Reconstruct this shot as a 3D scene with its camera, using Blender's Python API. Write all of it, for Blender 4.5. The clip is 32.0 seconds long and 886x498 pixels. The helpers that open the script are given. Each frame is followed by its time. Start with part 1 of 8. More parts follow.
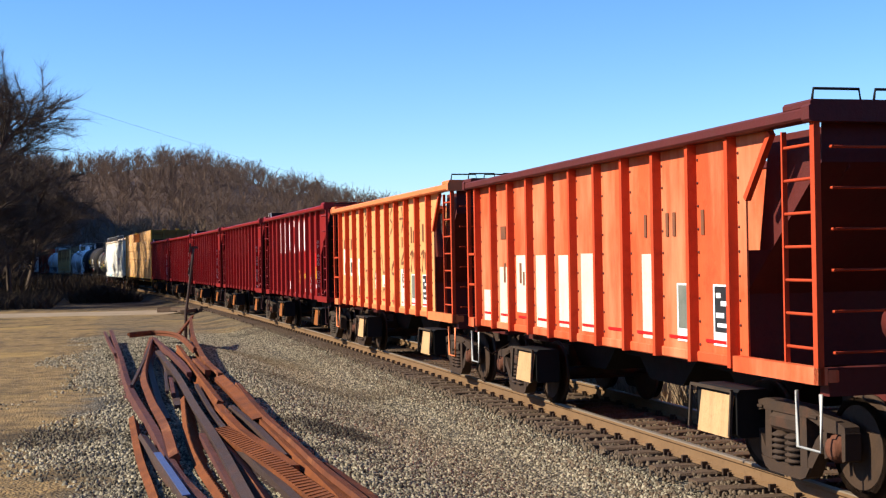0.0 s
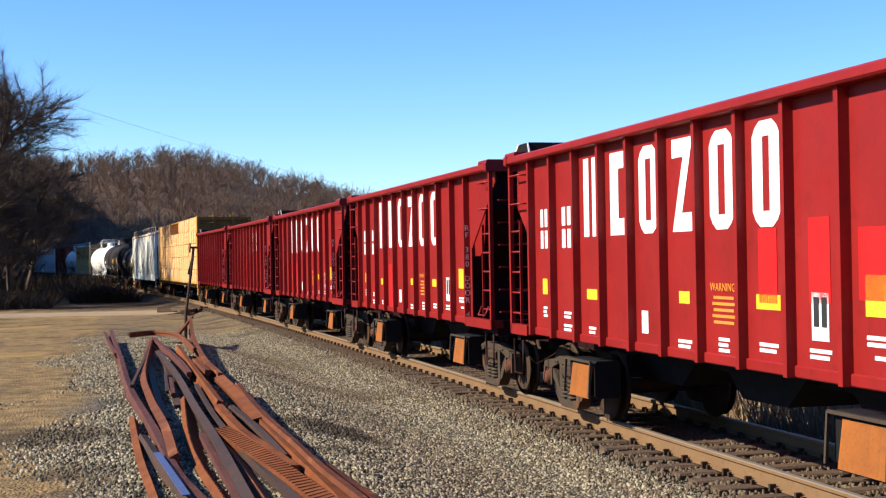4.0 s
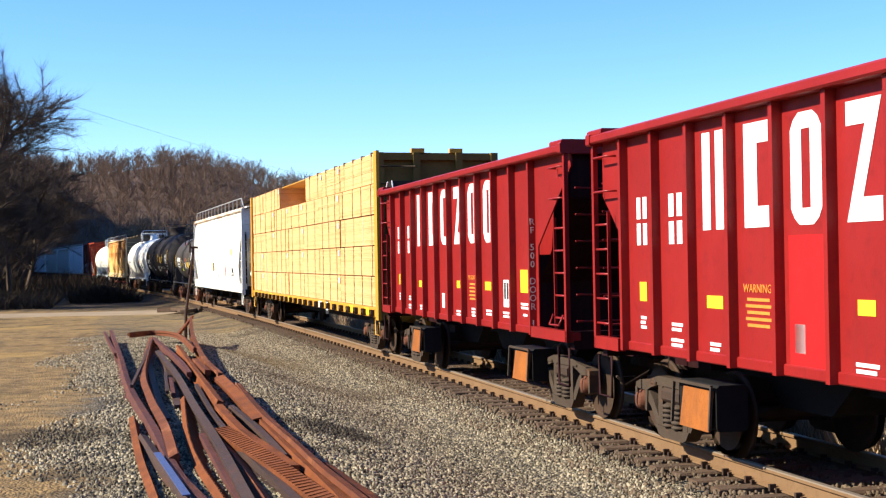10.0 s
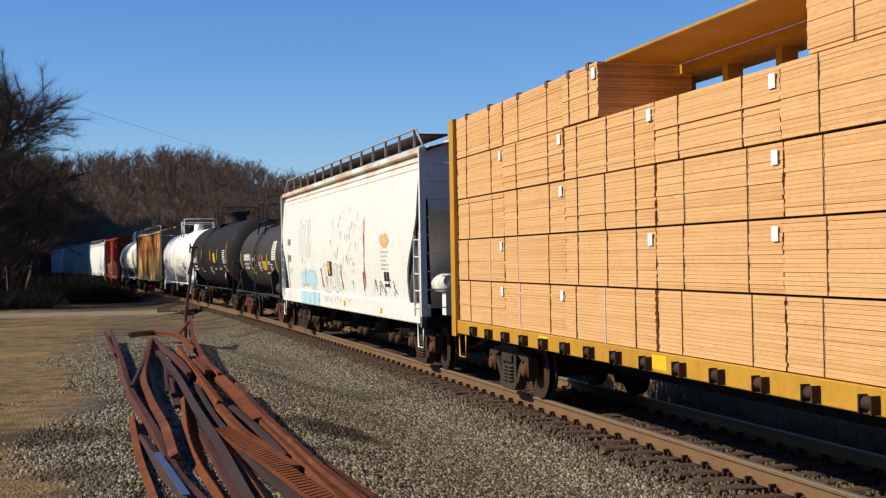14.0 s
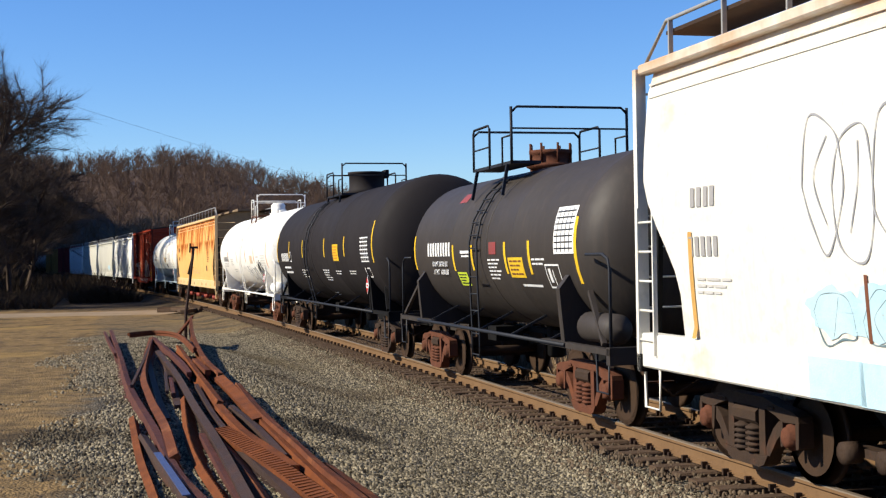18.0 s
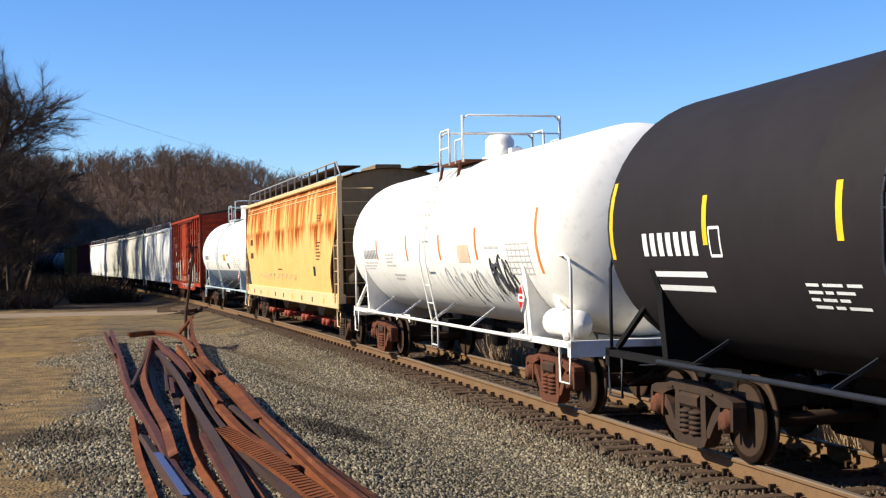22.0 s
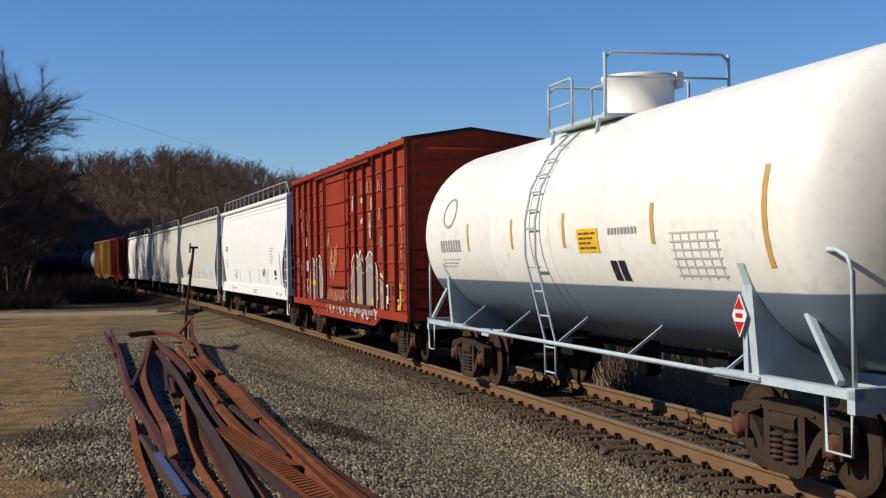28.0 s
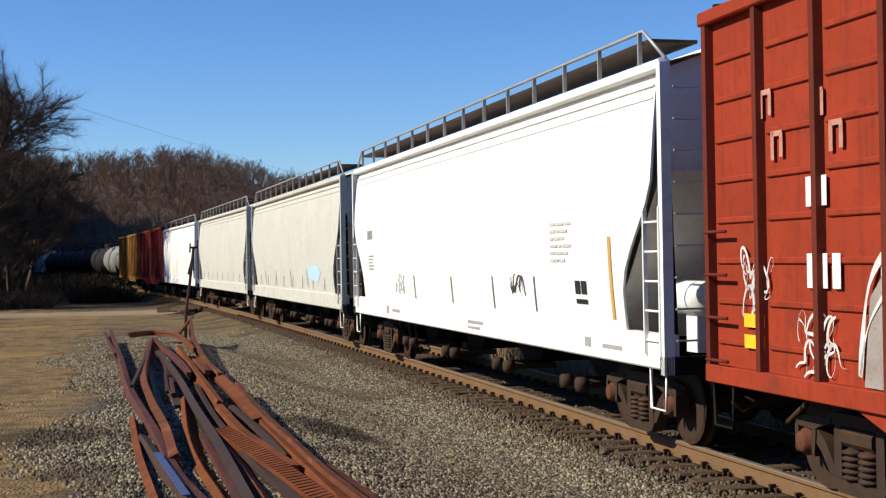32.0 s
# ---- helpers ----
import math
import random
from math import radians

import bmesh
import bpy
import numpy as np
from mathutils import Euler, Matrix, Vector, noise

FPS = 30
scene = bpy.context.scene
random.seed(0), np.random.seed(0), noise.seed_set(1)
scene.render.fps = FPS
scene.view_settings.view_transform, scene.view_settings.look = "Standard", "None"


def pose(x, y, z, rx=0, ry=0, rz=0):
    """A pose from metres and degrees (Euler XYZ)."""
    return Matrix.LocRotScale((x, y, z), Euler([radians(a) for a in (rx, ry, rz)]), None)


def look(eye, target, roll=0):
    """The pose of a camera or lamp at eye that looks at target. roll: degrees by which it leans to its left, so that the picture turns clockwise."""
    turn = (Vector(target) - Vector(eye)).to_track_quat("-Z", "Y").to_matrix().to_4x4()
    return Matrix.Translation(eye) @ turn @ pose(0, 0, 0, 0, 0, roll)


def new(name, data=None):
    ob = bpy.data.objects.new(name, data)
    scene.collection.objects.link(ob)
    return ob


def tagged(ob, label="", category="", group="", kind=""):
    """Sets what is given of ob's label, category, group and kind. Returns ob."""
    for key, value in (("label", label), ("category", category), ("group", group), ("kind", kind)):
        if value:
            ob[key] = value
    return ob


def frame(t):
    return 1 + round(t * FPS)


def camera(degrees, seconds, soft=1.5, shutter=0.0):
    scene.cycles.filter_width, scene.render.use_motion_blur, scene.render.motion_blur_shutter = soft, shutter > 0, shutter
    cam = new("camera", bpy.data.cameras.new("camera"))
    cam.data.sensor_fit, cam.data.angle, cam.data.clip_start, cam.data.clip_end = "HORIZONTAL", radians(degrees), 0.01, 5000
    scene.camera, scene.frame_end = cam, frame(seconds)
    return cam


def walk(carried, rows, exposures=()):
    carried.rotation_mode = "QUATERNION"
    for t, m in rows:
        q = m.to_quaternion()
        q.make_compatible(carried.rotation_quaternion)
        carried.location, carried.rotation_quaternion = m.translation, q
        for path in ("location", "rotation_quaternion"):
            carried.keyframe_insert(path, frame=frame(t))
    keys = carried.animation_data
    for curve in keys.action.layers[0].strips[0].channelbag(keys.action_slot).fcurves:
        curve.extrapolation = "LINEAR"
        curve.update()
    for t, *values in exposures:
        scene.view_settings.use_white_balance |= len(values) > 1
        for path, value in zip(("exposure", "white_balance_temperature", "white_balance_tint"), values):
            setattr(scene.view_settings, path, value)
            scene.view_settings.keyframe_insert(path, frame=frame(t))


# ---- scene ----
EXPOSURES = ((0.0, 0.95), (3.5, 1.02), (6.0, 1.34), (7.0, 1.38), (8.0, 1.22), (9.0, 1.33), (11.0, 1.06), (12.0, 0.70), (13.0, 0.31), (14.5, 0.24), (17.0, 0.28), (18.0, 0.55), (19.0, 1.38), (21.0, 1.24), (22.0, 0.68), (23.0, 0.06), (24.0, -0.12), (25.0, 0.12), (28.0, 0.02), (29.0, 0.10), (30.0, 0.74), (31.0, 0.77), (32.0, 0.39))
# ---------------------------------------------------------------- camera
EYE = Vector((0.0, 0.0, 2.224))
YAW, PITCH = 0.2506, 0.00693
AIM = EYE + 100 * Vector((math.sin(YAW) * math.cos(PITCH), math.cos(YAW) * math.cos(PITCH), math.sin(PITCH)))
cam = camera(37.43, 32.0, 1.25)
VIEW = look(EYE, AIM, -0.968)
walk(cam, [(0.0, VIEW), (32.0, VIEW)], exposures=EXPOSURES)

# ---------------------------------------------------------------- track and train way
SIDE = 7.344                      # camera to track centre, metres
BEND_S = (0.0, 25.0, 50.0, 90.0, 150.0, 250.0)
BEND_K = (-0.00024, 0.00099, 0.00075, 0.0006, 0.0006, 0.0006)
way_s = np.arange(-280.0, 760.0, 1.0)
way_th = np.cumsum(np.interp(way_s, BEND_S, BEND_K))
way_th -= np.interp(0.0, way_s, way_th)
way_x = np.cumsum(-np.sin(way_th))
way_y = np.cumsum(np.cos(way_th))
way_x -= np.interp(0.0, way_s, way_x)
way_y -= np.interp(0.0, way_s, way_y)
SPEED_T = (0.0, 8.0, 16.0, 24.0, 32.0)
SPEED_V = (6.871, 6.875, 7.199, 7.109, 7.017)
run_t = np.arange(0.0, 32.05, 0.1)
run_v = np.interp(run_t, SPEED_T, SPEED_V)
run_d = np.concatenate([[0.0], np.cumsum((run_v[1:] + run_v[:-1]) / 2 * 0.1)])
run_d -= np.interp(16.0, run_t, run_d)


def travelled(t):
    return float(np.interp(t, run_t, run_d))


def on_track(s, side=0.0, z=0.0):
    """A point s metres along the track, side metres towards the camera from its centre."""
    th = float(np.interp(s, way_s, way_th))
    return Vector((SIDE + float(np.interp(s, way_s, way_x)) - side * math.cos(th),
                   float(np.interp(s, way_s, way_y)) - side * math.sin(th), z))


def track_pose(s, side=0.0, z=0.0):
    p = on_track(s, side, z)
    th = float(np.interp(s, way_s, way_th))
    return pose(p.x, p.y, p.z, 0, 0, 90 + math.degrees(th))


# ---------------------------------------------------------------- world and sun
SUN_ELEV, SUN_SIDE = radians(35), radians(4)
sun_dir = Vector((-math.cos(SUN_SIDE) * math.cos(SUN_ELEV), math.sin(SUN_SIDE) * math.cos(SUN_ELEV), math.sin(SUN_ELEV)))
world = bpy.data.worlds.new("sky")
scene.world = world
world.use_nodes = True
wn = world.node_tree.nodes
sky = wn.new("ShaderNodeTexSky")
sky.sky_type = "NISHITA"
sky.sun_disc = False
sky.sun_elevation = SUN_ELEV
sky.sun_rotation = math.atan2(sun_dir.x, sun_dir.y)
sky.air_density, sky.dust_density, sky.ozone_density = 1.0, 0.05, 2.0
wn["Background"].inputs[1].default_value = 0.08
vivid = wn.new("ShaderNodeHueSaturation")
vivid.inputs["Hue"].default_value = 0.5
vivid.inputs["Saturation"].default_value = 1.22
world.node_tree.links.new(sky.outputs[0], vivid.inputs["Color"])
tint = wn.new("ShaderNodeMix")
tint.data_type, tint.blend_type = "RGBA", "MULTIPLY"
tint.inputs[0].default_value = 1.0
tint.inputs[7].default_value = (0.76, 0.97, 1.36, 1)
world.node_tree.links.new(vivid.outputs[0], tint.inputs[6])
world.node_tree.links.new(tint.outputs[2], wn["Background"].inputs[0])
sun = new("sun", bpy.data.lights.new("sun", "SUN"))
sun.data.energy, sun.data.angle, sun.data.color = 4.5, radians(0.53), (1.0, 0.92, 0.76)
sun.matrix_world = look(sun_dir * 50, (0, 0, 0))


# ---------------------------------------------------------------- mesh building
class Geo:
    """Collects vertices and faces of one part."""

    def __init__(self):
        self.v, self.f, self.smooth = [], [], []

    def add(self, verts, faces, smooth=False):
        n = len(self.v)
        self.v.extend(verts)
        self.f.extend([tuple(i + n for i in f) for f in faces])
        self.smooth.extend([smooth] * len(faces))
        return self

    def box(self, x0, x1, y0, y1, z0, z1, c=0.0):
        x0, x1 = min(x0, x1), max(x0, x1)
        y0, y1 = min(y0, y1), max(y0, y1)
        z0, z1 = min(z0, z1), max(z0, z1)
        if c <= 0:
            v = [(x, y, z) for x in (x0, x1) for y in (y0, y1) for z in (z0, z1)]
            return self.add(v, [(0, 1, 3, 2), (4, 6, 7, 5), (0, 4, 5, 1), (2, 3, 7, 6), (0, 2, 6, 4), (1, 5, 7, 3)])
        c = min(c, (x1 - x0) * 0.45, (y1 - y0) * 0.45, (z1 - z0) * 0.45)
        # long edges along x chamfered
        pts = [(y0 + c, z0), (y1 - c, z0), (y1, z0 + c), (y1, z1 - c), (y1 - c, z1), (y0 + c, z1), (y0, z1 - c), (y0, z0 + c)]
        return self.prism(pts, x0, x1, "x")

    def prism(self, pts, a, b, axis="y"):
        """An outline pushed from a to b along an axis: (x, z) pairs for y, (y, z) for x, (x, y) for z."""
        n = len(pts)

        def at(p, w):
            return {"x": (w, p[0], p[1]), "y": (p[0], w, p[1]), "z": (p[0], p[1], w)}[axis]
        v = [at(p, a) for p in pts] + [at(p, b) for p in pts]
        f = [(i, (i + 1) % n, n + (i + 1) % n, n + i) for i in range(n)]
        return self.add(v, f + [tuple(range(n))[::-1], tuple(range(n, 2 * n))])

    def rod(self, pts, r, seg=6, closed=False, smooth=True, cap=True):
        """A round bar along points."""
        pts = [Vector(p) for p in pts]
        n = len(pts)
        v, f = [], []
        for i, p in enumerate(pts):
            a = pts[(i - 1) % n] if (closed or i > 0) else p
            b = pts[(i + 1) % n] if (closed or i < n - 1) else p
            d = (b - a).normalized()
            side = d.cross(Vector((0, 0, 1)))
            if side.length < 0.2:
                side = d.cross(Vector((0, 1, 0)))
            side.normalize()
            up = side.cross(d)
            rr = r[i] if isinstance(r, (list, tuple)) else r
            for k in range(seg):
                q = 2 * math.pi * k / seg
                v.append(tuple(p + rr * (math.cos(q) * side + math.sin(q) * up)))
        for i in range(n if closed else n - 1):
            for k in range(seg):
                j = (i + 1) % n
                f.append((i * seg + k, i * seg + (k + 1) % seg, j * seg + (k + 1) % seg, j * seg + k))
        self.add(v, f, smooth)
        if cap and not closed:
            m = len(self.v) - len(v)
            self.f += [tuple(m + k for k in range(seg))[::-1], tuple(m + (n - 1) * seg + k for k in range(seg))]
            self.smooth += [False, False]
        return self

    def bar(self, p0, p1, w, h, up=(0, 1, 0)):
        """A rectangular bar from p0 to p1; w across 'up', h along it."""
        p0, p1, up = Vector(p0), Vector(p1), Vector(up)
        d = (p1 - p0).normalized()
        s = d.cross(up).normalized() * w / 2
        u = s.cross(d).normalized() * h / 2
        v = [tuple(p + a * s + b * u) for p in (p0, p1) for a, b in ((-1, -1), (1, -1), (1, 1), (-1, 1))]
        return self.add(v, [(0, 1, 2, 3)[::-1], (4, 5, 6, 7), (0, 1, 5, 4), (1, 2, 6, 5), (2, 3, 7, 6), (3, 0, 4, 7)])

    def lathe(self, profile, origin=(0, 0, 0), axis="y", seg=24, smooth=True, arc=None):
        """A profile of (along, radius) turned round an axis."""
        o = Vector(origin)
        v, f = [], []
        m = len(profile)
        for k in range(seg):
            q = 2 * math.pi * k / seg
            c, s = math.cos(q), math.sin(q)
            for a, r in profile:
                p = {"x": (a, r * c, r * s), "y": (r * s, a, r * c), "z": (r * c, r * s, a)}[axis]
                v.append(tuple(o + Vector(p)))
        for k in range(seg):
            j = (k + 1) % seg
            for i in range(m - 1):
                f.append((k * m + i, k * m + i + 1, j * m + i + 1, j * m + i))
        self.add(v, f, smooth)
        n = len(self.v) - len(v)
        for i in (0, m - 1):
            if profile[i][1] > 1e-4:
                self.f.append(tuple(n + k * m + i for k in range(seg)))
                self.smooth.append(False)
        return self

    def grid(self, rows, smooth=True, close=False):
        """A sheet through rows of points."""
        m = len(rows[0])
        v = [tuple(p) for r in rows for p in r]
        f = [(i * m + j, i * m + j + 1, (i + 1) * m + j + 1, (i + 1) * m + j) for i in range(len(rows) - 1) for j in range(m - 1)]
        return self.add(v, f, smooth)

    def mesh(self, name, material):
        me = bpy.data.meshes.new(name)
        me.from_pydata(self.v, [], self.f)
        me.polygons.foreach_set("use_smooth", self.smooth)
        b = bmesh.new()
        b.from_mesh(me)
        bmesh.ops.recalc_face_normals(b, faces=b.faces)
        b.to_mesh(me)
        b.free()
        me.materials.append(material)
        return me


SHARED = {}


def shared(key, material, build):
    """One mesh for alike parts."""
    k = (key, material.name)
    if k not in SHARED:
        g = Geo()
        build(g)
        SHARED[k] = g.mesh(key, material)
    return SHARED[k]


def part(name, geo, material, parent, label="", at=None):
    """Links one mesh part under a thing or a part."""
    me = geo if isinstance(geo, bpy.types.Mesh) else geo.mesh(name, material)
    ob = new(name, me)
    ob.parent = parent
    if at is not None:
        ob.matrix_basis = at
    return tagged(ob, label) if label else ob


def thing(name, label, category, group="", kind="", at=None, geo=None, material=None):
    ob = new(name, geo.mesh(name, material) if geo else None)
    if at is not None:
        ob.matrix_basis = at
    return tagged(ob, label, category, group, kind)


# ---------------------------------------------------------------- materials
def surface(name, base, second=None, rough=0.6, metal=0.0, scale=3.0, mix=0.5, streak=0.0, streak_colour=(0.06, 0.035, 0.02),
            bump=0.2, bump_scale=40.0, world_space=False, detail=6.0, rust=0.0, rust_colour=(0.22, 0.07, 0.025), rust_scale=1.3):
    """A painted, weathered or mineral surface: two colours by noise, vertical dirt streaks, rust blotches, fine relief."""
    m = bpy.data.materials.new(name)
    m.use_nodes = True
    nt = m.node_tree
    n, l = nt.nodes, nt.links
    bsdf = n["Principled BSDF"]
    co = n.new("ShaderNodeNewGeometry" if world_space else "ShaderNodeTexCoord")
    vec = co.outputs["Position" if world_space else "Object"]
    info = n.new("ShaderNodeObjectInfo")
    shift = n.new("ShaderNodeVectorMath")
    shift.operation = "ADD"
    mul = n.new("ShaderNodeMath")
    mul.operation = "MULTIPLY"
    mul.inputs[1].default_value = 37.0
    l.new(info.outputs["Random"], mul.inputs[0])
    l.new(vec, shift.inputs[0])
    if not world_space:
        l.new(mul.outputs[0], shift.inputs[1])
    vec = shift.outputs[0]

    def noise_tex(sc, det=detail, rough_=0.6, v=vec):
        t = n.new("ShaderNodeTexNoise")
        t.inputs["Scale"].default_value, t.inputs["Detail"].default_value, t.inputs["Roughness"].default_value = sc, det, rough_
        l.new(v, t.inputs["Vector"])
        return t.outputs["Fac"]

    def ramp(fac, lo, hi):
        r = n.new("ShaderNodeMapRange")
        r.inputs["From Min"].default_value, r.inputs["From Max"].default_value = lo, hi
        l.new(fac, r.inputs["Value"])
        return r.outputs["Result"]

    def blend(a, b, fac, amount=1.0):
        x = n.new("ShaderNodeMix")
        x.data_type = "RGBA"
        for sock, val in ((x.inputs[6], a), (x.inputs[7], b)):
            if isinstance(val, tuple):
                sock.default_value = (*val, 1)
            else:
                l.new(val, sock)
        if amount != 1.0:
            q = n.new("ShaderNodeMath")
            q.operation = "MULTIPLY"
            q.inputs[1].default_value = amount
            l.new(fac, q.inputs[0])
            fac = q.outputs[0]
        l.new(fac, x.inputs[0])
        return x.outputs[2]
    second = second or tuple(c * 0.7 for c in base)
    col = blend(base, second, ramp(noise_tex(scale), 0.5 - mix * 0.5 + 0.12, 0.5 + mix * 0.5), 0.9)
    col = blend(col, tuple(c * 0.6 for c in second), ramp(noise_tex(scale * 9), 0.52, 0.8), 0.5)
    if streak > 0:
        mp = n.new("ShaderNodeMapping")
        mp.inputs["Scale"].default_value = (5.0, 5.0, 0.35)
        l.new(vec, mp.inputs["Vector"])
        col = blend(col, streak_colour, ramp(noise_tex(1.6, 5, 0.65, mp.outputs[0]), 0.5, 0.85), streak)
    if rust > 0:
        col = blend(col, rust_colour, ramp(noise_tex(rust_scale, 8, 0.7), 0.62 - rust * 0.25, 0.72), min(1.0, rust + 0.35))
    l.new(col, bsdf.inputs["Base Color"])
    l.new(ramp(noise_tex(scale * 4), -0.6, 1.6), bsdf.inputs["Roughness"]) if rough is None else None
    if rough is not None:
        rr = n.new("ShaderNodeMapRange")
        rr.inputs["To Min"].default_value, rr.inputs["To Max"].default_value = max(0.05, rough - 0.12), min(1, rough + 0.12)
        l.new(noise_tex(scale * 3), rr.inputs["Value"])
        l.new(rr.outputs[0], bsdf.inputs["Roughness"])
    bsdf.inputs["Metallic"].default_value = metal
    bsdf.inputs["Specular IOR Level"].default_value = 0.12 if (rough or 0.5) >= 0.69 else 0.3
    bp = n.new("ShaderNodeBump")
    bp.inputs["Strength"].default_value = bump
    bp.inputs["Distance"].default_value = 0.02
    l.new(noise_tex(bump_scale, 4), bp.inputs["Height"])
    l.new(bp.outputs[0], bsdf.inputs["Normal"])
    return m


M = {}
M["herzog"] = surface("red hopper paint", (0.26, 0.013, 0.011), (0.18, 0.009, 0.008), 0.42, 0, 0.8, 0.6, 0.25, (0.10, 0.02, 0.015), 0.08, 30)
M["amtrak_orange"] = surface("faded orange paint", (0.62, 0.105, 0.035), (0.46, 0.062, 0.02), 0.7, 0, 0.7, 0.5, 0.5, (0.26, 0.05, 0.02), 0.12, 35, rust=0.25)
M["amtrak_light"] = surface("sunbleached orange paint", (0.74, 0.34, 0.125), (0.66, 0.26, 0.085), 0.6, 0, 0.7, 0.7, 0.3, (0.4, 0.1, 0.03), 0.12, 35, rust=0.12)
M["amtrak_edge"] = surface("sunbleached red-orange trim paint", (0.70, 0.20, 0.065), (0.60, 0.15, 0.045), 0.6, 0, 0.9, 0.7, 0.3, (0.4, 0.1, 0.03), 0.12, 35, rust=0.12)
M["galvanized"] = surface("dull galvanized steel", (0.42, 0.41, 0.38), (0.30, 0.29, 0.27), 0.5, 0.3, 2.0, 0.7, bump=0.1)
# reds darkened to hold the shade of the car ends; the second is trim too
M["herzog_shaded"] = surface("dark red paint with end shade in it", (0.022, 0.004, 0.005), (0.013, 0.003, 0.004), 0.7, 0, 2.0, 0.6, 0.3)
M["amtrak_dark"] = surface("dark red trim and shaded end paint", (0.10, 0.014, 0.010), (0.07, 0.012, 0.010), 0.6, 0, 2.0, 0.6, 0.3)
M["amtrak_rib"] = surface("orange post paint", (0.54, 0.065, 0.02), (0.40, 0.045, 0.016), 0.7, 0, 1.0, 0.6, 0.3, (0.25, 0.05, 0.02))
M["steel_dark"] = surface("grimy cast steel", (0.04, 0.028, 0.022), (0.075, 0.045, 0.028), 0.7, 0.1, 5.0, 0.8, 0.0, bump=0.4, bump_scale=60, rust=0.25, rust_colour=(0.16, 0.06, 0.03))
M["steel_grey"] = surface("dusty grey steel", (0.075, 0.053, 0.036), (0.04, 0.029, 0.021), 0.7, 0.1, 4.0, 0.8, bump=0.3, bump_scale=60, rust=0.15)
M["steel_rust"] = surface("rusted steel", (0.15, 0.055, 0.03), (0.075, 0.034, 0.022), 0.85, 0.0, 5.0, 0.8, bump=0.5, bump_scale=70, rust=0.2)
M["wheel"] = surface("wheel steel", (0.045, 0.03, 0.021), (0.085, 0.048, 0.028), 0.7, 0.2, 5.0, 0.8, bump=0.2)
M["tread"] = surface("polished tread steel", (0.45, 0.43, 0.40), (0.35, 0.32, 0.3), 0.3, 0.9, 9.0, 0.6, bump=0.05)
M["black"] = surface("black frame paint", (0.008, 0.008, 0.008), (0.014, 0.012, 0.011), 0.75, 0, 3.0, 0.6, bump=0.1)
M["tank_black"] = surface("black tank paint", (0.019, 0.0158, 0.016), (0.028, 0.0235, 0.023), 0.7, 0, 0.7, 0.6, 0.15, (0.04, 0.03, 0.025), 0.03, 30)
M["tank_grey"] = surface("dusty black tank paint", (0.034, 0.028, 0.024), (0.052, 0.042, 0.035), 0.6, 0, 0.7, 0.7, 0.35, (0.11, 0.08, 0.06), 0.04, 30)
M["tank_white"] = surface("white tank paint", (0.90, 0.87, 0.79), (0.85, 0.81, 0.72), 0.45, 0, 0.6, 0.7, 0.12, (0.45, 0.38, 0.3), 0.03, 30)
M["hopper_white"] = surface("white hopper paint", (0.86, 0.85, 0.80), (0.81, 0.79, 0.73), 0.5, 0, 0.7, 0.7, 0.1, (0.42, 0.36, 0.28), 0.03, 30)
M["hopper_worn"] = surface("worn white hopper paint", (0.80, 0.77, 0.68), (0.70, 0.67, 0.58), 0.55, 0, 0.9, 0.8, 0.3, (0.40, 0.33, 0.25), 0.03, 30)
M["hopper_cream"] = surface("cream hopper paint", (0.63, 0.615, 0.53), (0.5, 0.48, 0.41), 0.55, 0, 0.8, 0.8, 0.3, (0.36, 0.3, 0.22), 0.05, 30, rust=0.05)
M["tank_dull"] = surface("dull grey tank paint", (0.26, 0.26, 0.24), (0.18, 0.18, 0.17), 0.6, 0, 0.8, 0.8, 0.4, (0.1, 0.085, 0.07), 0.05, 30, rust=0.1)
M["brkx"] = surface("rust-streaked yellow paint", (0.80, 0.46, 0.165), (0.72, 0.38, 0.11), 0.7, 0, 0.8, 0.7, 0.2, (0.38, 0.09, 0.02), 0.05, 30)
# ends, roof and bays: darker tan than the yellow sides
M["brkx_end"] = surface("dark tan end paint", (0.27, 0.19, 0.105), (0.16, 0.115, 0.07), 0.7, 0, 1.0, 0.8, 0.3)
M["brkx_rust"] = surface("streaming rust", (0.36, 0.085, 0.015), (0.5, 0.15, 0.03), 0.8, 0, 2.0, 0.8, 0.4, (0.2, 0.05, 0.015), 0.1, 40)
M["box_red"] = surface("red boxcar paint", (0.35, 0.046, 0.018), (0.22, 0.03, 0.013), 0.7, 0, 0.9, 0.7, 0.7, (0.085, 0.024, 0.014), 0.12, 35, rust=0.3, rust_colour=(0.13, 0.035, 0.018))
# rust, plus a darker red that stands for the posts' shaded sides
M["box_post_dark"] = surface("rusted boxcar posts darkened for side shade", (0.17, 0.028, 0.015), (0.08, 0.022, 0.014), 0.8, 0, 1.6, 0.7, 0.6, (0.05, 0.02, 0.014), 0.2, 35, rust=0.4, rust_colour=(0.1, 0.032, 0.018))
M["box_maroon"] = surface("faded maroon boxcar paint", (0.21, 0.03, 0.03), (0.13, 0.022, 0.022), 0.75, 0, 0.9, 0.7, 0.7, (0.06, 0.022, 0.018), 0.1, 35, rust=0.15)
M["box_yellow"] = surface("yellow boxcar paint", (0.32, 0.16, 0.03), (0.22, 0.11, 0.025), 0.55, 0, 0.9, 0.7, 0.4)
M["yellow_frame"] = surface("yellow flatcar paint", (0.55, 0.29, 0.03), (0.43, 0.20, 0.025), 0.5, 0, 1.5, 0.7, 0.35, (0.2, 0.09, 0.02), 0.08, 35, rust=0.12)
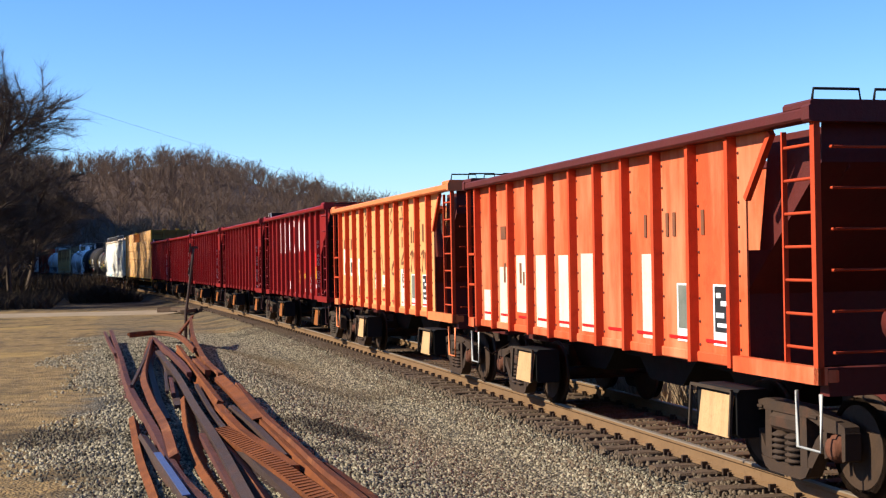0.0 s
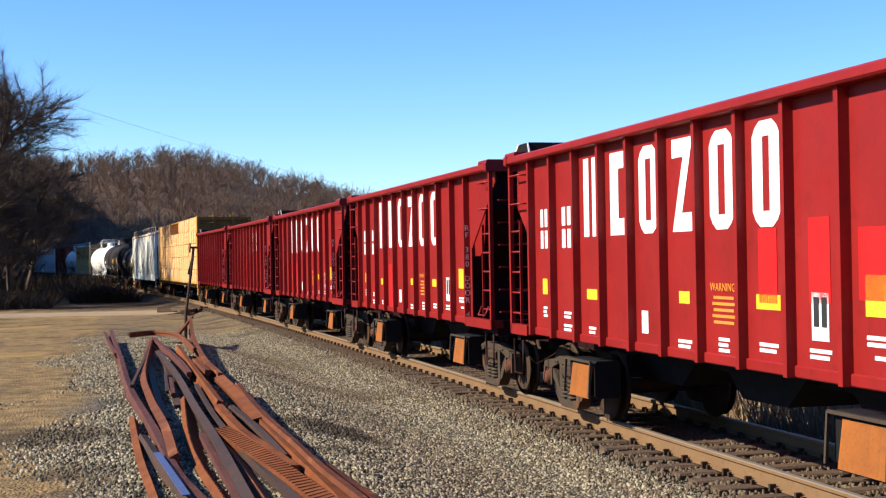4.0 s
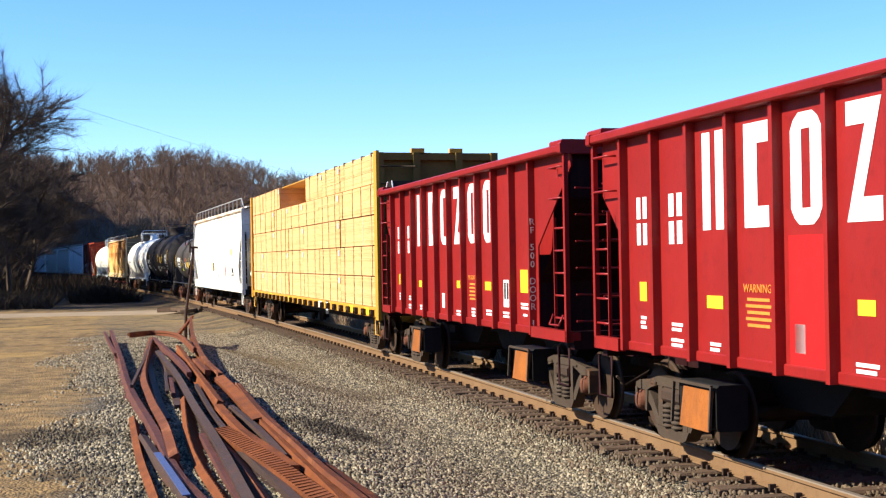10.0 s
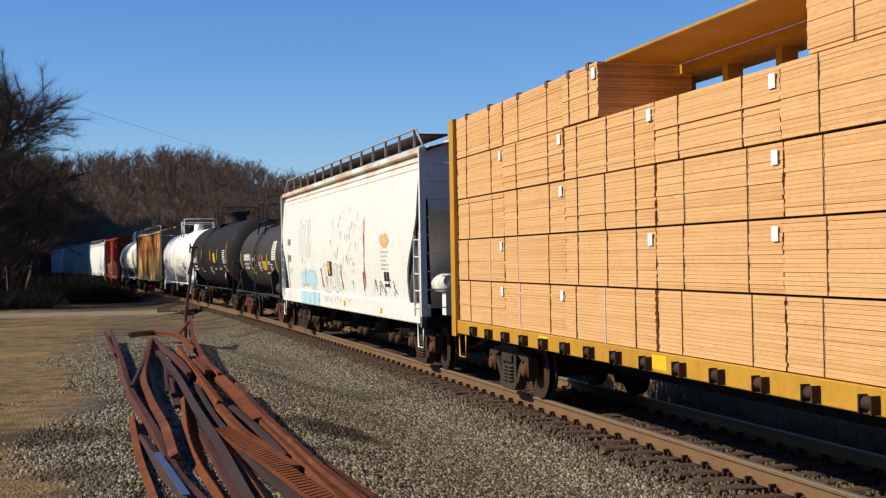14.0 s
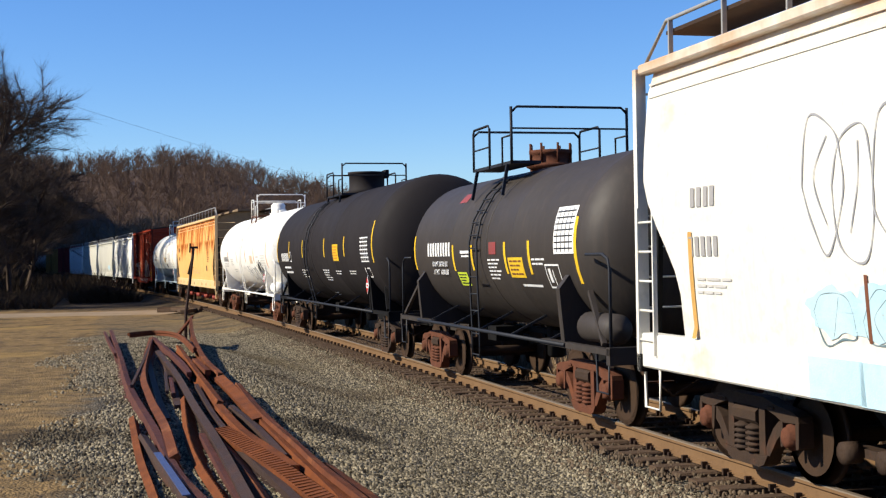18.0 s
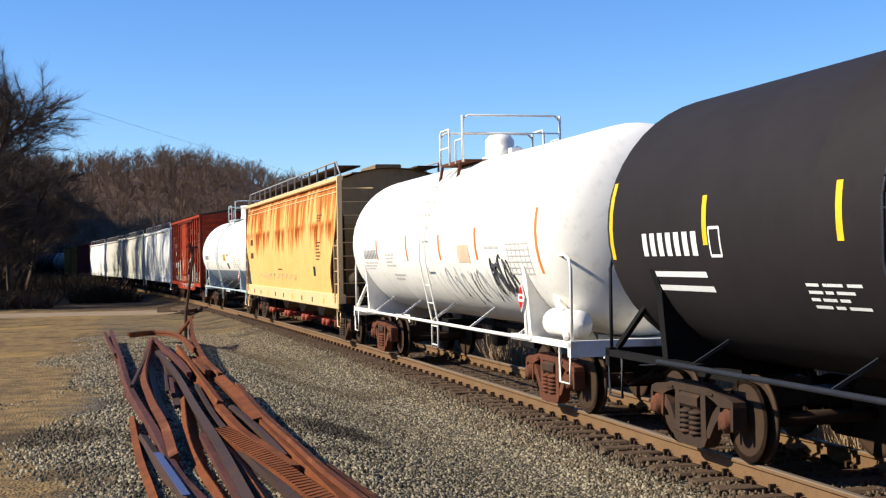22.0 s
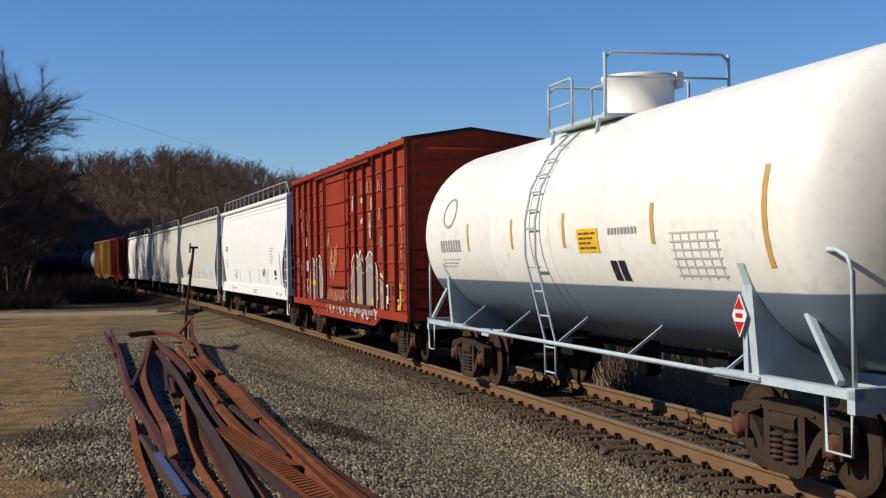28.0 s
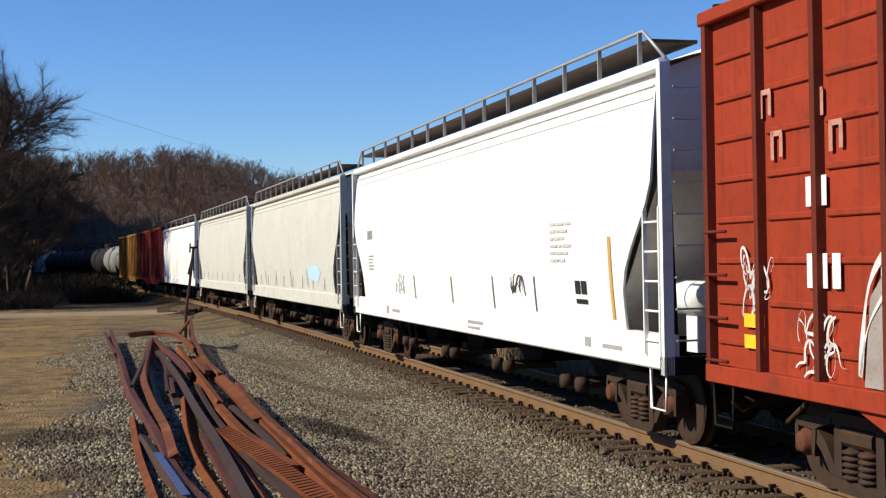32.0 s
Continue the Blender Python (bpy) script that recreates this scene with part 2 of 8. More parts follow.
M["white_mark"] = surface("white lettering", (0.82, 0.82, 0.80), (0.72, 0.7, 0.68), 0.5, 0, 2.0, 0.6, bump=0.02)
M["black_mark"] = surface("black lettering", (0.02, 0.02, 0.022), (0.04, 0.04, 0.04), 0.5, 0, 3.0, 0.6, bump=0.02)
M["grey_mark"] = surface("grey lettering", (0.30, 0.29, 0.28), (0.4, 0.38, 0.36), 0.6, 0, 3.0, 0.6, bump=0.02)
M["yellow_mark"] = surface("yellow reflector", (0.85, 0.55, 0.03), (0.75, 0.45, 0.03), 0.35, 0, 3.0, 0.5, bump=0.02)
M["lime_mark"] = surface("lime yellow placard", (0.62, 0.75, 0.05), (0.55, 0.65, 0.05), 0.4, 0, 3.0, 0.5, bump=0.02)
M["orange_mark"] = surface("orange marking", (0.75, 0.24, 0.04), (0.6, 0.18, 0.03), 0.45, 0, 3.0, 0.5, bump=0.02)
M["red_mark"] = surface("bright red patch", (0.62, 0.012, 0.012), (0.5, 0.01, 0.01), 0.45, 0, 2.0, 0.5, bump=0.02)
M["lumber"] = surface("sawn pine", (0.70, 0.415, 0.19), (0.62, 0.33, 0.125), 0.75, 0, 1.2, 0.7, 0, bump=0.25, bump_scale=50)
def board_grain(n, l):
    sep, rng, op, noise_fac = zone_tools(n, l)
    info = n.new("ShaderNodeObjectInfo")
    return (0.50, 0.23, 0.075), op("MULTIPLY", rng(op("ADD", noise_fac((0.35, 3.0, 22.0), 5.0), op("MULTIPLY", info.outputs["Random"], 0.22)), 0.56, 0.80), 0.85)


M["strap"] = surface("strapping band", (0.16, 0.10, 0.06), (0.24, 0.15, 0.09), 0.5, 0.2, 3.0)
M["rail"] = surface("brown rail steel", (0.20, 0.118, 0.058), (0.14, 0.08, 0.04), 0.8, 0.0, 2.0, 0.7, bump=0.2, bump_scale=50, world_space=True)
M["rail_top"] = surface("worn rail head", (0.22, 0.17, 0.12), (0.17, 0.13, 0.09), 0.6, 0.3, 3.0, 0.6, bump=0.05, world_space=True)
M["tie"] = surface("weathered tie", (0.12, 0.076, 0.048), (0.06, 0.04, 0.027), 0.9, 0, 4.0, 0.8, bump=0.6, bump_scale=50)
M["scrap_plum"] = surface("purple-brown scrap rail", (0.12, 0.045, 0.034), (0.06, 0.028, 0.025), 0.75, 0.0, 3.0, 0.6, bump=0.6, bump_scale=60, rust=0.3, rust_colour=(0.22, 0.08, 0.035))
M["scrap"] = surface("rusty scrap rail", (0.16, 0.05, 0.02), (0.055, 0.023, 0.015), 0.8, 0.0, 3.0, 0.6, bump=0.6, bump_scale=60, rust=0.3, rust_colour=(0.42, 0.16, 0.06))
M["scrap_dark"] = surface("dark scrap rail", (0.05, 0.035, 0.031), (0.085, 0.045, 0.03), 0.7, 0.1, 3.0, 0.6, bump=0.6, bump_scale=60, rust=0.2, rust_colour=(0.16, 0.06, 0.03))
M["scrap_orange"] = surface("bright rusty scrap rail", (0.21, 0.064, 0.02), (0.08, 0.028, 0.014), 0.85, 0, 3.2, 0.6, bump=0.6, bump_scale=60, rust=0.2, rust_colour=(0.07, 0.03, 0.02))
M["blue_paint"] = surface("blue paint mark", (0.05, 0.08, 0.20), (0.07, 0.07, 0.12), 0.5, 0.0, 6.0, 0.7)
M["black_rail"] = surface("blue-black handrail paint", (0.014, 0.016, 0.022), (0.024, 0.026, 0.032), 0.6, 0, 4.0)
M["pale_rail"] = surface("pale blue-grey rail paint", (0.50, 0.58, 0.60), (0.4, 0.46, 0.48), 0.5, 0, 4.0)
M["brkx_sill"] = surface("yellow sill paint", (0.78, 0.55, 0.28), (0.68, 0.45, 0.2), 0.55, 0, 2.0, 0.7, 0.3, (0.3, 0.12, 0.04))
M["tank_two"] = surface("white over grey tank paint", (0.90, 0.87, 0.78), (0.85, 0.81, 0.71), 0.4, 0, 0.6, 0.7, 0.1, (0.45, 0.4, 0.33), 0.03, 30)

M["dull_red"] = surface("dull red paint", (0.28, 0.05, 0.05), (0.2, 0.06, 0.05), 0.6, 0, 4.0)
M["faint_mark"] = surface("faded stencil", (0.52, 0.50, 0.46), (0.6, 0.58, 0.54), 0.6, 0, 4.0)
M["tan_mark"] = surface("faded tan sticker", (0.62, 0.45, 0.30), (0.7, 0.55, 0.4), 0.6, 0, 3.0)
M["red_scuff"] = surface("red and white spray paint", (0.55, 0.05, 0.05), (0.75, 0.6, 0.55), 0.6, 0, 4.0, 0.3)
M["teal_line"] = surface("dark teal spray paint", (0.10, 0.17, 0.19), (0.2, 0.26, 0.27), 0.6, 0, 4.0)
M["pink_line"] = surface("thin pink spray paint", (0.65, 0.32, 0.33), (0.75, 0.5, 0.5), 0.6, 0, 4.0)
M["green_line"] = surface("thin green spray paint", (0.45, 0.6, 0.38), (0.6, 0.68, 0.5), 0.6, 0, 4.0)
M["tan_line"] = surface("pale tan spray paint", (0.62, 0.42, 0.26), (0.5, 0.26, 0.14), 0.6, 0, 3.0, 0.7)
M["faded_bar"] = surface("worn white lettering", (0.55, 0.30, 0.22), (0.36, 0.09, 0.05), 0.6, 0, 4.0, 0.7)
M["orange_strip"] = surface("rusty orange strip", (0.46, 0.13, 0.025), (0.36, 0.09, 0.02), 0.5, 0, 3.0)
M["rust_light"] = surface("orange rust bloom", (0.62, 0.32, 0.11), (0.7, 0.52, 0.3), 0.8, 0, 4.0, 0.6)
M["black_strip"] = surface("dark strip", (0.12, 0.12, 0.12), (0.18, 0.18, 0.17), 0.6, 0, 4.0)
M["scrawl_ash"] = surface("chalky grey spray paint", (0.36, 0.32, 0.28), (0.20, 0.16, 0.14), 0.7, 0, 3.0, 0.6, 0.5, (0.22, 0.07, 0.04), rust=0.25, rust_colour=(0.25, 0.09, 0.06), rust_scale=3.0)


def add_zone(m, build):
    """Mixes a further colour into a paint where build(nodes, links) gives a factor; for stains and paint schemes."""
    nt = m.node_tree
    n, l = nt.nodes, nt.links
    bsdf = n["Principled BSDF"]
    colour, fac = build(n, l)
    x = n.new("ShaderNodeMix")
    x.data_type = "RGBA"
    l.new(bsdf.inputs["Base Color"].links[0].from_socket, x.inputs[6])
    x.inputs[7].default_value = (*colour, 1)
    l.new(fac, x.inputs[0])
    l.new(x.outputs[2], bsdf.inputs["Base Color"])


def zone_tools(n, l):
    co = n.new("ShaderNodeTexCoord")
    sep = n.new("ShaderNodeSeparateXYZ")
    l.new(co.outputs["Object"], sep.inputs[0])

    def rng(sock, a, b):
        r = n.new("ShaderNodeMapRange")
        r.inputs["From Min"].default_value, r.inputs["From Max"].default_value = a, b
        l.new(sock, r.inputs["Value"])
        return r.outputs["Result"]

    def op(kind, a, b):
        q = n.new("ShaderNodeMath")
        q.operation = kind
        for s_, val in zip(q.inputs, (a, b)):
            if isinstance(val, float):
                s_.default_value = val
            else:
                l.new(val, s_)
        return q.outputs[0]

    def noise_fac(scale, det=5.0):
        mp = n.new("ShaderNodeMapping")
        mp.inputs["Scale"].default_value = scale
        l.new(co.outputs["Object"], mp.inputs["Vector"])
        t = n.new("ShaderNodeTexNoise")
        t.inputs["Scale"].default_value, t.inputs["Detail"].default_value, t.inputs["Roughness"].default_value = 1.0, det, 0.6
        l.new(mp.outputs[0], t.inputs["Vector"])
        return t.outputs["Fac"]
    return sep, rng, op, noise_fac


def rust_runs(n, l, colour=(0.52, 0.13, 0.010), reach=1.4, cut=4.3):
    """Rust that runs down from the eaves and from a seam at mid height."""
    sep, rng, op, noise_fac = zone_tools(n, l)
    z = sep.outputs[2]
    runs = rng(noise_fac((3.0, 3.0, 0.14), 7.0), 0.40, 0.60)
    broad = rng(noise_fac((0.7, 0.7, 0.4)), 0.34, 0.6)
    top = op("MULTIPLY", rng(op("ADD", z, op("MULTIPLY", op("ADD", runs, op("MULTIPLY", broad, 0.6)), reach)), cut, cut + 0.7), op("ADD", 0.45, op("MULTIPLY", broad, 0.55)))
    drips = rng(noise_fac((2.4, 2.4, 0.35), 6.0), 0.40, 0.62)
    mid = op("MULTIPLY", rng(z, 3.32, 3.16), rng(op("ADD", z, op("MULTIPLY", drips, reach * 0.7)), 3.2, 3.65))
    mid = op("MULTIPLY", mid, rng(noise_fac((0.6, 0.6, 0.3)), 0.38, 0.52))
    return colour, op("MINIMUM", op("MULTIPLY", op("MAXIMUM", top, mid), 0.9), 0.9)


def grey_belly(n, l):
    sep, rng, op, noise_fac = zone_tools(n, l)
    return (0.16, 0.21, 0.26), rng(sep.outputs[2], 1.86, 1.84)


def eave_rust(n, l):
    sep, rng, op, noise_fac = zone_tools(n, l)
    fac = op("MULTIPLY", rng(op("ADD", sep.outputs[2], op("MULTIPLY", noise_fac((1.2, 1.2, 0.4)), 0.9)), 4.35, 4.75), rng(noise_fac((0.5, 0.5, 0.5)), 0.38, 0.6))
    return (0.52, 0.25, 0.08), op("MULTIPLY", fac, 0.8)


def light_rust_blotch(n, l):
    sep, rng, op, noise_fac = zone_tools(n, l)
    return (0.55, 0.28, 0.10), op("MULTIPLY", rng(noise_fac((0.45, 0.45, 0.9)), 0.66, 0.76), 0.45)


def pale_scuffs(n, l):
    sep, rng, op, noise_fac = zone_tools(n, l)
    return (0.66, 0.25, 0.12), op("MULTIPLY", rng(noise_fac((1.6, 1.6, 0.32), 6.0), 0.44, 0.66), 0.75)


add_zone(M["lumber"], board_grain)
add_zone(M["brkx"], rust_runs)
add_zone(M["brkx"], lambda n, l: rust_runs(n, l, (0.23, 0.045, 0.004), 1.15, 4.6))
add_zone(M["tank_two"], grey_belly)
add_zone(M["hopper_worn"], eave_rust)
add_zone(M["hopper_worn"], light_rust_blotch)
add_zone(M["amtrak_orange"], pale_scuffs)
# ---------------------------------------------------------------- ground
def ground_material():
    m = bpy.data.materials.new("gravel and dry grass")
    m.use_nodes = True
    nt = m.node_tree
    n, l = nt.nodes, nt.links
    bsdf = n["Principled BSDF"]
    geo = n.new("ShaderNodeNewGeometry")
    sep = n.new("ShaderNodeSeparateXYZ")
    l.new(geo.outputs["Position"], sep.inputs[0])

    def noise_fac(sc, det=6):
        t = n.new("ShaderNodeTexNoise")
        t.inputs["Scale"].default_value, t.inputs["Detail"].default_value, t.inputs["Roughness"].default_value = sc, det, 0.65
        l.new(geo.outputs["Position"], t.inputs["Vector"])
        return t.outputs["Fac"]

    def rng(sock, a, b):
        r = n.new("ShaderNodeMapRange")
        r.interpolation_type = "SMOOTHSTEP"
        r.inputs["From Min"].default_value, r.inputs["From Max"].default_value = a, b
        l.new(sock, r.inputs["Value"])
        return r.outputs["Result"]

    def op(kind, a, b):
        q = n.new("ShaderNodeMath")
        q.operation = kind
        for s_, val in zip(q.inputs, (a, b)):
            if isinstance(val, float):
                s_.default_value = val
            else:
                l.new(val, s_)
        return q.outputs[0]

    def mix(a, b, fac):
        x = n.new("ShaderNodeMix")
        x.data_type = "RGBA"
        for s_, val in ((x.inputs[6], a), (x.inputs[7], b)):
            if isinstance(val, tuple):
                s_.default_value = (*val, 1)
            else:
                l.new(val, s_)
        l.new(fac, x.inputs[0])
        return x.outputs[2]
    vor = n.new("ShaderNodeTexVoronoi")
    vor.inputs["Scale"].default_value = 30.0
    l.new(geo.outputs["Position"], vor.inputs["Vector"])
    sepc = n.new("ShaderNodeSeparateColor")
    l.new(vor.outputs["Color"], sepc.inputs[0])
    stone = mix((0.05, 0.042, 0.029), (0.285, 0.245, 0.175), rng(sepc.outputs[0], 0.0, 1.0))
    stone = mix(stone, (0.03, 0.025, 0.02), rng(vor.outputs["Distance"], 0.35, 0.75))
    grass = mix((0.28, 0.18, 0.075), (0.115, 0.078, 0.04), rng(noise_fac(3.0), 0.35, 0.7))
    grass = mix(grass, (0.075, 0.055, 0.032), rng(noise_fac(0.45, 8), 0.50, 0.66))
    grass = mix(grass, (0.32, 0.205, 0.072), rng(noise_fac(0.23, 4), 0.54, 0.68))
    # grass lies on the field side of the scrap rails and along the crossing
    edge = op("ADD", sep.outputs[0], op("ADD", op("MULTIPLY", noise_fac(0.35), 3.4), op("MULTIPLY", noise_fac(2.2), 1.6)))
    left = rng(edge, 2.7, 1.8)
    far = op("MULTIPLY", rng(op("ADD", sep.outputs[1], op("MULTIPLY", noise_fac(0.2), 16.0)), 44.0, 66.0), 0.6)
    fac = op("MAXIMUM", left, far)
    fac = op("MULTIPLY", fac, rng(noise_fac(1.7), 0.22, 0.42))
    col = mix(stone, grass, fac)
    # ground past the road is coloured dark for the shade under the trees
    far_shade = mix((0.035, 0.026, 0.018), (0.07, 0.05, 0.032), rng(noise_fac(0.5), 0.35, 0.7))
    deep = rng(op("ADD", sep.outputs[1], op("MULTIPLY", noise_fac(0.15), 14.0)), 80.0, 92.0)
    col = mix(col, far_shade, deep)
    damp = op("MULTIPLY", rng(noise_fac(0.42, 3), 0.56, 0.68), 0.55)
    col = mix(col, (0.04, 0.032, 0.024), damp)
    l.new(col, bsdf.inputs["Base Color"])
    bsdf.inputs["Roughness"].default_value = 0.95
    bsdf.inputs["Specular IOR Level"].default_value = 0.1
    bp = n.new("ShaderNodeBump")
    bp.inputs["Strength"].default_value, bp.inputs["Distance"].default_value = 0.8, 0.03
    inv = op("SUBTRACT", 1.0, vor.outputs["Distance"])
    l.new(op("ADD", inv, noise_fac(14.0)), bp.inputs["Height"])
    l.new(bp.outputs[0], bsdf.inputs["Normal"])
    return m


def smooth(a, b, x):
    t = np.clip((x - a) / (b - a), 0, 1)
    return t * t * (3 - 2 * t)


def ground_z(x, y):
    """Height of the ground at x, y (arrays)."""
    th = np.interp(y, way_y, way_th)
    u = (SIDE + np.interp(y, way_y, way_x) - x) * np.cos(th)
    near = -0.27 - 0.16 * smooth(1.4, 2.6, u) + (0.74 * smooth(2.4, 5.6, u)) * (1 - smooth(30, 46, y))
    away = -0.27 - 0.45 * smooth(1.4, 3.2, -u) - 0.7 * smooth(4, 14, -u)
    z = np.where(u > 0, near, away)
    return z + 0.008 * np.sin(x * 1.3 + y * 0.7) * np.cos(y * 0.9 - x * 0.4) * smooth(1.6, 3.0, np.abs(u))


gx = np.concatenate([-np.geomspace(60, 3000, 14)[::-1], np.arange(-40, -12, 3.0), np.arange(-12, 22, 0.4), np.arange(22, 60, 3.0), np.geomspace(62, 3000, 14)])
gy = np.concatenate([[-3000.0, -800, -200, -60], np.arange(-30, 4, 2.0), np.arange(4, 50, 0.5), np.arange(50, 120, 2.0), np.arange(120, 400, 10.0), np.geomspace(410, 4000, 12)])
GX, GY = np.meshgrid(gx, gy)
GZ = ground_z(GX, GY)
g = Geo()
g.grid(np.stack([GX, GY, GZ], 2).tolist())
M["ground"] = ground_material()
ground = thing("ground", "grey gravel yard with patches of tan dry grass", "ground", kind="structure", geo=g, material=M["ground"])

# crossing road
M["road"] = surface("tan dirt road", (0.30, 0.225, 0.145), (0.20, 0.145, 0.09), 0.95, 0, 0.7, 0.7, bump=0.4, bump_scale=25, world_space=True)
g = Geo()
rows = []
for i in range(41):
    x = -60 + 66 * i / 40
    w = 2.3 + 0.25 * math.sin(x * 0.7)
    yc = 71.5 - 0.09 * x
    rows.append([(x, yc + k * w, float(ground_z(np.array(x), np.array(yc + k * w))) + (0.06 if abs(k) < 0.9 else 0.0)) for k in (-1, -0.85, 0, 0.85, 1)])
g.grid(rows)
road = thing("road", "pale dirt crossing road running up to the track", "road", kind="structure", geo=g, material=M["road"])

# ---------------------------------------------------------------- track
track = thing("railway_track", "single curved railway track, brown rails on ballast", "railway track", kind="structure")
RAIL_HEAD = [(-0.037, -0.012), (-0.03, 0.0), (0.03, 0.0), (0.037, -0.012)]
RAIL_OUT = [(-0.037, -0.012), (-0.037, -0.042), (-0.009, -0.058), (-0.009, -0.15), (-0.076, -0.172), (-0.076, -0.186),
            (0.076, -0.186), (0.076, -0.172), (0.009, -0.15), (0.009, -0.058), (0.037, -0.042), (0.037, -0.012)]


def sweep(g, outline, line, closed=True):
    rows = [[tuple(p) for p in ring] for ring in line]
    if closed:
        rows = [r + [r[0]] for r in rows]
    g.grid(rows, smooth=False)


for side in (0.755, -0.755):
    ss = [-12 + 1.5 * i for i in range(90)] + [125 + 8 * i for i in range(50)]
    g = Geo()
    sweep(g, RAIL_OUT, [[on_track(s, side + a, b) for a, b in RAIL_OUT] for s in ss], closed=False)
    rail = part("rail", g, M["rail"], track)
    g = Geo()
    sweep(g, RAIL_HEAD, [[on_track(s, side + a, b) for a, b in RAIL_HEAD] for s in ss], closed=False)
    part("running_surface", g, M["rail_top"], rail, "worn shiny rail head")

# ---------------------------------------------------------------- loose stones
def stones(name, label, count, pick, size, material, seed):
    """Many low stones in one mesh."""
    r = np.random.default_rng(seed)
    pos = pick(r, count)
    count = len(pos)
    base = np.array([(-1, -1, -1), (1, -1, -1), (1, 1, -1), (-1, 1, -1), (-0.7, -0.6, 0.8), (0.6, -0.7, 1), (0.7, 0.6, 0.7), (-0.6, 0.7, 1)], float)
    faces = np.array([(4, 5, 6, 7), (0, 1, 5, 4), (1, 2, 6, 5), (2, 3, 7, 6), (3, 0, 4, 7)])
    sc = size * r.uniform(0.5, 1.25, (count, 1, 1)) * r.uniform(0.6, 1.2, (count, 1, 3))
    v = (base[None] + r.uniform(-0.35, 0.35, (count, 8, 3))) * sc
    a = r.uniform(0, 6.28, count)
    b = r.uniform(-0.5, 0.5, count)
    ca, sa, cb, sb = np.cos(a)[:, None], np.sin(a)[:, None], np.cos(b)[:, None], np.sin(b)[:, None]
    x, y, z = v[..., 0], v[..., 1], v[..., 2]
    y, z = y * cb - z * sb, y * sb + z * cb
    x, y = x * ca - y * sa, x * sa + y * ca
    v = np.stack([x, y, z], 2) + pos[:, None, :]
    f = faces[None] + 8 * np.arange(count)[:, None, None]
    me = bpy.data.meshes.new(name)
    me.vertices.add(count * 8)
    me.vertices.foreach_set("co", v.reshape(-1).astype(np.float32))
    me.loops.add(count * 20)
    me.loops.foreach_set("vertex_index", f.reshape(-1).astype(np.int32))
    me.polygons.add(count * 5)
    me.polygons.foreach_set("loop_start", np.arange(0, count * 20, 4, dtype=np.int32))
    me.update(calc_edges=True)
    me.materials.append(material)
    return tagged(new(name, me), label, "gravel", kind="stuff")


def stone_material():
    m = surface("crushed limestone", (0.30, 0.26, 0.185), (0.17, 0.146, 0.103), 0.95, 0, 8.0, 0.8, bump=0.4, bump_scale=120, world_space=True)
    nt = m.node_tree
    n, l = nt.nodes, nt.links
    bsdf = n["Principled BSDF"]
    old = bsdf.inputs["Base Color"].links[0].from_socket
    geo = n.new("ShaderNodeNewGeometry")
    x = n.new("ShaderNodeMix")
    x.data_type, x.blend_type = "RGBA", "MULTIPLY"
    x.inputs[0].default_value = 1.0
    cr = n.new("ShaderNodeValToRGB")
    cr.color_ramp.elements[0].color, cr.color_ramp.elements[1].color = (0.16, 0.145, 0.13, 1), (1.55, 1.5, 1.4, 1)
    l.new(geo.outputs["Random Per Island"], cr.inputs[0])
    nz = n.new("ShaderNodeTexNoise")
    nz.inputs["Scale"].default_value, nz.inputs["Detail"].default_value, nz.inputs["Roughness"].default_value = 0.42, 3, 0.65
    l.new(geo.outputs["Position"], nz.inputs["Vector"])
    mr = n.new("ShaderNodeMapRange")
    mr.interpolation_type = "SMOOTHSTEP"
    mr.inputs["From Min"].default_value, mr.inputs["From Max"].default_value, mr.inputs["To Max"].default_value = 0.56, 0.68, 0.6
    l.new(nz.outputs["Fac"], mr.inputs["Value"])
    wet = n.new("ShaderNodeMix")
    wet.data_type = "RGBA"
    wet.inputs[7].default_value = (0.06, 0.05, 0.037, 1)
    l.new(mr.outputs["Result"], wet.inputs[0])
    l.new(old, wet.inputs[6])
    l.new(wet.outputs[2], x.inputs[6])
    l.new(cr.outputs[0], x.inputs[7])
    l.new(x.outputs[2], bsdf.inputs["Base Color"])
    return m


def near_gravel(r, n):
    y = 7.0 + 42.0 * r.random(n) ** 1.55
    xt = SIDE + np.interp(y, way_y, way_x)
    u = r.uniform(1.42, 9.5, n)
    x = xt - u
    lumps = np.sin(x * 1.7 + 0.6 * y) + np.sin(0.9 * y - x * 2.3)
    keep = r.random(n) > smooth(0.35, -1.0, x + 0.4 * lumps)
    x, y = x[keep], y[keep]
    return np.stack([x, y, ground_z(x, y) + 0.004], 1)


def bed_gravel(r, n):
    y = 5.0 + 45.0 * r.random(n) ** 1.3
    xt = SIDE + np.interp(y, way_y, way_x)
    u = r.uniform(-2.6, 2.0, n)
    x = xt - u
    keep = (np.abs(np.abs(u) - 0.755) > 0.12)
    x, y, u = x[keep], y[keep], u[keep]
    return np.stack([x, y, np.where(np.abs(u) < 1.5, -0.240 + 0.03 * r.random(len(u)), ground_z(x, y) + 0.004)], 1)


M["stone"] = stone_material()


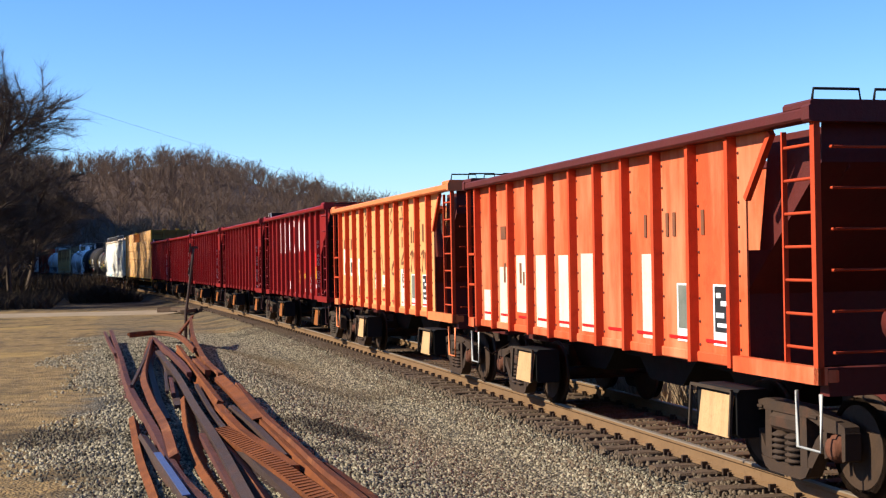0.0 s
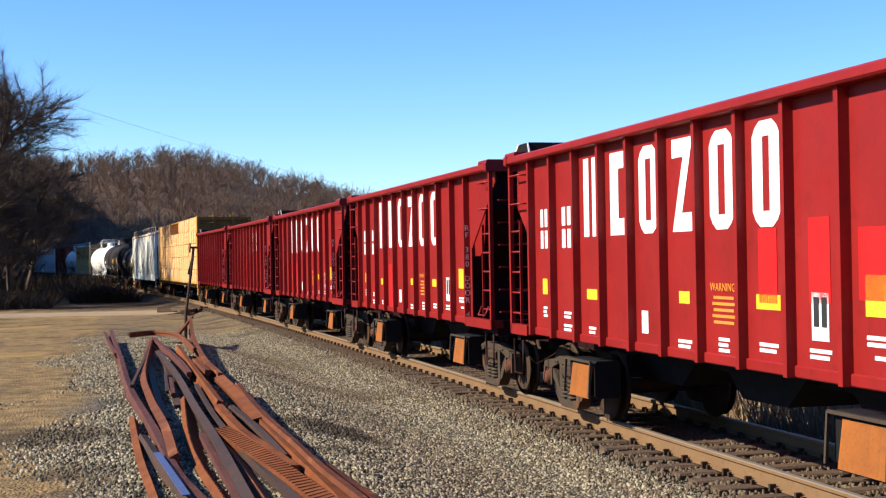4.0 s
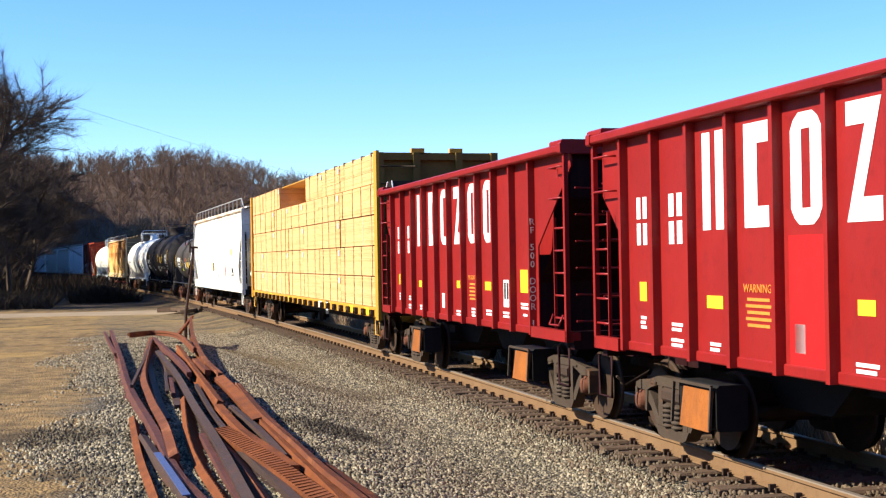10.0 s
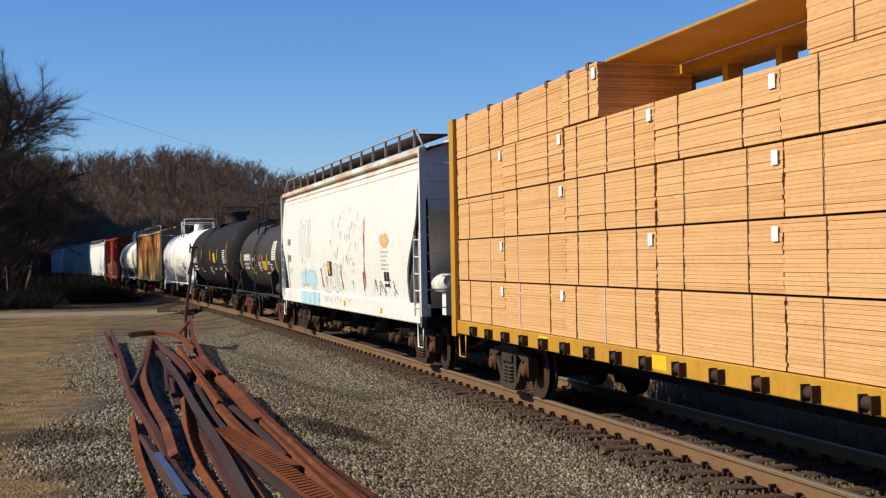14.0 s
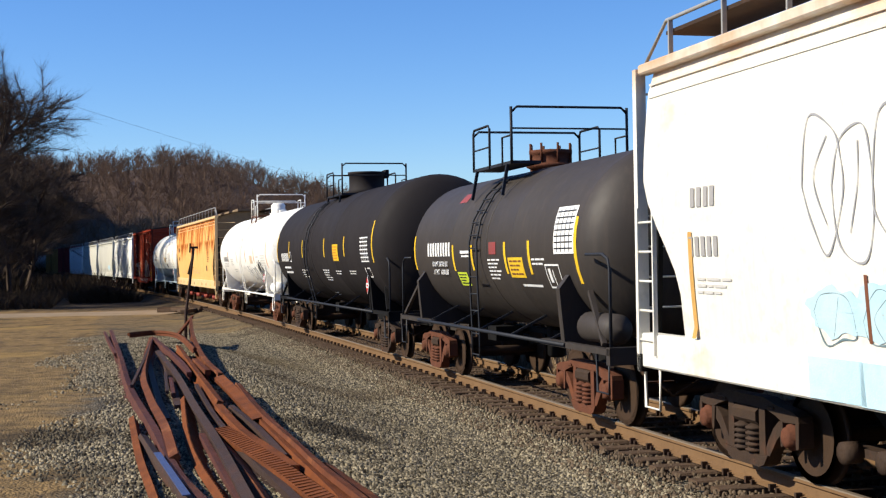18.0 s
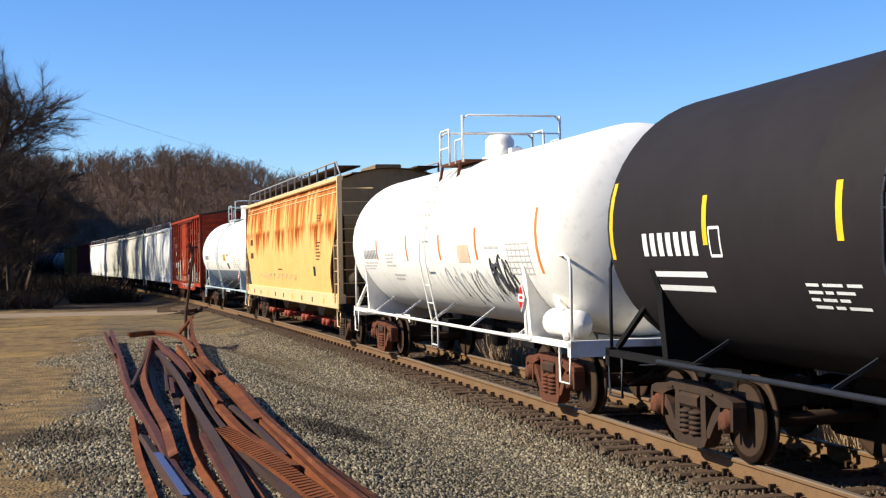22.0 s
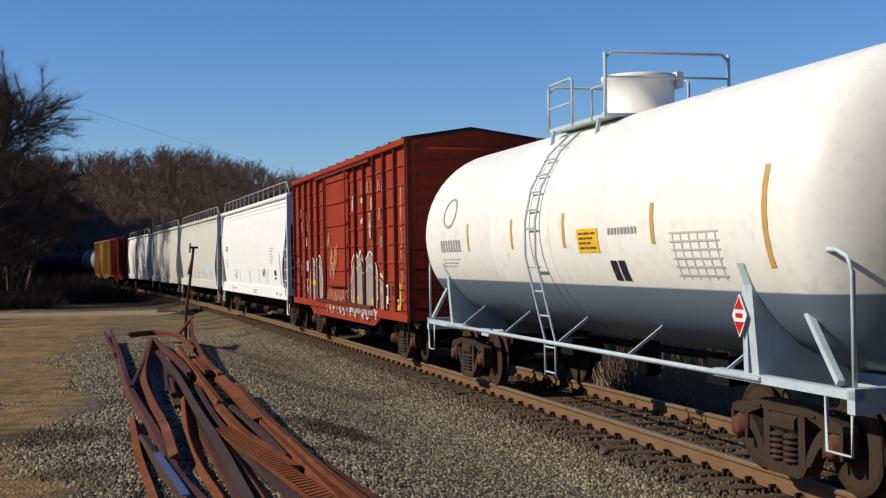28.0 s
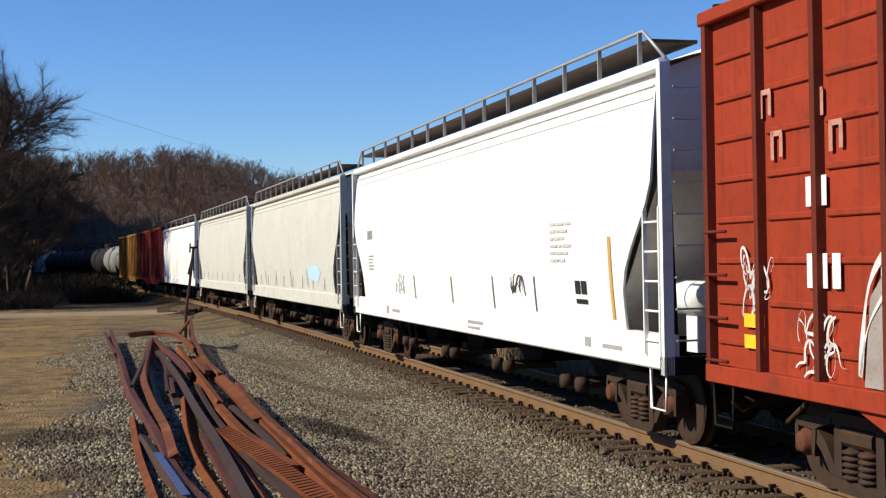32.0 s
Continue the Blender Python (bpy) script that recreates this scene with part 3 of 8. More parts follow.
def dirt_patch(cx, cy, rx, ry, amount, colour):
    """A ragged patch of dirt at a place of the yard."""
    def build(n, l):
        sep, rng, op, noise_fac = zone_tools(n, l)
        dx = op("DIVIDE", op("SUBTRACT", sep.outputs[0], cx), rx)
        dy = op("DIVIDE", op("SUBTRACT", sep.outputs[1], cy), ry)
        d2 = op("ADD", op("MULTIPLY", dx, dx), op("MULTIPLY", dy, dy))
        return colour, op("MULTIPLY", rng(op("ADD", d2, op("MULTIPLY", noise_fac((2.6, 2.6, 2.6), 6.0), 3.2)), 2.9, 1.9), amount)
    return build


for patch in ((2.55, 15.5, 0.75, 1.0, 0.85, (0.03, 0.024, 0.018)), (3.9, 24.8, 1.9, 1.3, 0.55, (0.09, 0.066, 0.04)), (-0.75, 15.2, 0.8, 0.8, 0.7, (0.045, 0.034, 0.022)),
              (3.4, 33.0, 1.6, 3.0, 0.55, (0.13, 0.095, 0.05)), (-0.3, 12.4, 0.5, 0.5, 0.6, (0.05, 0.04, 0.028)), (3.2, 19.0, 1.2, 0.8, 0.4, (0.09, 0.07, 0.045))):
    for mat_ in (M["ground"], M["stone"]):
        add_zone(mat_, dirt_patch(*patch))
# ballast colour is kept dark to deepen the shade under the train
M["ballast"] = surface("brown ballast darkened for shade", (0.17, 0.122, 0.078), (0.075, 0.054, 0.036), 0.9, 0, 1.5, 0.8, bump=0.4, bump_scale=120, world_space=True)
stones("gravel", "loose grey crushed stones on the yard", 165000, near_gravel, 0.0175, M["stone"], 3)
stones("ballast", "crushed stone ballast between and beside the ties", 42000, bed_gravel, 0.020, M["ballast"], 4)

# ---------------------------------------------------------------- scrap rails
def smooth_line(pts, n=7):
    pts = [Vector(p) for p in pts]
    out = []
    for i in range(len(pts) - 1):
        p0, p1, p2, p3 = pts[max(i - 1, 0)], pts[i], pts[i + 1], pts[min(i + 2, len(pts) - 1)]
        for k in range(n):
            t = k / n
            out.append(0.5 * (2 * p1 + (p2 - p0) * t + (2 * p0 - 5 * p1 + 4 * p2 - p3) * t * t + (3 * p1 - p0 - 3 * p2 + p3) * t ** 3))
    return out + [pts[-1]]


NARROW = [(-0.036, 0.02), (0.036, 0.02), (0.038, -0.02), (0.01, -0.035), (0.01, -0.12), (0.045, -0.135), (0.045, -0.15),
          (-0.045, -0.15), (-0.045, -0.135), (-0.01, -0.12), (-0.01, -0.035), (-0.038, -0.02)]
WIDE = [(-0.072, 0.012), (0.072, 0.012), (0.072, -0.06), (0.06, -0.06), (0.058, -0.002), (-0.058, -0.002), (-0.06, -0.06), (-0.072, -0.06)]
BAR = [(-0.03, 0.02), (0.03, 0.02), (0.03, -0.03), (0.008, -0.045), (0.008, -0.09), (-0.008, -0.09), (-0.008, -0.045), (-0.03, -0.03)]
SCRAP_LABEL = {"scrap": "bent rusty brown scrap rail in a tangled pile", "scrap_dark": "bent dark grey-brown scrap rail in a tangled pile",
               "scrap_plum": "bent purple-brown scrap rail in a tangled pile", "scrap_orange": "bent bright rusty scrap channel in a tangled pile",
               "ribbed": "rusty ribbed scrap channel in a tangled pile"}


def scrap_rail(kind_, outline, scale, roll, *pts):
    """One bent length of scrap steel through the points; a channel may carry cross ribs."""
    line = smooth_line(pts)
    rings, tops = [], []
    for i, p in enumerate(line):
        d = (line[min(i + 1, len(line) - 1)] - line[max(i - 1, 0)]).normalized()
        side = d.cross(Vector((0, 0, 1))).normalized()
        up = side.cross(d)
        q = radians(roll + 5 * math.sin(i * 0.35 + roll))
        a, b = side * math.cos(q) + up * math.sin(q), up * math.cos(q) - side * math.sin(q)
        rings.append([tuple(p + (a * x + b * y) * scale) for x, y in outline])
        tops.append((p, a * scale, b * scale))
    g = Geo()
    sweep(g, None, rings)
    k = len(outline)
    g.add(rings[0], [tuple(range(k))]).add(rings[-1], [tuple(range(k))])
    mat = M["scrap_orange" if kind_ == "ribbed" else kind_]
    ob = thing("scrap_rail", SCRAP_LABEL[kind_], "scrap rail", "pile of scrap rails", geo=g, material=mat)
    if kind_ == "ribbed":
        at = 0.0
        for (p, a, b), (p2, a2, b2) in zip(tops, tops[1:]):
            step = (p2 - p).length
            while at < step:
                c = p.lerp(p2, at / step) + b * 0.014
                g = Geo()
                g.bar(c - a * 0.066, c + a * 0.066, 0.04, 0.010, tuple(b))
                part("rib", g, mat, ob)
                at += 0.11
            at -= step
    return ob


scrap_rail("scrap_plum", NARROW, 1.15, 10, (0.04, 34.81, 0.49), (0.19, 25.20, 0.47), (0.27, 19.17, 0.45), (0.45, 14.47, 0.43), (0.54, 11.67, 0.41), (0.66, 10.31, 0.39), (0.78, 9.12, 0.38))
scrap_rail("scrap_plum", BAR, 1.00, 0, (-0.12, 34.73, 0.47), (-0.00, 29.74, 0.47), (0.11, 26.32, 0.46))
scrap_rail("scrap_orange", WIDE, 1.00, 62, (0.29, 15.99, 0.35), (0.30, 12.96, 0.33), (0.37, 10.90, 0.31), (0.41, 9.68, 0.29))
scrap_rail("scrap_dark", NARROW, 1.20, 20, (0.32, 13.95, 0.42), (0.47, 11.73, 0.40), (0.59, 10.37, 0.39), (0.70, 9.18, 0.37))
scrap_rail("scrap", NARROW, 1.30, -25, (0.93, 30.70, 0.51), (0.52, 21.59, 0.49), (0.50, 17.32, 0.47), (0.56, 14.46, 0.46), (0.56, 12.20, 0.44))
scrap_rail("scrap_dark", BAR, 0.70, 0, (0.29, 18.96, 0.50), (0.58, 23.63, 0.52), (0.93, 30.04, 0.53))
scrap_rail("scrap_dark", NARROW, 1.20, -12, (0.90, 25.99, 0.50), (0.99, 20.85, 0.49), (0.99, 16.15, 0.47), (1.01, 13.01, 0.45), (1.00, 10.05, 0.42), (1.00, 8.92, 0.40))
scrap_rail("ribbed", WIDE, 1.00, 40, (1.00, 17.89, 0.38), (0.85, 14.21, 0.36), (0.83, 12.03, 0.34), (0.89, 10.65, 0.32), (0.94, 9.43, 0.30))
scrap_rail("scrap_plum", BAR, 1.00, 0, (0.93, 14.03, 0.40), (0.94, 11.68, 0.39), (0.96, 10.35, 0.37), (0.98, 9.18, 0.35))
scrap_rail("scrap", BAR, 1.10, 20, (0.43, 31.73, 0.56), (1.07, 32.48, 0.56), (1.54, 30.83, 0.56), (1.60, 25.69, 0.55))
scrap_rail("scrap_plum", BAR, 1.30, 0, (0.96, 30.03, 0.53), (1.16, 23.34, 0.52), (1.18, 20.47, 0.51))
scrap_rail("scrap_orange", NARROW, 1.10, 15, (1.34, 26.97, 0.53), (1.31, 19.94, 0.51), (1.30, 16.19, 0.50))
scrap_rail("scrap", NARROW, 1.10, 0, (2.40, 40.41, 0.55), (1.89, 31.22, 0.54), (1.61, 23.61, 0.53), (1.62, 20.02, 0.52))
scrap_rail("scrap_orange", WIDE, 1.00, -15, (1.58, 19.84, 0.50), (1.60, 16.90, 0.49), (1.60, 14.63, 0.47))
scrap_rail("scrap_orange", BAR, 0.90, 0, (1.53, 31.07, 0.54), (2.55, 41.81, 0.55))
scrap_rail("scrap", NARROW, 1.10, 15, (1.73, 18.48, 0.50), (1.67, 15.07, 0.49), (1.71, 12.56, 0.47), (1.73, 11.06, 0.46), (1.80, 9.63, 0.44), (1.85, 8.51, 0.42))
scrap_rail("scrap", WIDE, 0.80, 20, (1.89, 11.71, 0.38), (1.93, 10.83, 0.37), (1.98, 10.05, 0.36), (2.07, 8.86, 0.34))
scrap_rail("scrap_orange", WIDE, 1.00, 10, (1.67, 15.07, 0.45), (1.69, 12.11, 0.43), (1.72, 9.87, 0.41), (1.74, 8.73, 0.39))
scrap_rail("scrap_dark", NARROW, 1.00, 0, (1.43, 16.25, 0.44), (1.52, 14.28, 0.43), (1.54, 12.05, 0.42))
scrap_rail("scrap_orange", NARROW, 1.35, 5, (1.27, 16.09, 0.47), (1.31, 13.93, 0.46), (1.40, 12.67, 0.45), (1.53, 11.29, 0.43))
scrap_rail("ribbed", WIDE, 1.15, -10, (1.13, 13.86, 0.47), (1.27, 12.45, 0.46), (1.41, 11.11, 0.45), (1.53, 9.80, 0.43), (1.64, 8.64, 0.41))
scrap_rail("scrap", WIDE, 0.90, 35, (1.13, 13.82, 0.39), (1.16, 11.83, 0.37), (1.18, 10.33, 0.36), (1.21, 9.16, 0.34))
scrap_rail("scrap_dark", BAR, 1.20, 0, (1.19, 13.05, 0.41), (1.29, 11.47, 0.40), (1.37, 10.13, 0.38), (1.45, 8.95, 0.36))
scrap_rail("scrap", BAR, 1.50, 0, (1.42, 23.04, 0.53), (1.47, 20.59, 0.52))
scrap_rail("scrap_dark", BAR, 0.70, 0, (0.87, 21.76, 0.44), (0.77, 18.61, 0.43))
scrap_rail("scrap_plum", BAR, 0.90, 0, (0.90, 20.58, 0.44), (0.83, 18.20, 0.43))
scrap_rail("scrap_dark", BAR, 0.90, 0, (1.21, 19.30, 0.44), (1.17, 15.82, 0.43), (1.19, 13.83, 0.42))
scrap_rail("scrap_dark", NARROW, 1.30, 0, (0.99, 23.78, 0.37), (0.92, 20.37, 0.36), (0.85, 17.34, 0.35))
scrap_rail("scrap_dark", NARROW, 1.30, 0, (1.19, 12.71, 0.32), (1.28, 11.58, 0.31), (1.37, 10.61, 0.30), (1.49, 9.37, 0.28))
scrap_rail("scrap_dark", NARROW, 1.40, 0, (1.31, 18.80, 0.37), (1.37, 14.56, 0.35), (1.41, 12.81, 0.33))
scrap_rail("scrap_dark", NARROW, 1.30, 0, (0.71, 26.50, 0.36), (0.64, 18.96, 0.34), (0.65, 16.05, 0.33))
scrap_rail("scrap_dark", NARROW, 1.30, 0, (1.05, 15.99, 0.32), (0.97, 12.96, 0.30), (0.97, 10.89, 0.27), (0.97, 9.67, 0.26))
scrap_rail("scrap_dark", NARROW, 1.20, 0, (0.60, 14.69, 0.31), (0.64, 12.74, 0.29), (0.73, 10.98, 0.27), (0.79, 9.73, 0.26))

# ---------------------------------------------------------------- hills and woods
RIDGE_AZ = (-60, -30, -10, -4.4, -2.2, 0.0, 2.25, 3.96, 5.65, 7.4, 9.2, 11.0, 15.0, 25, 45, 80)
RIDGE_EL = (0.10, 0.11, 0.10, 0.078, 0.070, 0.071, 0.076, 0.074, 0.066, 0.057, 0.049, 0.040, 0.026, 0.012, 0.010, 0.010)
M["hill"] = surface("leaf-littered hillside", (0.11, 0.070, 0.048), (0.06, 0.040, 0.029), 0.95, 0, 0.25, 0.8, bump=1.0, bump_scale=0.6, world_space=True)
g = Geo()
rows = []
for az in np.arange(-60, 81, 1.0):
    el = float(np.interp(az, RIDGE_AZ, RIDGE_EL)) + 0.0012 * math.sin(az * 1.7)
    top = el * 520
    row = []
    for r_, k in ((230, -0.02), (270, 0.04), (320, 0.2), (380, 0.45), (450, 0.78), (520, 1.0), (620, 1.08), (800, 0.9)):
        row.append((r_ * math.sin(radians(az)), r_ * math.cos(radians(az)), -1.2 + k * (top + 2) + 1.2 * math.sin(az * 0.9 + r_ * 0.02) * (k > 0.1)))
    rows.append(row)
g.grid(rows)
# unseen ridge behind the camera, added to cut the sky's fill light
back = Geo()
rows = []
for az in np.arange(80, 262, 3.0):
    lift = smooth(80, 120, az) * (1 - smooth(225, 262, az))
    rows.append([(r_ * math.sin(radians(az)), r_ * math.cos(radians(az)), -1.2 + k * (10 + 34 * lift + 2.5 * math.sin(az * 0.21))) for r_, k in ((90, 0.0), (110, 0.3), (135, 0.75), (165, 1.0), (260, 1.1))])
back.grid(rows)
thing("valley_side", "unseen brown ridge added behind the camera to cut sky light", "hill", kind="structure", geo=back, material=M["hill"])
# wooded rise added on the field side, shaped to throw shade on the far track
side_rows = []
for i in range(40):
    y = 122 + 19 * i
    up = smooth(124, 182, y)
    side_rows.append([(x - 0.02 * (y - 146), y, float(-0.6 + k * 62 * up + 1.5 * math.sin(y * 0.05 + x * 0.1) * k)) for x, k in ((-26, 0.0), (-34, 0.25), (-46, 0.7), (-58, 0.95), (-75, 1.0), (-110, 0.8), (-180, 0.3))])
gs = Geo()
gs.grid(side_rows)
thing("side_hill", "wooded rise added to shade the far track", "hill", kind="structure", geo=gs, material=M["hill"])
hill = thing("hill", "wooded brown winter hillside beyond the track", "hill", kind="structure", geo=g, material=M["hill"])


def tree_template(seed, height, twigs, spread=0.5, coarse=1):
    """Vertices and triangles of one bare tree: tapered trunk, limbs, branches and twigs."""
    r = random.Random(seed)
    V, T = [], []

    def limb(p, d, length, r0, r1, n):
        pts, q = [p], p
        for _ in range(n):
            d = (d + Vector((r.uniform(-1, 1), r.uniform(-1, 1), r.uniform(-0.3, 0.7) if coarse == 2 else r.uniform(-0.6, 0.6))) * (0.16 if coarse == 2 else 0.3)).normalized()
            q = q + d * length / n
            pts.append(q)
        base = len(V)
        for i, c in enumerate(pts):
            rad = r0 + (r1 - r0) * i / n
            s = d.cross(Vector((0.3, 0.5, 0.8))).normalized()
            t = d.cross(s)
            for k in range(3):
                V.append(tuple(c + rad * (math.cos(2.094 * k) * s + math.sin(2.094 * k) * t)))
        for i in range(n):
            for k in range(3):
                a, b = base + i * 3 + k, base + i * 3 + (k + 1) % 3
                T.append((a, b, b + 3))
                T.append((a, b + 3, a + 3))
        return pts, d

    trunk, d = limb(Vector((0, 0, -0.3)), Vector((r.uniform(-0.06, 0.06), r.uniform(-0.06, 0.06), 1)), height * 0.72, height * 0.020, height * 0.007, 6)
    tips = []
    for i in range(11 if coarse == 2 else 20):
        k = r.uniform(0.25, 1.0)
        p = trunk[0].lerp(trunk[-1], k) if k < 0.98 else trunk[-1]
        j = min(int(k * 6), 5)
        p = trunk[j].lerp(trunk[j + 1], k * 6 - j)
        a = r.uniform(0, 6.28)
        out = Vector((math.cos(a) * spread, math.sin(a) * spread, r.uniform(0.5, 1.0) if coarse == 2 else r.uniform(0.3, 1.1))).normalized()
        pts, dd = limb(p, out, height * r.uniform(0.22, 0.42) * (1.15 - 0.55 * k) * (1.0 if coarse == 2 else 0.72), height * (0.0065 if coarse == 2 else 0.0048), height * (0.0022 if coarse == 2 else 0.0014), 4 // coarse)
        for q in range(4 if coarse == 2 else 8):
            b = pts[r.randint(1, len(pts) - 1)]
            o2 = (dd + Vector((r.uniform(-1, 1), r.uniform(-1, 1), r.uniform(-0.2, 0.9) if coarse == 2 else r.uniform(-0.7, 0.8))) * (0.8 if coarse == 2 else 1.1)).normalized()
            p2, d2 = limb(b, o2, height * r.uniform(0.08, 0.18), height * (0.0026 if coarse == 2 else 0.0014), height * (0.0012 if coarse == 2 else 0.0005), 2 // coarse)
            tips += [(a_, b_, d2) for a_, b_ in zip(p2, p2[1:])]
    tips.append((trunk[-2], trunk[-1], d))
    w = height * (0.0024 if coarse == 2 else 0.00045)
    for _ in range(twigs):
        a_, b_, d2 = r.choice(tips)
        p = a_.lerp(b_, r.uniform(0.2, 1.0))
        o = (d2 + Vector((r.uniform(-1, 1), r.uniform(-1, 1), r.uniform(-0.5, 1.0)))).normalized() * height * r.uniform(0.03, 0.1)
        s = o.cross(Vector((r.uniform(-1, 1), r.uniform(-1, 1), r.uniform(-1, 1)))).normalized() * w
        p = p - o * 0.1
        n0 = len(V)
        V += [tuple(p - s), tuple(p + s), tuple(p + o)]
        T.append((n0, n0 + 1, n0 + 2))
    return np.array(V), np.array(T)


def raw_mesh(name, verts, tris, material):
    me = bpy.data.meshes.new(name)
    me.vertices.add(len(verts))
    me.vertices.foreach_set("co", np.asarray(verts, np.float32).reshape(-1))
    me.loops.add(len(tris) * 3)
    me.loops.foreach_set("vertex_index", np.asarray(tris, np.int32).reshape(-1))
    me.polygons.add(len(tris))
    me.polygons.foreach_set("loop_start", np.arange(0, len(tris) * 3, 3, dtype=np.int32))
    me.update(calc_edges=True)
    me.materials.append(material)
    return me


M["bark"] = surface("grey-brown bark and twigs", (0.17, 0.108, 0.075), (0.10, 0.064, 0.046), 0.9, 0, 0.6, 0.8, bump=0.3, bump_scale=20, world_space=True)
M["bark_warm"] = surface("warm brown twigs", (0.21, 0.135, 0.08), (0.125, 0.082, 0.05), 0.9, 0, 0.3, 0.8, bump=0.3, bump_scale=20, world_space=True)
TEMPLATES = [tree_template(100 + i, 1.0, 240, 0.5 + 0.06 * (i % 4), 2) for i in range(8)]


def woods(name, label, spots, material, seed):
    r = random.Random(seed)
    vs, ts, n = [], [], 0
    for x, y, z, h in spots:
        v, t = TEMPLATES[r.randrange(8)]
        a = r.uniform(0, 6.28)
        rot = np.array([[math.cos(a), -math.sin(a), 0], [math.sin(a), math.cos(a), 0], [0, 0, 1]])
        vs.append((v * np.array([h * r.uniform(0.9, 1.3)] * 2 + [h])) @ rot.T + np.array([x, y, z]))
        ts.append(t + n)
        n += len(v)
    return tagged(new(name, raw_mesh(name, np.concatenate(vs), np.concatenate(ts), material)), label, "woods", kind="stuff")


def hill_z(az, r_):
    el = float(np.interp(az, RIDGE_AZ, RIDGE_EL))
    k = float(np.interp(r_, (230, 270, 320, 380, 450, 520, 620), (-0.02, 0.04, 0.2, 0.45, 0.78, 1.0, 1.08)))
    return -1.2 + k * (el * 520 + 2)


rr = random.Random(11)
spots = []
for i in range(1350):
    az, r_ = rr.uniform(-9, 17), 240 + 320 * rr.random() ** 0.8
    spots.append((r_ * math.sin(radians(az)), r_ * math.cos(radians(az)), hill_z(az, r_), rr.uniform(9, 15)))
woods("hill_woods", "dense bare winter woods covering the hillside", spots, M["bark"], 5)
spots = []
for i in range(170):
    az, r_ = rr.uniform(1.0, 10.5), rr.uniform(170, 235)
    spots.append((r_ * math.sin(radians(az)), r_ * math.cos(radians(az)), -0.8, rr.uniform(8, 13) * (1.25 if az < 4.2 else 0.85)))
woods("valley_woods", "bare brown saplings at the foot of the hill", spots, M["bark_warm"], 6)


def bare_tree(x, y, h, seed, label, twigs=15000):
    v, t = tree_template(seed, h, twigs, 0.85)
    z = float(ground_z(np.array(x), np.array(y)))
    tree = thing("bare_tree", label, "tree", "bare trees by the yard", at=pose(x, y, z))
    cut = 21                                    # the trunk's rings come first
    tt = [q for q in t if max(q) < cut]
    part("trunk", raw_mesh("trunk", v[:cut], tt, M["bark_dark"]), None, tree)
    part("crown", raw_mesh("crown", v, [q for q in t if max(q) >= cut], M["bark_dark"]), None, tree)
    return tree


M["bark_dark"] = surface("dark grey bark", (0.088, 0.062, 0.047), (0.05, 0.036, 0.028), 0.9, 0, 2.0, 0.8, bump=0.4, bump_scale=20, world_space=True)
TALL = "tall bare dark-barked tree with spreading limbs"
for x, y, h, seed in ((-7.7, 88.0, 16.5, 21), (-6.6, 96.0, 14.0, 22), (-5.4, 112.0, 12.0, 23), (-9.5, 101.0, 14.5, 24), (-8.6, 84.0, 11.0, 25), (-7.6, 118.0, 14.5, 26), (-9.0, 130.0, 14.0, 27), (-6.0, 104.0, 10.5, 28), (-7.2, 92.0, 9.5, 29), (-8.3, 95.0, 17.0, 30), (-7.2, 104.0, 15.5, 31), (-9.3, 108.0, 18.0, 32), (-6.4, 120.0, 13.0, 33)):
    bare_tree(x - 1.3, y, h * 1.18, seed, TALL)
spots = []
for i in range(120):
    y = rr.uniform(100, 330)
    x = rr.uniform(-70, -13)
    spots.append((x, y, -0.5, rr.uniform(13, 20)))
# trees mostly out of view, added to mottle the far track with shade
for i in range(110):
    y = rr.uniform(82, 170)
    spots.append((rr.uniform(-34, -12.5) - 0.02 * (y - 82), y, -0.5, rr.uniform(12, 18)))
for i in range(60):
    y = rr.uniform(115, 300)
    spots.append((rr.uniform(-0.075, -0.06) * y - rr.uniform(0, 8), y, -0.5, rr.uniform(7, 14)))
for i in range(170):
    y = rr.uniform(165, 420)
    k = rr.random()
    x = -28 - 40 * k - 0.02 * (y - 146)
    spots.append((x, y, float(-1.5 + 62 * smooth(124, 182, y) * np.interp(x + 0.02 * (y - 146), (-68, -58, -46, -34, -26), (0.98, 0.95, 0.7, 0.25, 0.0))), rr.uniform(10, 15)))
woods("roadside_woods", "bare winter woods beside the track, with unseen trees added for shade", spots, M["bark_dark"], 9)
spots = []
for i in range(26):
    r_ = rr.uniform(150, 210)
    az = rr.choice((10.2, 10.8, 11.6, 12.3, 14.2, 14.9)) + rr.uniform(-0.3, 0.3)
    spots.append((r_ * math.sin(radians(az)), r_ * math.cos(radians(az)), -1.2, rr.uniform(11, 13.5)))
woods("trackside_trees", "thin bare trees rising behind the train", spots[:9], M["bark_dark"], 10)


def thicket(name, label, count, box, height, lean, width, material, seed, kind="stuff", category="brush"):
    """Thin stalks and twigs in one mesh."""
    r = np.random.default_rng(seed)
    x, y = r.uniform(box[0], box[1], count), r.uniform(box[2], box[3], count)
    return stalks(name, label, x, y, height, lean, width, material, r, kind, category)


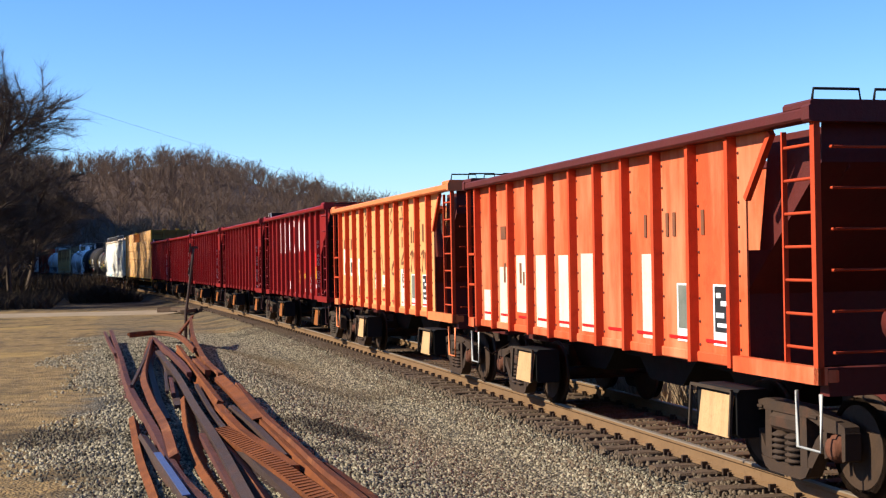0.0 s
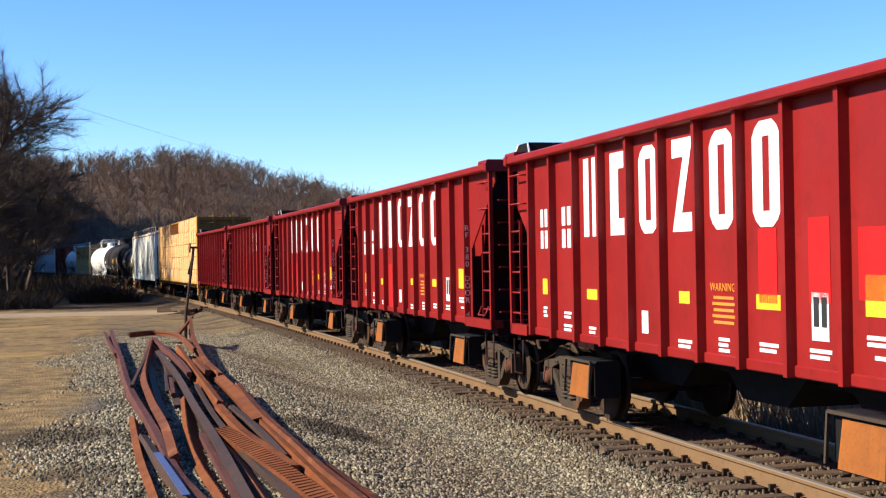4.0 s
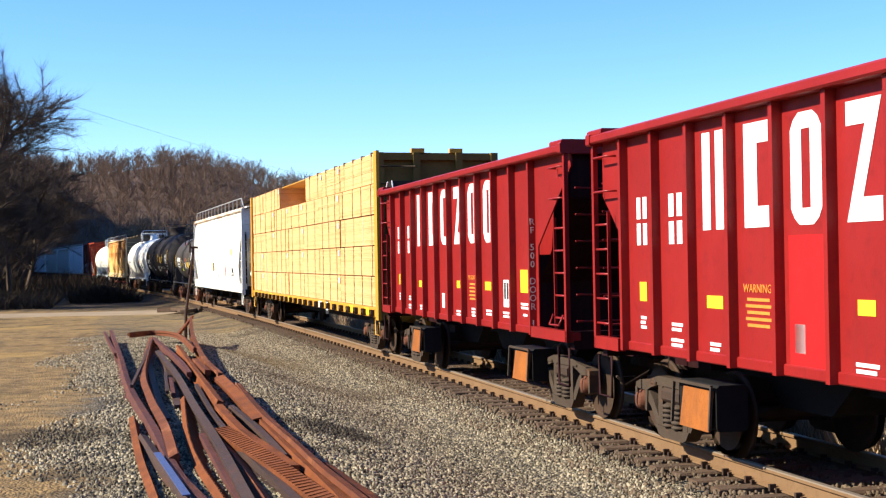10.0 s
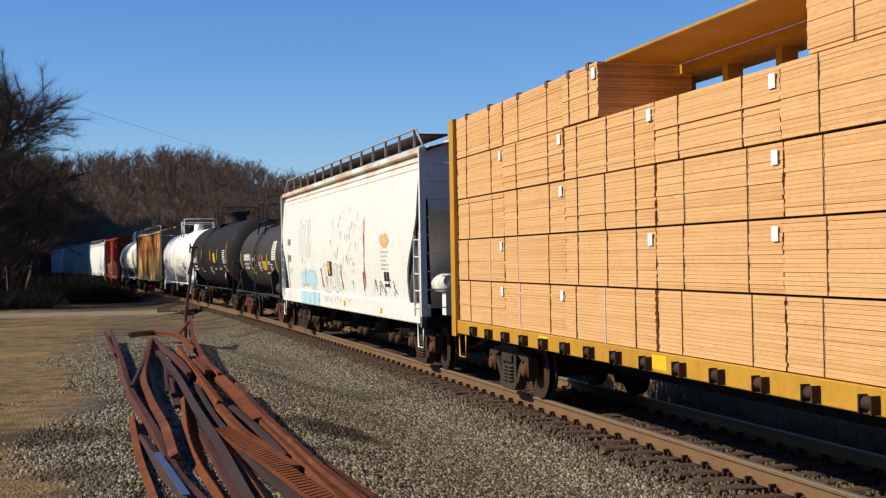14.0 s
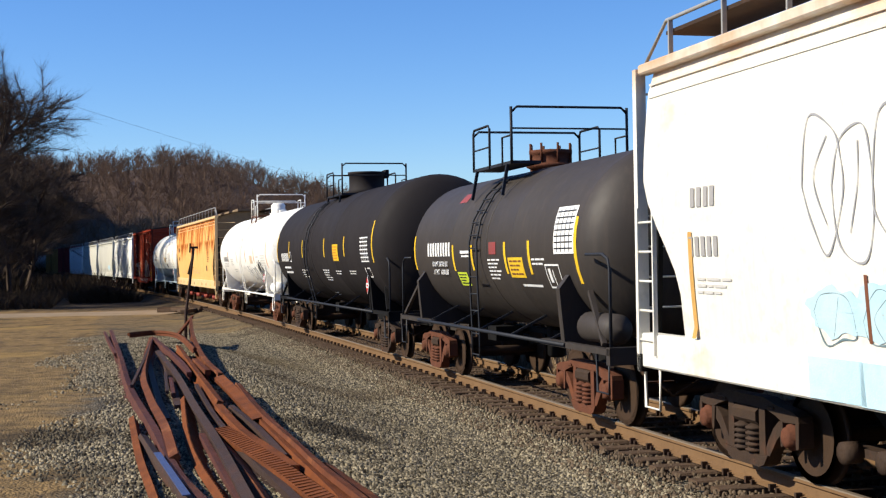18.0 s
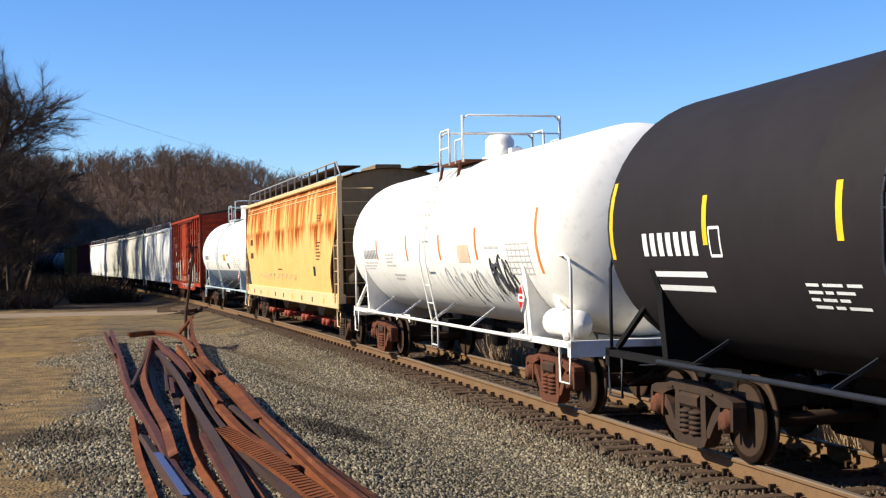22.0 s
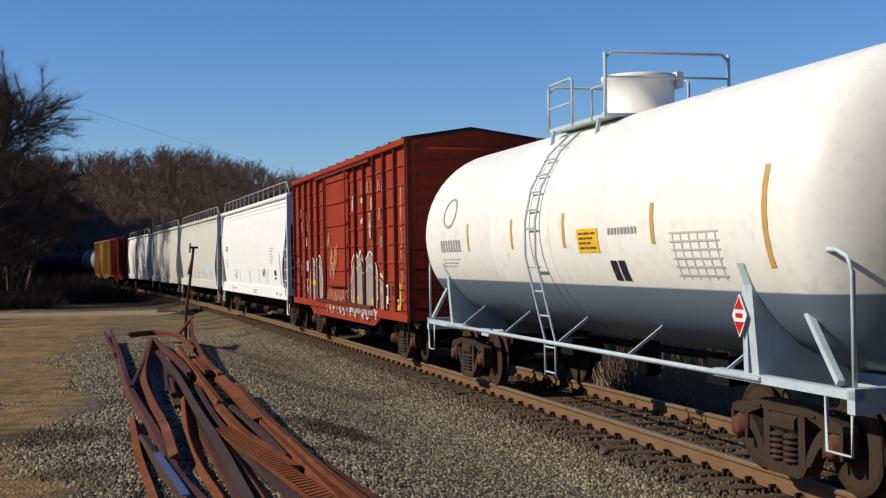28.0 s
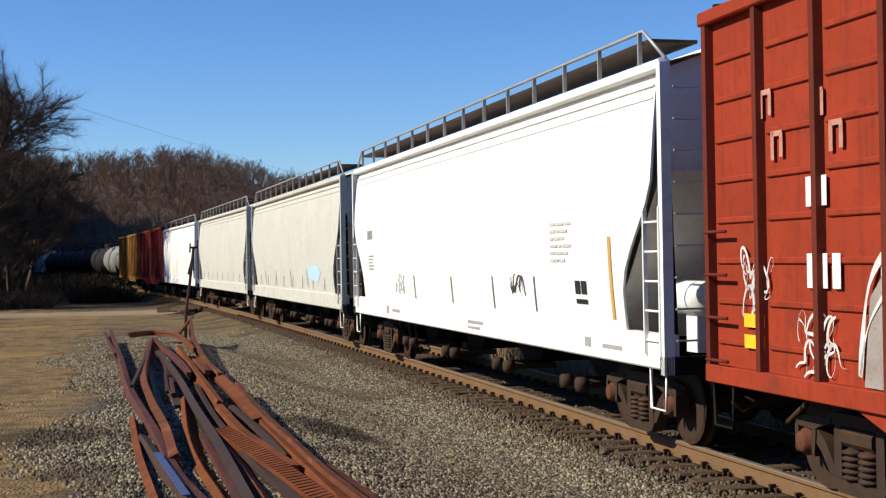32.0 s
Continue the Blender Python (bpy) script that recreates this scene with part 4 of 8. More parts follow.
def stalks(name, label, x, y, height, lean, width, material, r, kind="stuff", category="brush", z=None):
    count = len(x)
    z = ground_z(x, y) - 0.02 if z is None else z
    h = height * r.uniform(0.35, 1.0, count)
    a, b = r.uniform(0, 6.28, count), r.uniform(0, 6.28, count)
    base = np.stack([x, y, z], 1)
    tip = base + np.stack([np.cos(a) * lean * h, np.sin(a) * lean * h, h], 1)
    mid = (base + tip) / 2 + np.stack([np.cos(b), np.sin(b), np.zeros(count)], 1) * (0.1 * h)[:, None]
    w = np.stack([np.cos(b), np.sin(b), np.zeros(count)], 1) * width
    v = np.stack([base - w, base + w, mid - w * 0.7, mid + w * 0.7, tip], 1).reshape(-1, 3)
    t = (np.array([(0, 1, 3), (0, 3, 2), (2, 3, 4)])[None] + 5 * np.arange(count)[:, None, None]).reshape(-1, 3)
    return tagged(new(name, raw_mesh(name, v, t, material)), label, category, kind=kind)


M["straw"] = surface("dry straw stalks", (0.40, 0.28, 0.17), (0.23, 0.16, 0.10), 0.9, 0, 3.0, 0.8, world_space=True)
# brush tone lowered so that it carries the shade at the left
M["brush"] = surface("dead brush darkened as in shade", (0.03, 0.022, 0.016), (0.055, 0.038, 0.025), 0.95, 0, 2.0, 0.8, world_space=True)
q = np.random.default_rng(77)
yy = 4 + 62 * q.random(48000) ** 1.4
xx = SIDE + np.interp(yy, way_y, way_x) + 2.3 + 8 * q.random(48000) ** 1.5
stalks("weeds", "dry tan weeds and stalks behind the track", xx, yy, 1.15, 0.35, 0.012, M["straw"], q, category="weeds")
yy = 6 + 55 * q.random(12000) ** 1.4
xx = SIDE + np.interp(yy, way_y, way_x) + 2.6 + 6 * q.random(12000)
stalks("scrub", "brown bare scrub behind the track", xx, yy, 2.0, 0.4, 0.012, M["bark_warm"], q, category="scrub")
# short dry grass on the field side
n = 26000
yy = 9 + 45 * q.random(n) ** 1.3
xx = -7.5 + 8.2 * q.random(n)
keep = xx < 0.55 + 0.4 * np.sin(yy * 0.6)
stalks("dry_grass", "short tan dry grass beside the gravel", xx[keep], yy[keep], 0.05, 1.1, 0.005, M["straw"], q, category="grass")
# heap of dead brush, and thickets darkened to stand for shade beyond the road
n = 2600
ang, rad = q.uniform(0, 6.28, n), q.random(n) ** 0.6
xx, yy = -0.25 + 2.35 * rad * np.cos(ang), 92.6 + 1.6 * rad * np.sin(ang)
zz = -0.45 + 0.95 * (1 - rad ** 2) * q.random(n)
heap = stalks("brush_heap", "heap of dark dead branches beyond the road", xx, yy, 0.7, 1.3, 0.03, M["brush"], q, kind="", category="brush pile", z=zz)
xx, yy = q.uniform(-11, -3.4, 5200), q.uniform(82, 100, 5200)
stalks("dark_thicket", "darkened thicket standing for shade under the trees", xx, yy, 1.1, 0.9, 0.03, M["brush"], q, category="thicket")
# more shade-coloured stalks fill the dark zone by the far track
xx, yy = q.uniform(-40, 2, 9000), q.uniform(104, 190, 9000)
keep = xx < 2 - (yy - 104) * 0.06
stalks("undergrowth", "undergrowth darkened as shade along the far track", xx[keep], yy[keep], 2.2, 0.7, 0.045, M["brush"], q, category="undergrowth")

# leaning switch post near the scrap pile
post = thing("leaning_post", "thin rusty leaning post with a bent top", "post", at=pose(2.36, 42.76, float(ground_z(np.array(2.36), np.array(42.76)))))
g = Geo()
g.rod([(0, 0, -0.1), (0.03, 0, 1.0), (0.14, 0, 1.75), (0.24, 0, 2.55), (0.30, 0, 3.05)], [0.055, 0.05, 0.045, 0.045, 0.04], 8)
part("shaft", g, M["scrap_dark"], post)
g = Geo()
g.bar((0.22, 0, 3.06), (0.44, 0, 3.06), 0.07, 0.09)
g.bar((0.18, 0, 2.9), (0.20, 0, 3.2), 0.05, 0.06)
part("head", g, M["scrap_dark"], post)
g = Geo()
g.bar((0.26, 0, 2.75), (0.12, 0, 2.2), 0.06, 0.05)
part("arm", g, M["scrap_dark"], post)

# overhead wire
g = Geo()
A, B = Vector((-6.2, 104.7, 16.3)), Vector((54.0, 295.7, 19.0))
A = A + (A - B) * 0.3
g.rod([A.lerp(B, k / 24) + Vector((0, 0, -0.9 * 4 * (k / 24) * (1 - k / 24))) for k in range(25)], 0.011, 4)
thing("overhead_wire", "thin dark overhead wire across the sky", "wire", geo=g, material=M["brush"])

# timbers at the crossing
for i in range(5):
    g = Geo()
    g.box(-1.3, 1.3, -0.11, 0.11, -0.09, 0.09, 0.015)
    s_ = 66.5 + 0.9 * i
    p_ = on_track(s_, 1.9 + 0.25 * (i % 2), -0.2)
    thing("loose_timber", "weathered brown timber lying beside the crossing", "timber", "timbers at the crossing", at=pose(p_.x - 0.3, p_.y, p_.z, 0, 3 * (i % 2), 70 + 25 * i), geo=g, material=M["tie"])

# blue paint on one rail
g = Geo()
g.bar((0.41, 12.38, 0.47), (0.55, 10.16, 0.45), 0.062, 0.010, (0, 0, 1))
part("paint_mark", g, M["blue_paint"], bpy.data.objects["scrap_rail.003"], "blue paint smear")
# ---------------------------------------------------------------- running gear
WHEEL_R = 0.457
ROLLERS = []      # (wheelset, x) of the cars whose wheels are seen turning


def g_side_frame(g):
    """A cast side frame: arched top member, columns, sloping arms, spring seat and pedestals."""
    top = [(-1.06, 0.60), (-1.05, 0.665), (-0.92, 0.705), (-0.62, 0.735), (-0.38, 0.79), (0.38, 0.79), (0.62, 0.735), (0.92, 0.705), (1.05, 0.665), (1.06, 0.60),
           (0.74, 0.585), (0.62, 0.63), (0.42, 0.68), (-0.42, 0.68), (-0.62, 0.63), (-0.74, 0.585)]
    g.prism(top, -0.075, 0.075, "y")
    g.prism([(-0.46, 0.22), (-0.38, 0.12), (-0.28, 0.085), (0.28, 0.085), (0.38, 0.12), (0.46, 0.22), (0.26, 0.205), (-0.26, 0.205)], -0.085, 0.085, "y")
    for sx in (-1, 1):
        g.prism([(sx * 0.27, 0.2), (sx * 0.40, 0.2), (sx * 0.39, 0.685), (sx * 0.27, 0.685)], -0.07, 0.07, "y")
        g.prism([(sx * 0.40, 0.14), (sx * 0.47, 0.22), (sx * 0.62, 0.40), (sx * 0.76, 0.50), (sx * 0.76, 0.60), (sx * 0.66, 0.585), (sx * 0.55, 0.50), (sx * 0.44, 0.36), (sx * 0.39, 0.28)], -0.065, 0.065, "y")
        g.prism([(sx * 0.69, 0.59), (sx * 0.76, 0.59), (sx * 0.765, 0.36), (sx * 0.72, 0.34)], -0.08, 0.08, "y")
        g.prism([(sx * 1.0, 0.61), (sx * 1.065, 0.61), (sx * 1.06, 0.37), (sx * 1.01, 0.35)], -0.08, 0.08, "y")
        g.box(sx * 0.42, sx * 0.60, 0.0, 0.092, 0.69, 0.715)


def g_spring(g):
    """Coils of the spring nest, two outside and one between them."""
    for sx, sy in ((-0.125, 0.03), (0.125, 0.03), (0.0, -0.06)):
        prof = [(0.205, 0.05)]
        for i in range(5):
            z = 0.215 + 0.056 * i
            prof += [(z, 0.075), (z + 0.012, 0.108), (z + 0.03, 0.108), (z + 0.042, 0.075)]
        g.lathe(prof + [(0.5, 0.05)], (sx, sy, 0), "z", 14)


def g_bearing(g):
    g.lathe([(-0.06, 0.13), (0.05, 0.13), (0.065, 0.10), (0.10, 0.10), (0.11, 0.06), (0.12, 0.0)], (0, 0, 0), "y", 12)


def g_bolster(g):
    g.box(-0.25, 0.25, -1.1, 1.1, 0.5, 0.67, 0.04)
    g.box(-0.25, 0.25, -0.3, 0.3, 0.66, 0.82)
    for sx in (-1, 1):
        g.bar((sx * 0.42, -0.75, 0.36), (sx * 0.42, 0.75, 0.36), 0.08, 0.12, (0, 0, 1))
        g.bar((sx * 0.36, -0.2, 0.3), (sx * 0.1, -0.2, 0.75), 0.06, 0.05)


def g_wheel(g):
    """One wheel, its tread round y = 0, flange inwards."""
    g.lathe([(-0.065, 0.12), (-0.06, 0.30), (-0.065, WHEEL_R - 0.03), (-0.065, WHEEL_R + 0.02), (-0.035, WHEEL_R + 0.025),
             (-0.02, WHEEL_R)], (0, 0, 0), "y", 28)
    g.lathe([(0.07, WHEEL_R - 0.005), (0.07, WHEEL_R - 0.075), (0.02, 0.33), (0.035, 0.16), (0.085, 0.13), (0.085, 0.0)], (0, 0, 0), "y", 28)


def g_tread(g):
    g.lathe([(-0.02, WHEEL_R - 0.012), (-0.02, WHEEL_R), (0.07, WHEEL_R - 0.005), (0.071, WHEEL_R - 0.02)], (0, 0, 0), "y", 28)


def g_axle(g):
    g.rod([(0, -1.08, 0), (0, 1.08, 0)], 0.075, 10)


def g_far_truck(g):
    for sy in (-1, 1):
        g.box(-1.05, 1.05, sy * 0.95, sy * 1.08, 0.42, 0.66)
        g.box(-0.35, 0.35, sy * 0.95, sy * 1.08, 0.15, 0.7)
    g.box(-0.2, 0.2, -1.0, 1.0, 0.5, 0.8)
    for sx in (-0.89, 0.89):
        for sy in (-0.77, 0.77):
            g.lathe([(-0.06, 0.0), (-0.06, WHEEL_R), (0.06, WHEEL_R), (0.06, 0.0)], (sx, sy, WHEEL_R), "y", 16)


def add_truck(car, x, frame_mat, near=True):
    if not near:
        return part("truck", shared("truck", frame_mat, g_far_truck), None, car, at=pose(x, 0, 0))
    tr = part("truck_bolster", shared("truck_bolster", M["steel_dark"], g_bolster), None, car, at=pose(x, 0, 0))
    for sy in (1, -1):
        sf = part("side_frame", shared("side_frame", frame_mat, g_side_frame), None, car, "cast steel truck side frame", at=pose(x, sy * 1.0, 0))
        part("spring_nest", shared("spring_nest", frame_mat, g_spring), None, sf)
        for sx in (-0.89, 0.89):
            part("bearing", shared("bearing", M["steel_rust"], g_bearing), None, sf, at=pose(sx, 0.02 * sy, WHEEL_R, 0, 0, 0 if sy > 0 else 180))
    for sx in (-0.89, 0.89):
        ws = part("wheelset", shared("axle", M["steel_dark"], g_axle), None, car, at=pose(x + sx, 0, WHEEL_R))
        for sy in (1, -1):
            w = part("wheel", shared("wheel", M["wheel"], g_wheel), None, ws, at=pose(0, 0.765 * sy, 0, 0, 0, 0 if sy > 0 else 180))
        ROLLERS.append((ws, x + sx))
    return tr


def g_coupler(g):
    g.box(-0.2, 0.42, -0.11, 0.11, 0.76, 0.98, 0.03)
    g.box(0.38, 0.62, -0.16, 0.14, 0.72, 1.02, 0.05)
    g.box(-0.9, -0.1, -0.2, 0.2, 0.68, 1.02)
    g.rod([(-0.1, 0.35, 0.75), (0.3, 0.42, 0.45), (0.55, 0.3, 0.4)], 0.03, 6)
    g.rod([(-0.05, 1.25, 0.72), (0.02, 1.1, 0.6), (0.05, 0.4, 0.95), (0.1, 0.1, 1.05)], 0.015, 5)


def add_couplers(car, half, gap=0.5):
    for sx in (1, -1):
        part("coupler", shared("coupler", M["steel_dark"], g_coupler), None, car, at=pose(sx * (half + gap - 0.55), 0, 0, 0, 0, 0 if sx > 0 else 180))


def ladder(name, car, mat, x, y, z0, z1, width, n, axis="x", r=0.016, stile=0.028):
    """Stiles and rungs: along x on a side, along y on an end."""
    g = Geo()
    d = Vector((1, 0, 0)) if axis == "x" else Vector((0, 1, 0))
    a, b = Vector((x, y, 0)) - d * width / 2, Vector((x, y, 0)) + d * width / 2
    for p in (a, b):
        if stile:
            g.bar(p + Vector((0, 0, z0)), p + Vector((0, 0, z1)), stile * 1.8, stile, (1, 0, 0) if axis == "x" else (0, 1, 0))
    if stile:
        lad = part(name, g, mat, car)
        me = shared("rung %.2f %.3f %s" % (width, r, axis), mat, lambda q: q.rod([-d * width / 2, d * width / 2], r, 6))
        me.name = "rung"
        for i in range(n):
            part("rung", me, None, lad, at=pose(x, y, z0 + (z1 - z0) * (i + 0.5) / n))
        return lad
    me = shared("grab_iron %.2f %.3f %s" % (width, r, axis), mat, lambda q: q.rod([-d * width / 2 - Vector((0.05, 0, 0)) * (axis == "y"), -d * width / 2, d * width / 2, d * width / 2 - Vector((0.05, 0, 0)) * (axis == "y")], r, 6))
    me.name = "grab_iron"
    for i in range(n):
        part("grab_iron", me, None, car, at=pose(x, y, z0 + (z1 - z0) * (i + 0.5) / n))


def stirrup(car, mat, x, y):
    g = Geo()
    g.rod([(x - 0.2, y, 1.0), (x - 0.2, y, 0.5), (x + 0.2, y, 0.5), (x + 0.2, y, 1.0)], 0.018, 6)
    return part("stirrup_step", g, mat, car)


def plates(name, car, mat, y, items, label="", thick=0.004):
    """Flat marks on a side, each a part: (x, z, width, height)."""
    for x, z, w, h in items:
        me = shared("%s %.2f %.2f %.3f" % (name, w, h, thick), mat, lambda g: g.box(-w / 2, w / 2, 0, thick, -h / 2, h / 2))
        me.name = name
        part(name, me, None, car, label, at=pose(x, y, z))


TEXTS = {}


def lettering(name, text, size, mat, car, x, y, z, turn=0.0, label="", spread=1.0, gap=1.0):
    """Words in the built-in font on the side towards +y, read from outside; turn: degrees in the plane of the side."""
    key = (text, size, gap)
    if key not in TEXTS:
        cu = bpy.data.curves.new(name, "FONT")
        cu.body, cu.size, cu.extrude, cu.align_x, cu.align_y, cu.space_character = text, size, 0.002, "CENTER", "CENTER", gap
        cu.resolution_u = 2
        cu.space_line = 0.95
        tmp = new(name, cu)
        bpy.context.view_layer.update()
        TEXTS[key] = bpy.data.meshes.new_from_object(tmp.evaluated_get(bpy.context.evaluated_depsgraph_get()))
        bpy.data.objects.remove(tmp)
        bpy.data.curves.remove(cu)
    me = TEXTS[key].copy()
    me.materials.clear()
    me.materials.append(mat)
    ob = new(name, me)
    ob.parent = car
    ob.matrix_basis = pose(x, y, z, 90, 0, 180) @ pose(0, 0, 0, 0, 0, turn) @ Matrix.Diagonal((spread, 1, 1, 1))
    return tagged(ob, label) if label else ob


def scrawl(name, car, mat, x, z, w, h, y, seed, n=9, r=0.012, label="spray-painted scrawl", surf=None):
    """A loose looping paint line; surf gives the y of the side at a place."""
    q = random.Random(seed)
    g = Geo()
    cx, cz = x + q.uniform(-0.1, 0.1) * w, z + q.uniform(-0.1, 0.1) * h
    a, b, c = q.uniform(0, 6.28), q.uniform(0, 6.28), q.uniform(0, 6.28)
    f1, f2, f3 = q.uniform(4, 8), q.uniform(7, 13), q.uniform(14, 22)
    left, right = [], []
    steps = 34
    last = None
    for i in range(steps):
        t = i / (steps - 1)
        px = cx + w * (0.6 * (t - 0.5) + 0.17 * math.sin(a + t * f1) + 0.09 * math.sin(c + t * f3))
        pz = cz + h * (0.33 * math.sin(b + t * f2) + 0.14 * math.cos(c + t * f3))
        yy = (surf(px, pz) if surf else y) + 0.003
        p = Vector((px, yy, pz))
        if last is not None:
            d = p - last
            s = Vector((-d.z, 0, d.x)).normalized() * r * (0.6 + 0.5 * math.sin(t * 9 + a))
            left.append(tuple(p - s))
            right.append(tuple(p + s))
        last = p
    g.grid([left, right])
    return part(name, g, mat, car, label)


def daub(name, car, mat, pts, y, label, surf=None):
    """A filled shape of sprayed paint."""
    g = Geo()
    cx, cz = sum(p[0] for p in pts) / len(pts), sum(p[1] for p in pts) / len(pts)
    rows = []
    for x, z in list(pts) + [pts[0]]:
        rows.append([(cx + (x - cx) * q, (surf(cx + (x - cx) * q, cz + (z - cz) * q) if surf else y), cz + (z - cz) * q) for q in (0.02, 0.35, 0.7, 1.0)])
    g.grid(rows)
    return part(name, g, mat, car, label)


def stroke(name, car, mat, pts, r, y, label, surf=None, closed=False):
    """A sprayed line along points."""
    pts = list(pts) + ([pts[0]] if closed else [])
    line = smooth_line([(x, 0, z) for x, z in pts], 6)
    left, right = [], []
    for i, p in enumerate(line):
        d = line[min(i + 1, len(line) - 1)] - line[max(i - 1, 0)]
        s_ = Vector((-d.z, 0, d.x)).normalized() * r * (0.75 + 0.35 * math.sin(i * 0.9))
        yy = surf(p.x, p.z) + 0.004 if surf else y
        left.append((p.x - s_.x, yy, p.z - s_.z))
        right.append((p.x + s_.x, yy, p.z + s_.z))
    g = Geo()
    g.grid([left, right])
    return part(name, g, mat, car, label)


def bubble(name, car, mat, x, z, w, h, r, label, seed, y=0.0, surf=None):
    """One bubble letter drawn as an outline with inner lines."""
    q = random.Random(seed)
    out = [(x + w / 2 * math.cos(a) * q.uniform(0.6, 1.15), z + h / 2 * math.sin(a) * q.uniform(0.7, 1.2)) for a in [k * 0.8976 + q.uniform(-0.2, 0.2) for k in range(7)]]
    stroke(name, car, mat, out, r, y, label, surf, True)
    stroke(name, car, mat, [(x + q.uniform(-0.1, 0.1) * w, z + 0.3 * h), (x + q.uniform(-0.2, 0.2) * w, z), (x + q.uniform(-0.15, 0.15) * w, z - 0.35 * h)], r * 0.8, y, label, surf)


CARS = []     # (car, place along the train at 16 s)


def start_car(name, label, category, s, group="cars of the train"):
    car = thing(name, label, category, group)
    car.matrix_basis = track_pose(s - travelled(0))
    CARS.append((car, s))
    return car


# ---------------------------------------------------------------- ballast hoppers
PATCHES = (((4, 1.66, 0.62, 0.9),), ((10, 2.12, 0.6, 0.6), (9, 2.15, 0.35, 0.75), (8, 2.1, 0.35, 0.7)), ((4, 1.66, 0.62, 0.98), (2, 2.02, 0.42, 0.55)),
           ((5, 1.75, 0.64, 1.25),), ())


def ballast_hopper(s, label, paint, rib, trim, kind, hood=False, variant=0, H=5.8, Z1=3.6):
    car = start_car("ballast_hopper_car", label, "hopper car", s)
    W, Z0 = 1.5, 1.08
    # end slopes, gussets and frames get their shade from this darker red
    end_shade = M["herzog_shaded"] if kind == "red" else M["amtrak_dark"]
    # the posts run from XF at the front to XR at the rear, and the side sheet is cut away under the end slopes
    red = kind == "red"
    XF, XR = (4.95, -4.2) if red else (5.15, -3.86)
    rear = [(XR - 0.16, Z0 + 0.1), (XR - 0.16, 2.37), (-H + 0.05, 3.42)] if red else [(XR - 0.22, Z0 + 0.1), (XR - 0.22, 2.78), (XR - 0.75, Z1 - 0.02)]
    front = [(H - 0.08, 2.95), (XF + 0.03, 2.3), (XF + 0.03, Z0 + 0.1)] if red else [(XF + 0.05, Z1 - 0.02), (XF + 0.03, 2.3), (XF + 0.03, Z0 + 0.1)]
    for sy in (1, -1):
        g = Geo()
        pts = rear + [(rear[-1][0], Z1), (front[0][0], Z1)] + front
        g.prism(pts, sy * (W - 0.14), sy * (W - 0.12), "y")
        part("side_sheet", g, paint, car)
        g = Geo()
        g.box(-H, H, sy * (W - 0.2), sy * (W - 0.095), Z0 + 0.02, Z0 + 0.13, 0.012)
        for x0, x1 in ((XF + 0.06, H), (-H, XR - 0.12)):
            g.box(x0, x1, sy * (W - 0.094), sy * (W + 0.0), Z0 + 0.0, Z0 + 0.15)
        part("side_sill", g, M["amtrak_edge"] if variant == 1 and not red else paint, car)
        g = Geo()
        g.box(-H, H, sy * (W - 0.16), sy * (W + 0.05), Z1, Z1 + 0.11, 0.02)
        part("top_chord", g, trim, car)
        for i in range(11):
            x = XF + (XR - XF) * i / 10
            me = shared("side_post %.2f" % Z1, rib, lambda g: g.prism([(-0.045, 0), (-0.035, 0.10), (0.035, 0.10), (0.045, 0)], Z0 + 0.02, Z1, "z"))
            me.name = "side_post"
            post = part("side_post", me, None, car, at=pose(x, sy * (W - 0.12), 0, 0, 0, 0 if sy > 0 else 180))
            if sy > 0 and not red:
                me = shared("rivet", M["amtrak_dark"], lambda g: g.lathe([(0.0, 0.016), (0.008, 0.014), (0.014, 0.0)], (0, 0, 0), "y", 6))
                for z in np.arange(Z0 + 0.2, Z1 - 0.1, 0.24).tolist():
                    part("rivet", me, None, post, at=pose(-0.075, 0.001, z))
        for sx in (1, -1):
            g = Geo()
            g.box(sx * (H - 0.07), sx * H, sy * (W - 0.06), sy * W, Z0, Z1)
            part("corner_post", g, rib if not red else paint, car)
            if not red and sx > 0:
                for zr in (1.78, 2.28):
                    g = Geo()
                    g.bar((XF, sy * (W - 0.03), zr), (H - 0.03, sy * (W - 0.03), zr), 0.035, 0.045)
                    part("end_rail", g, rib, car)
                continue
            if red:
                ladder("side_ladder", car, paint, sx * (H - 0.27), sy * (W - 0.03), Z0 + 0.16, 2.75, 0.42, 5, stile=0.022)
                g = Geo()
                for zg in (3.0, 3.42):
                    g.rod([(sx * (H - 0.12), sy * (W - 0.1), zg), (sx * (H - 0.14), sy * (W + 0.02), zg), (sx * (H - 0.56), sy * (W + 0.02), zg), (sx * (H - 0.58), sy * (W - 0.1), zg)], 0.014, 6)
                part("grab_iron", g, paint, car)
                if sx < 0:
                    g = Geo()
                    g.rod([(-H + 0.12, sy * (W + 0.0), Z0 + 0.36), (-H + 0.12, sy * (W + 0.06), Z0 + 0.22), (-H + 0.5, sy * (W + 0.06), Z0 + 0.22), (-H + 0.5, sy * (W + 0.0), Z0 + 0.36)], 0.014, 6)
                    part("grab_iron", g, paint, car)
            else:
                ladder("side_ladder", car, rib, -H + 0.32, sy * (W - 0.03), Z0 + 0.16, Z1 - 0.06, 0.5, 7, stile=0.026)
                g = Geo()
                g.bar((XR - 0.28, sy * (W - 0.1), 2.74), (XR - 0.78, sy * (W - 0.1), Z1 - 0.03), 0.06, 0.06)
                part("corner_brace", g, rib, car)
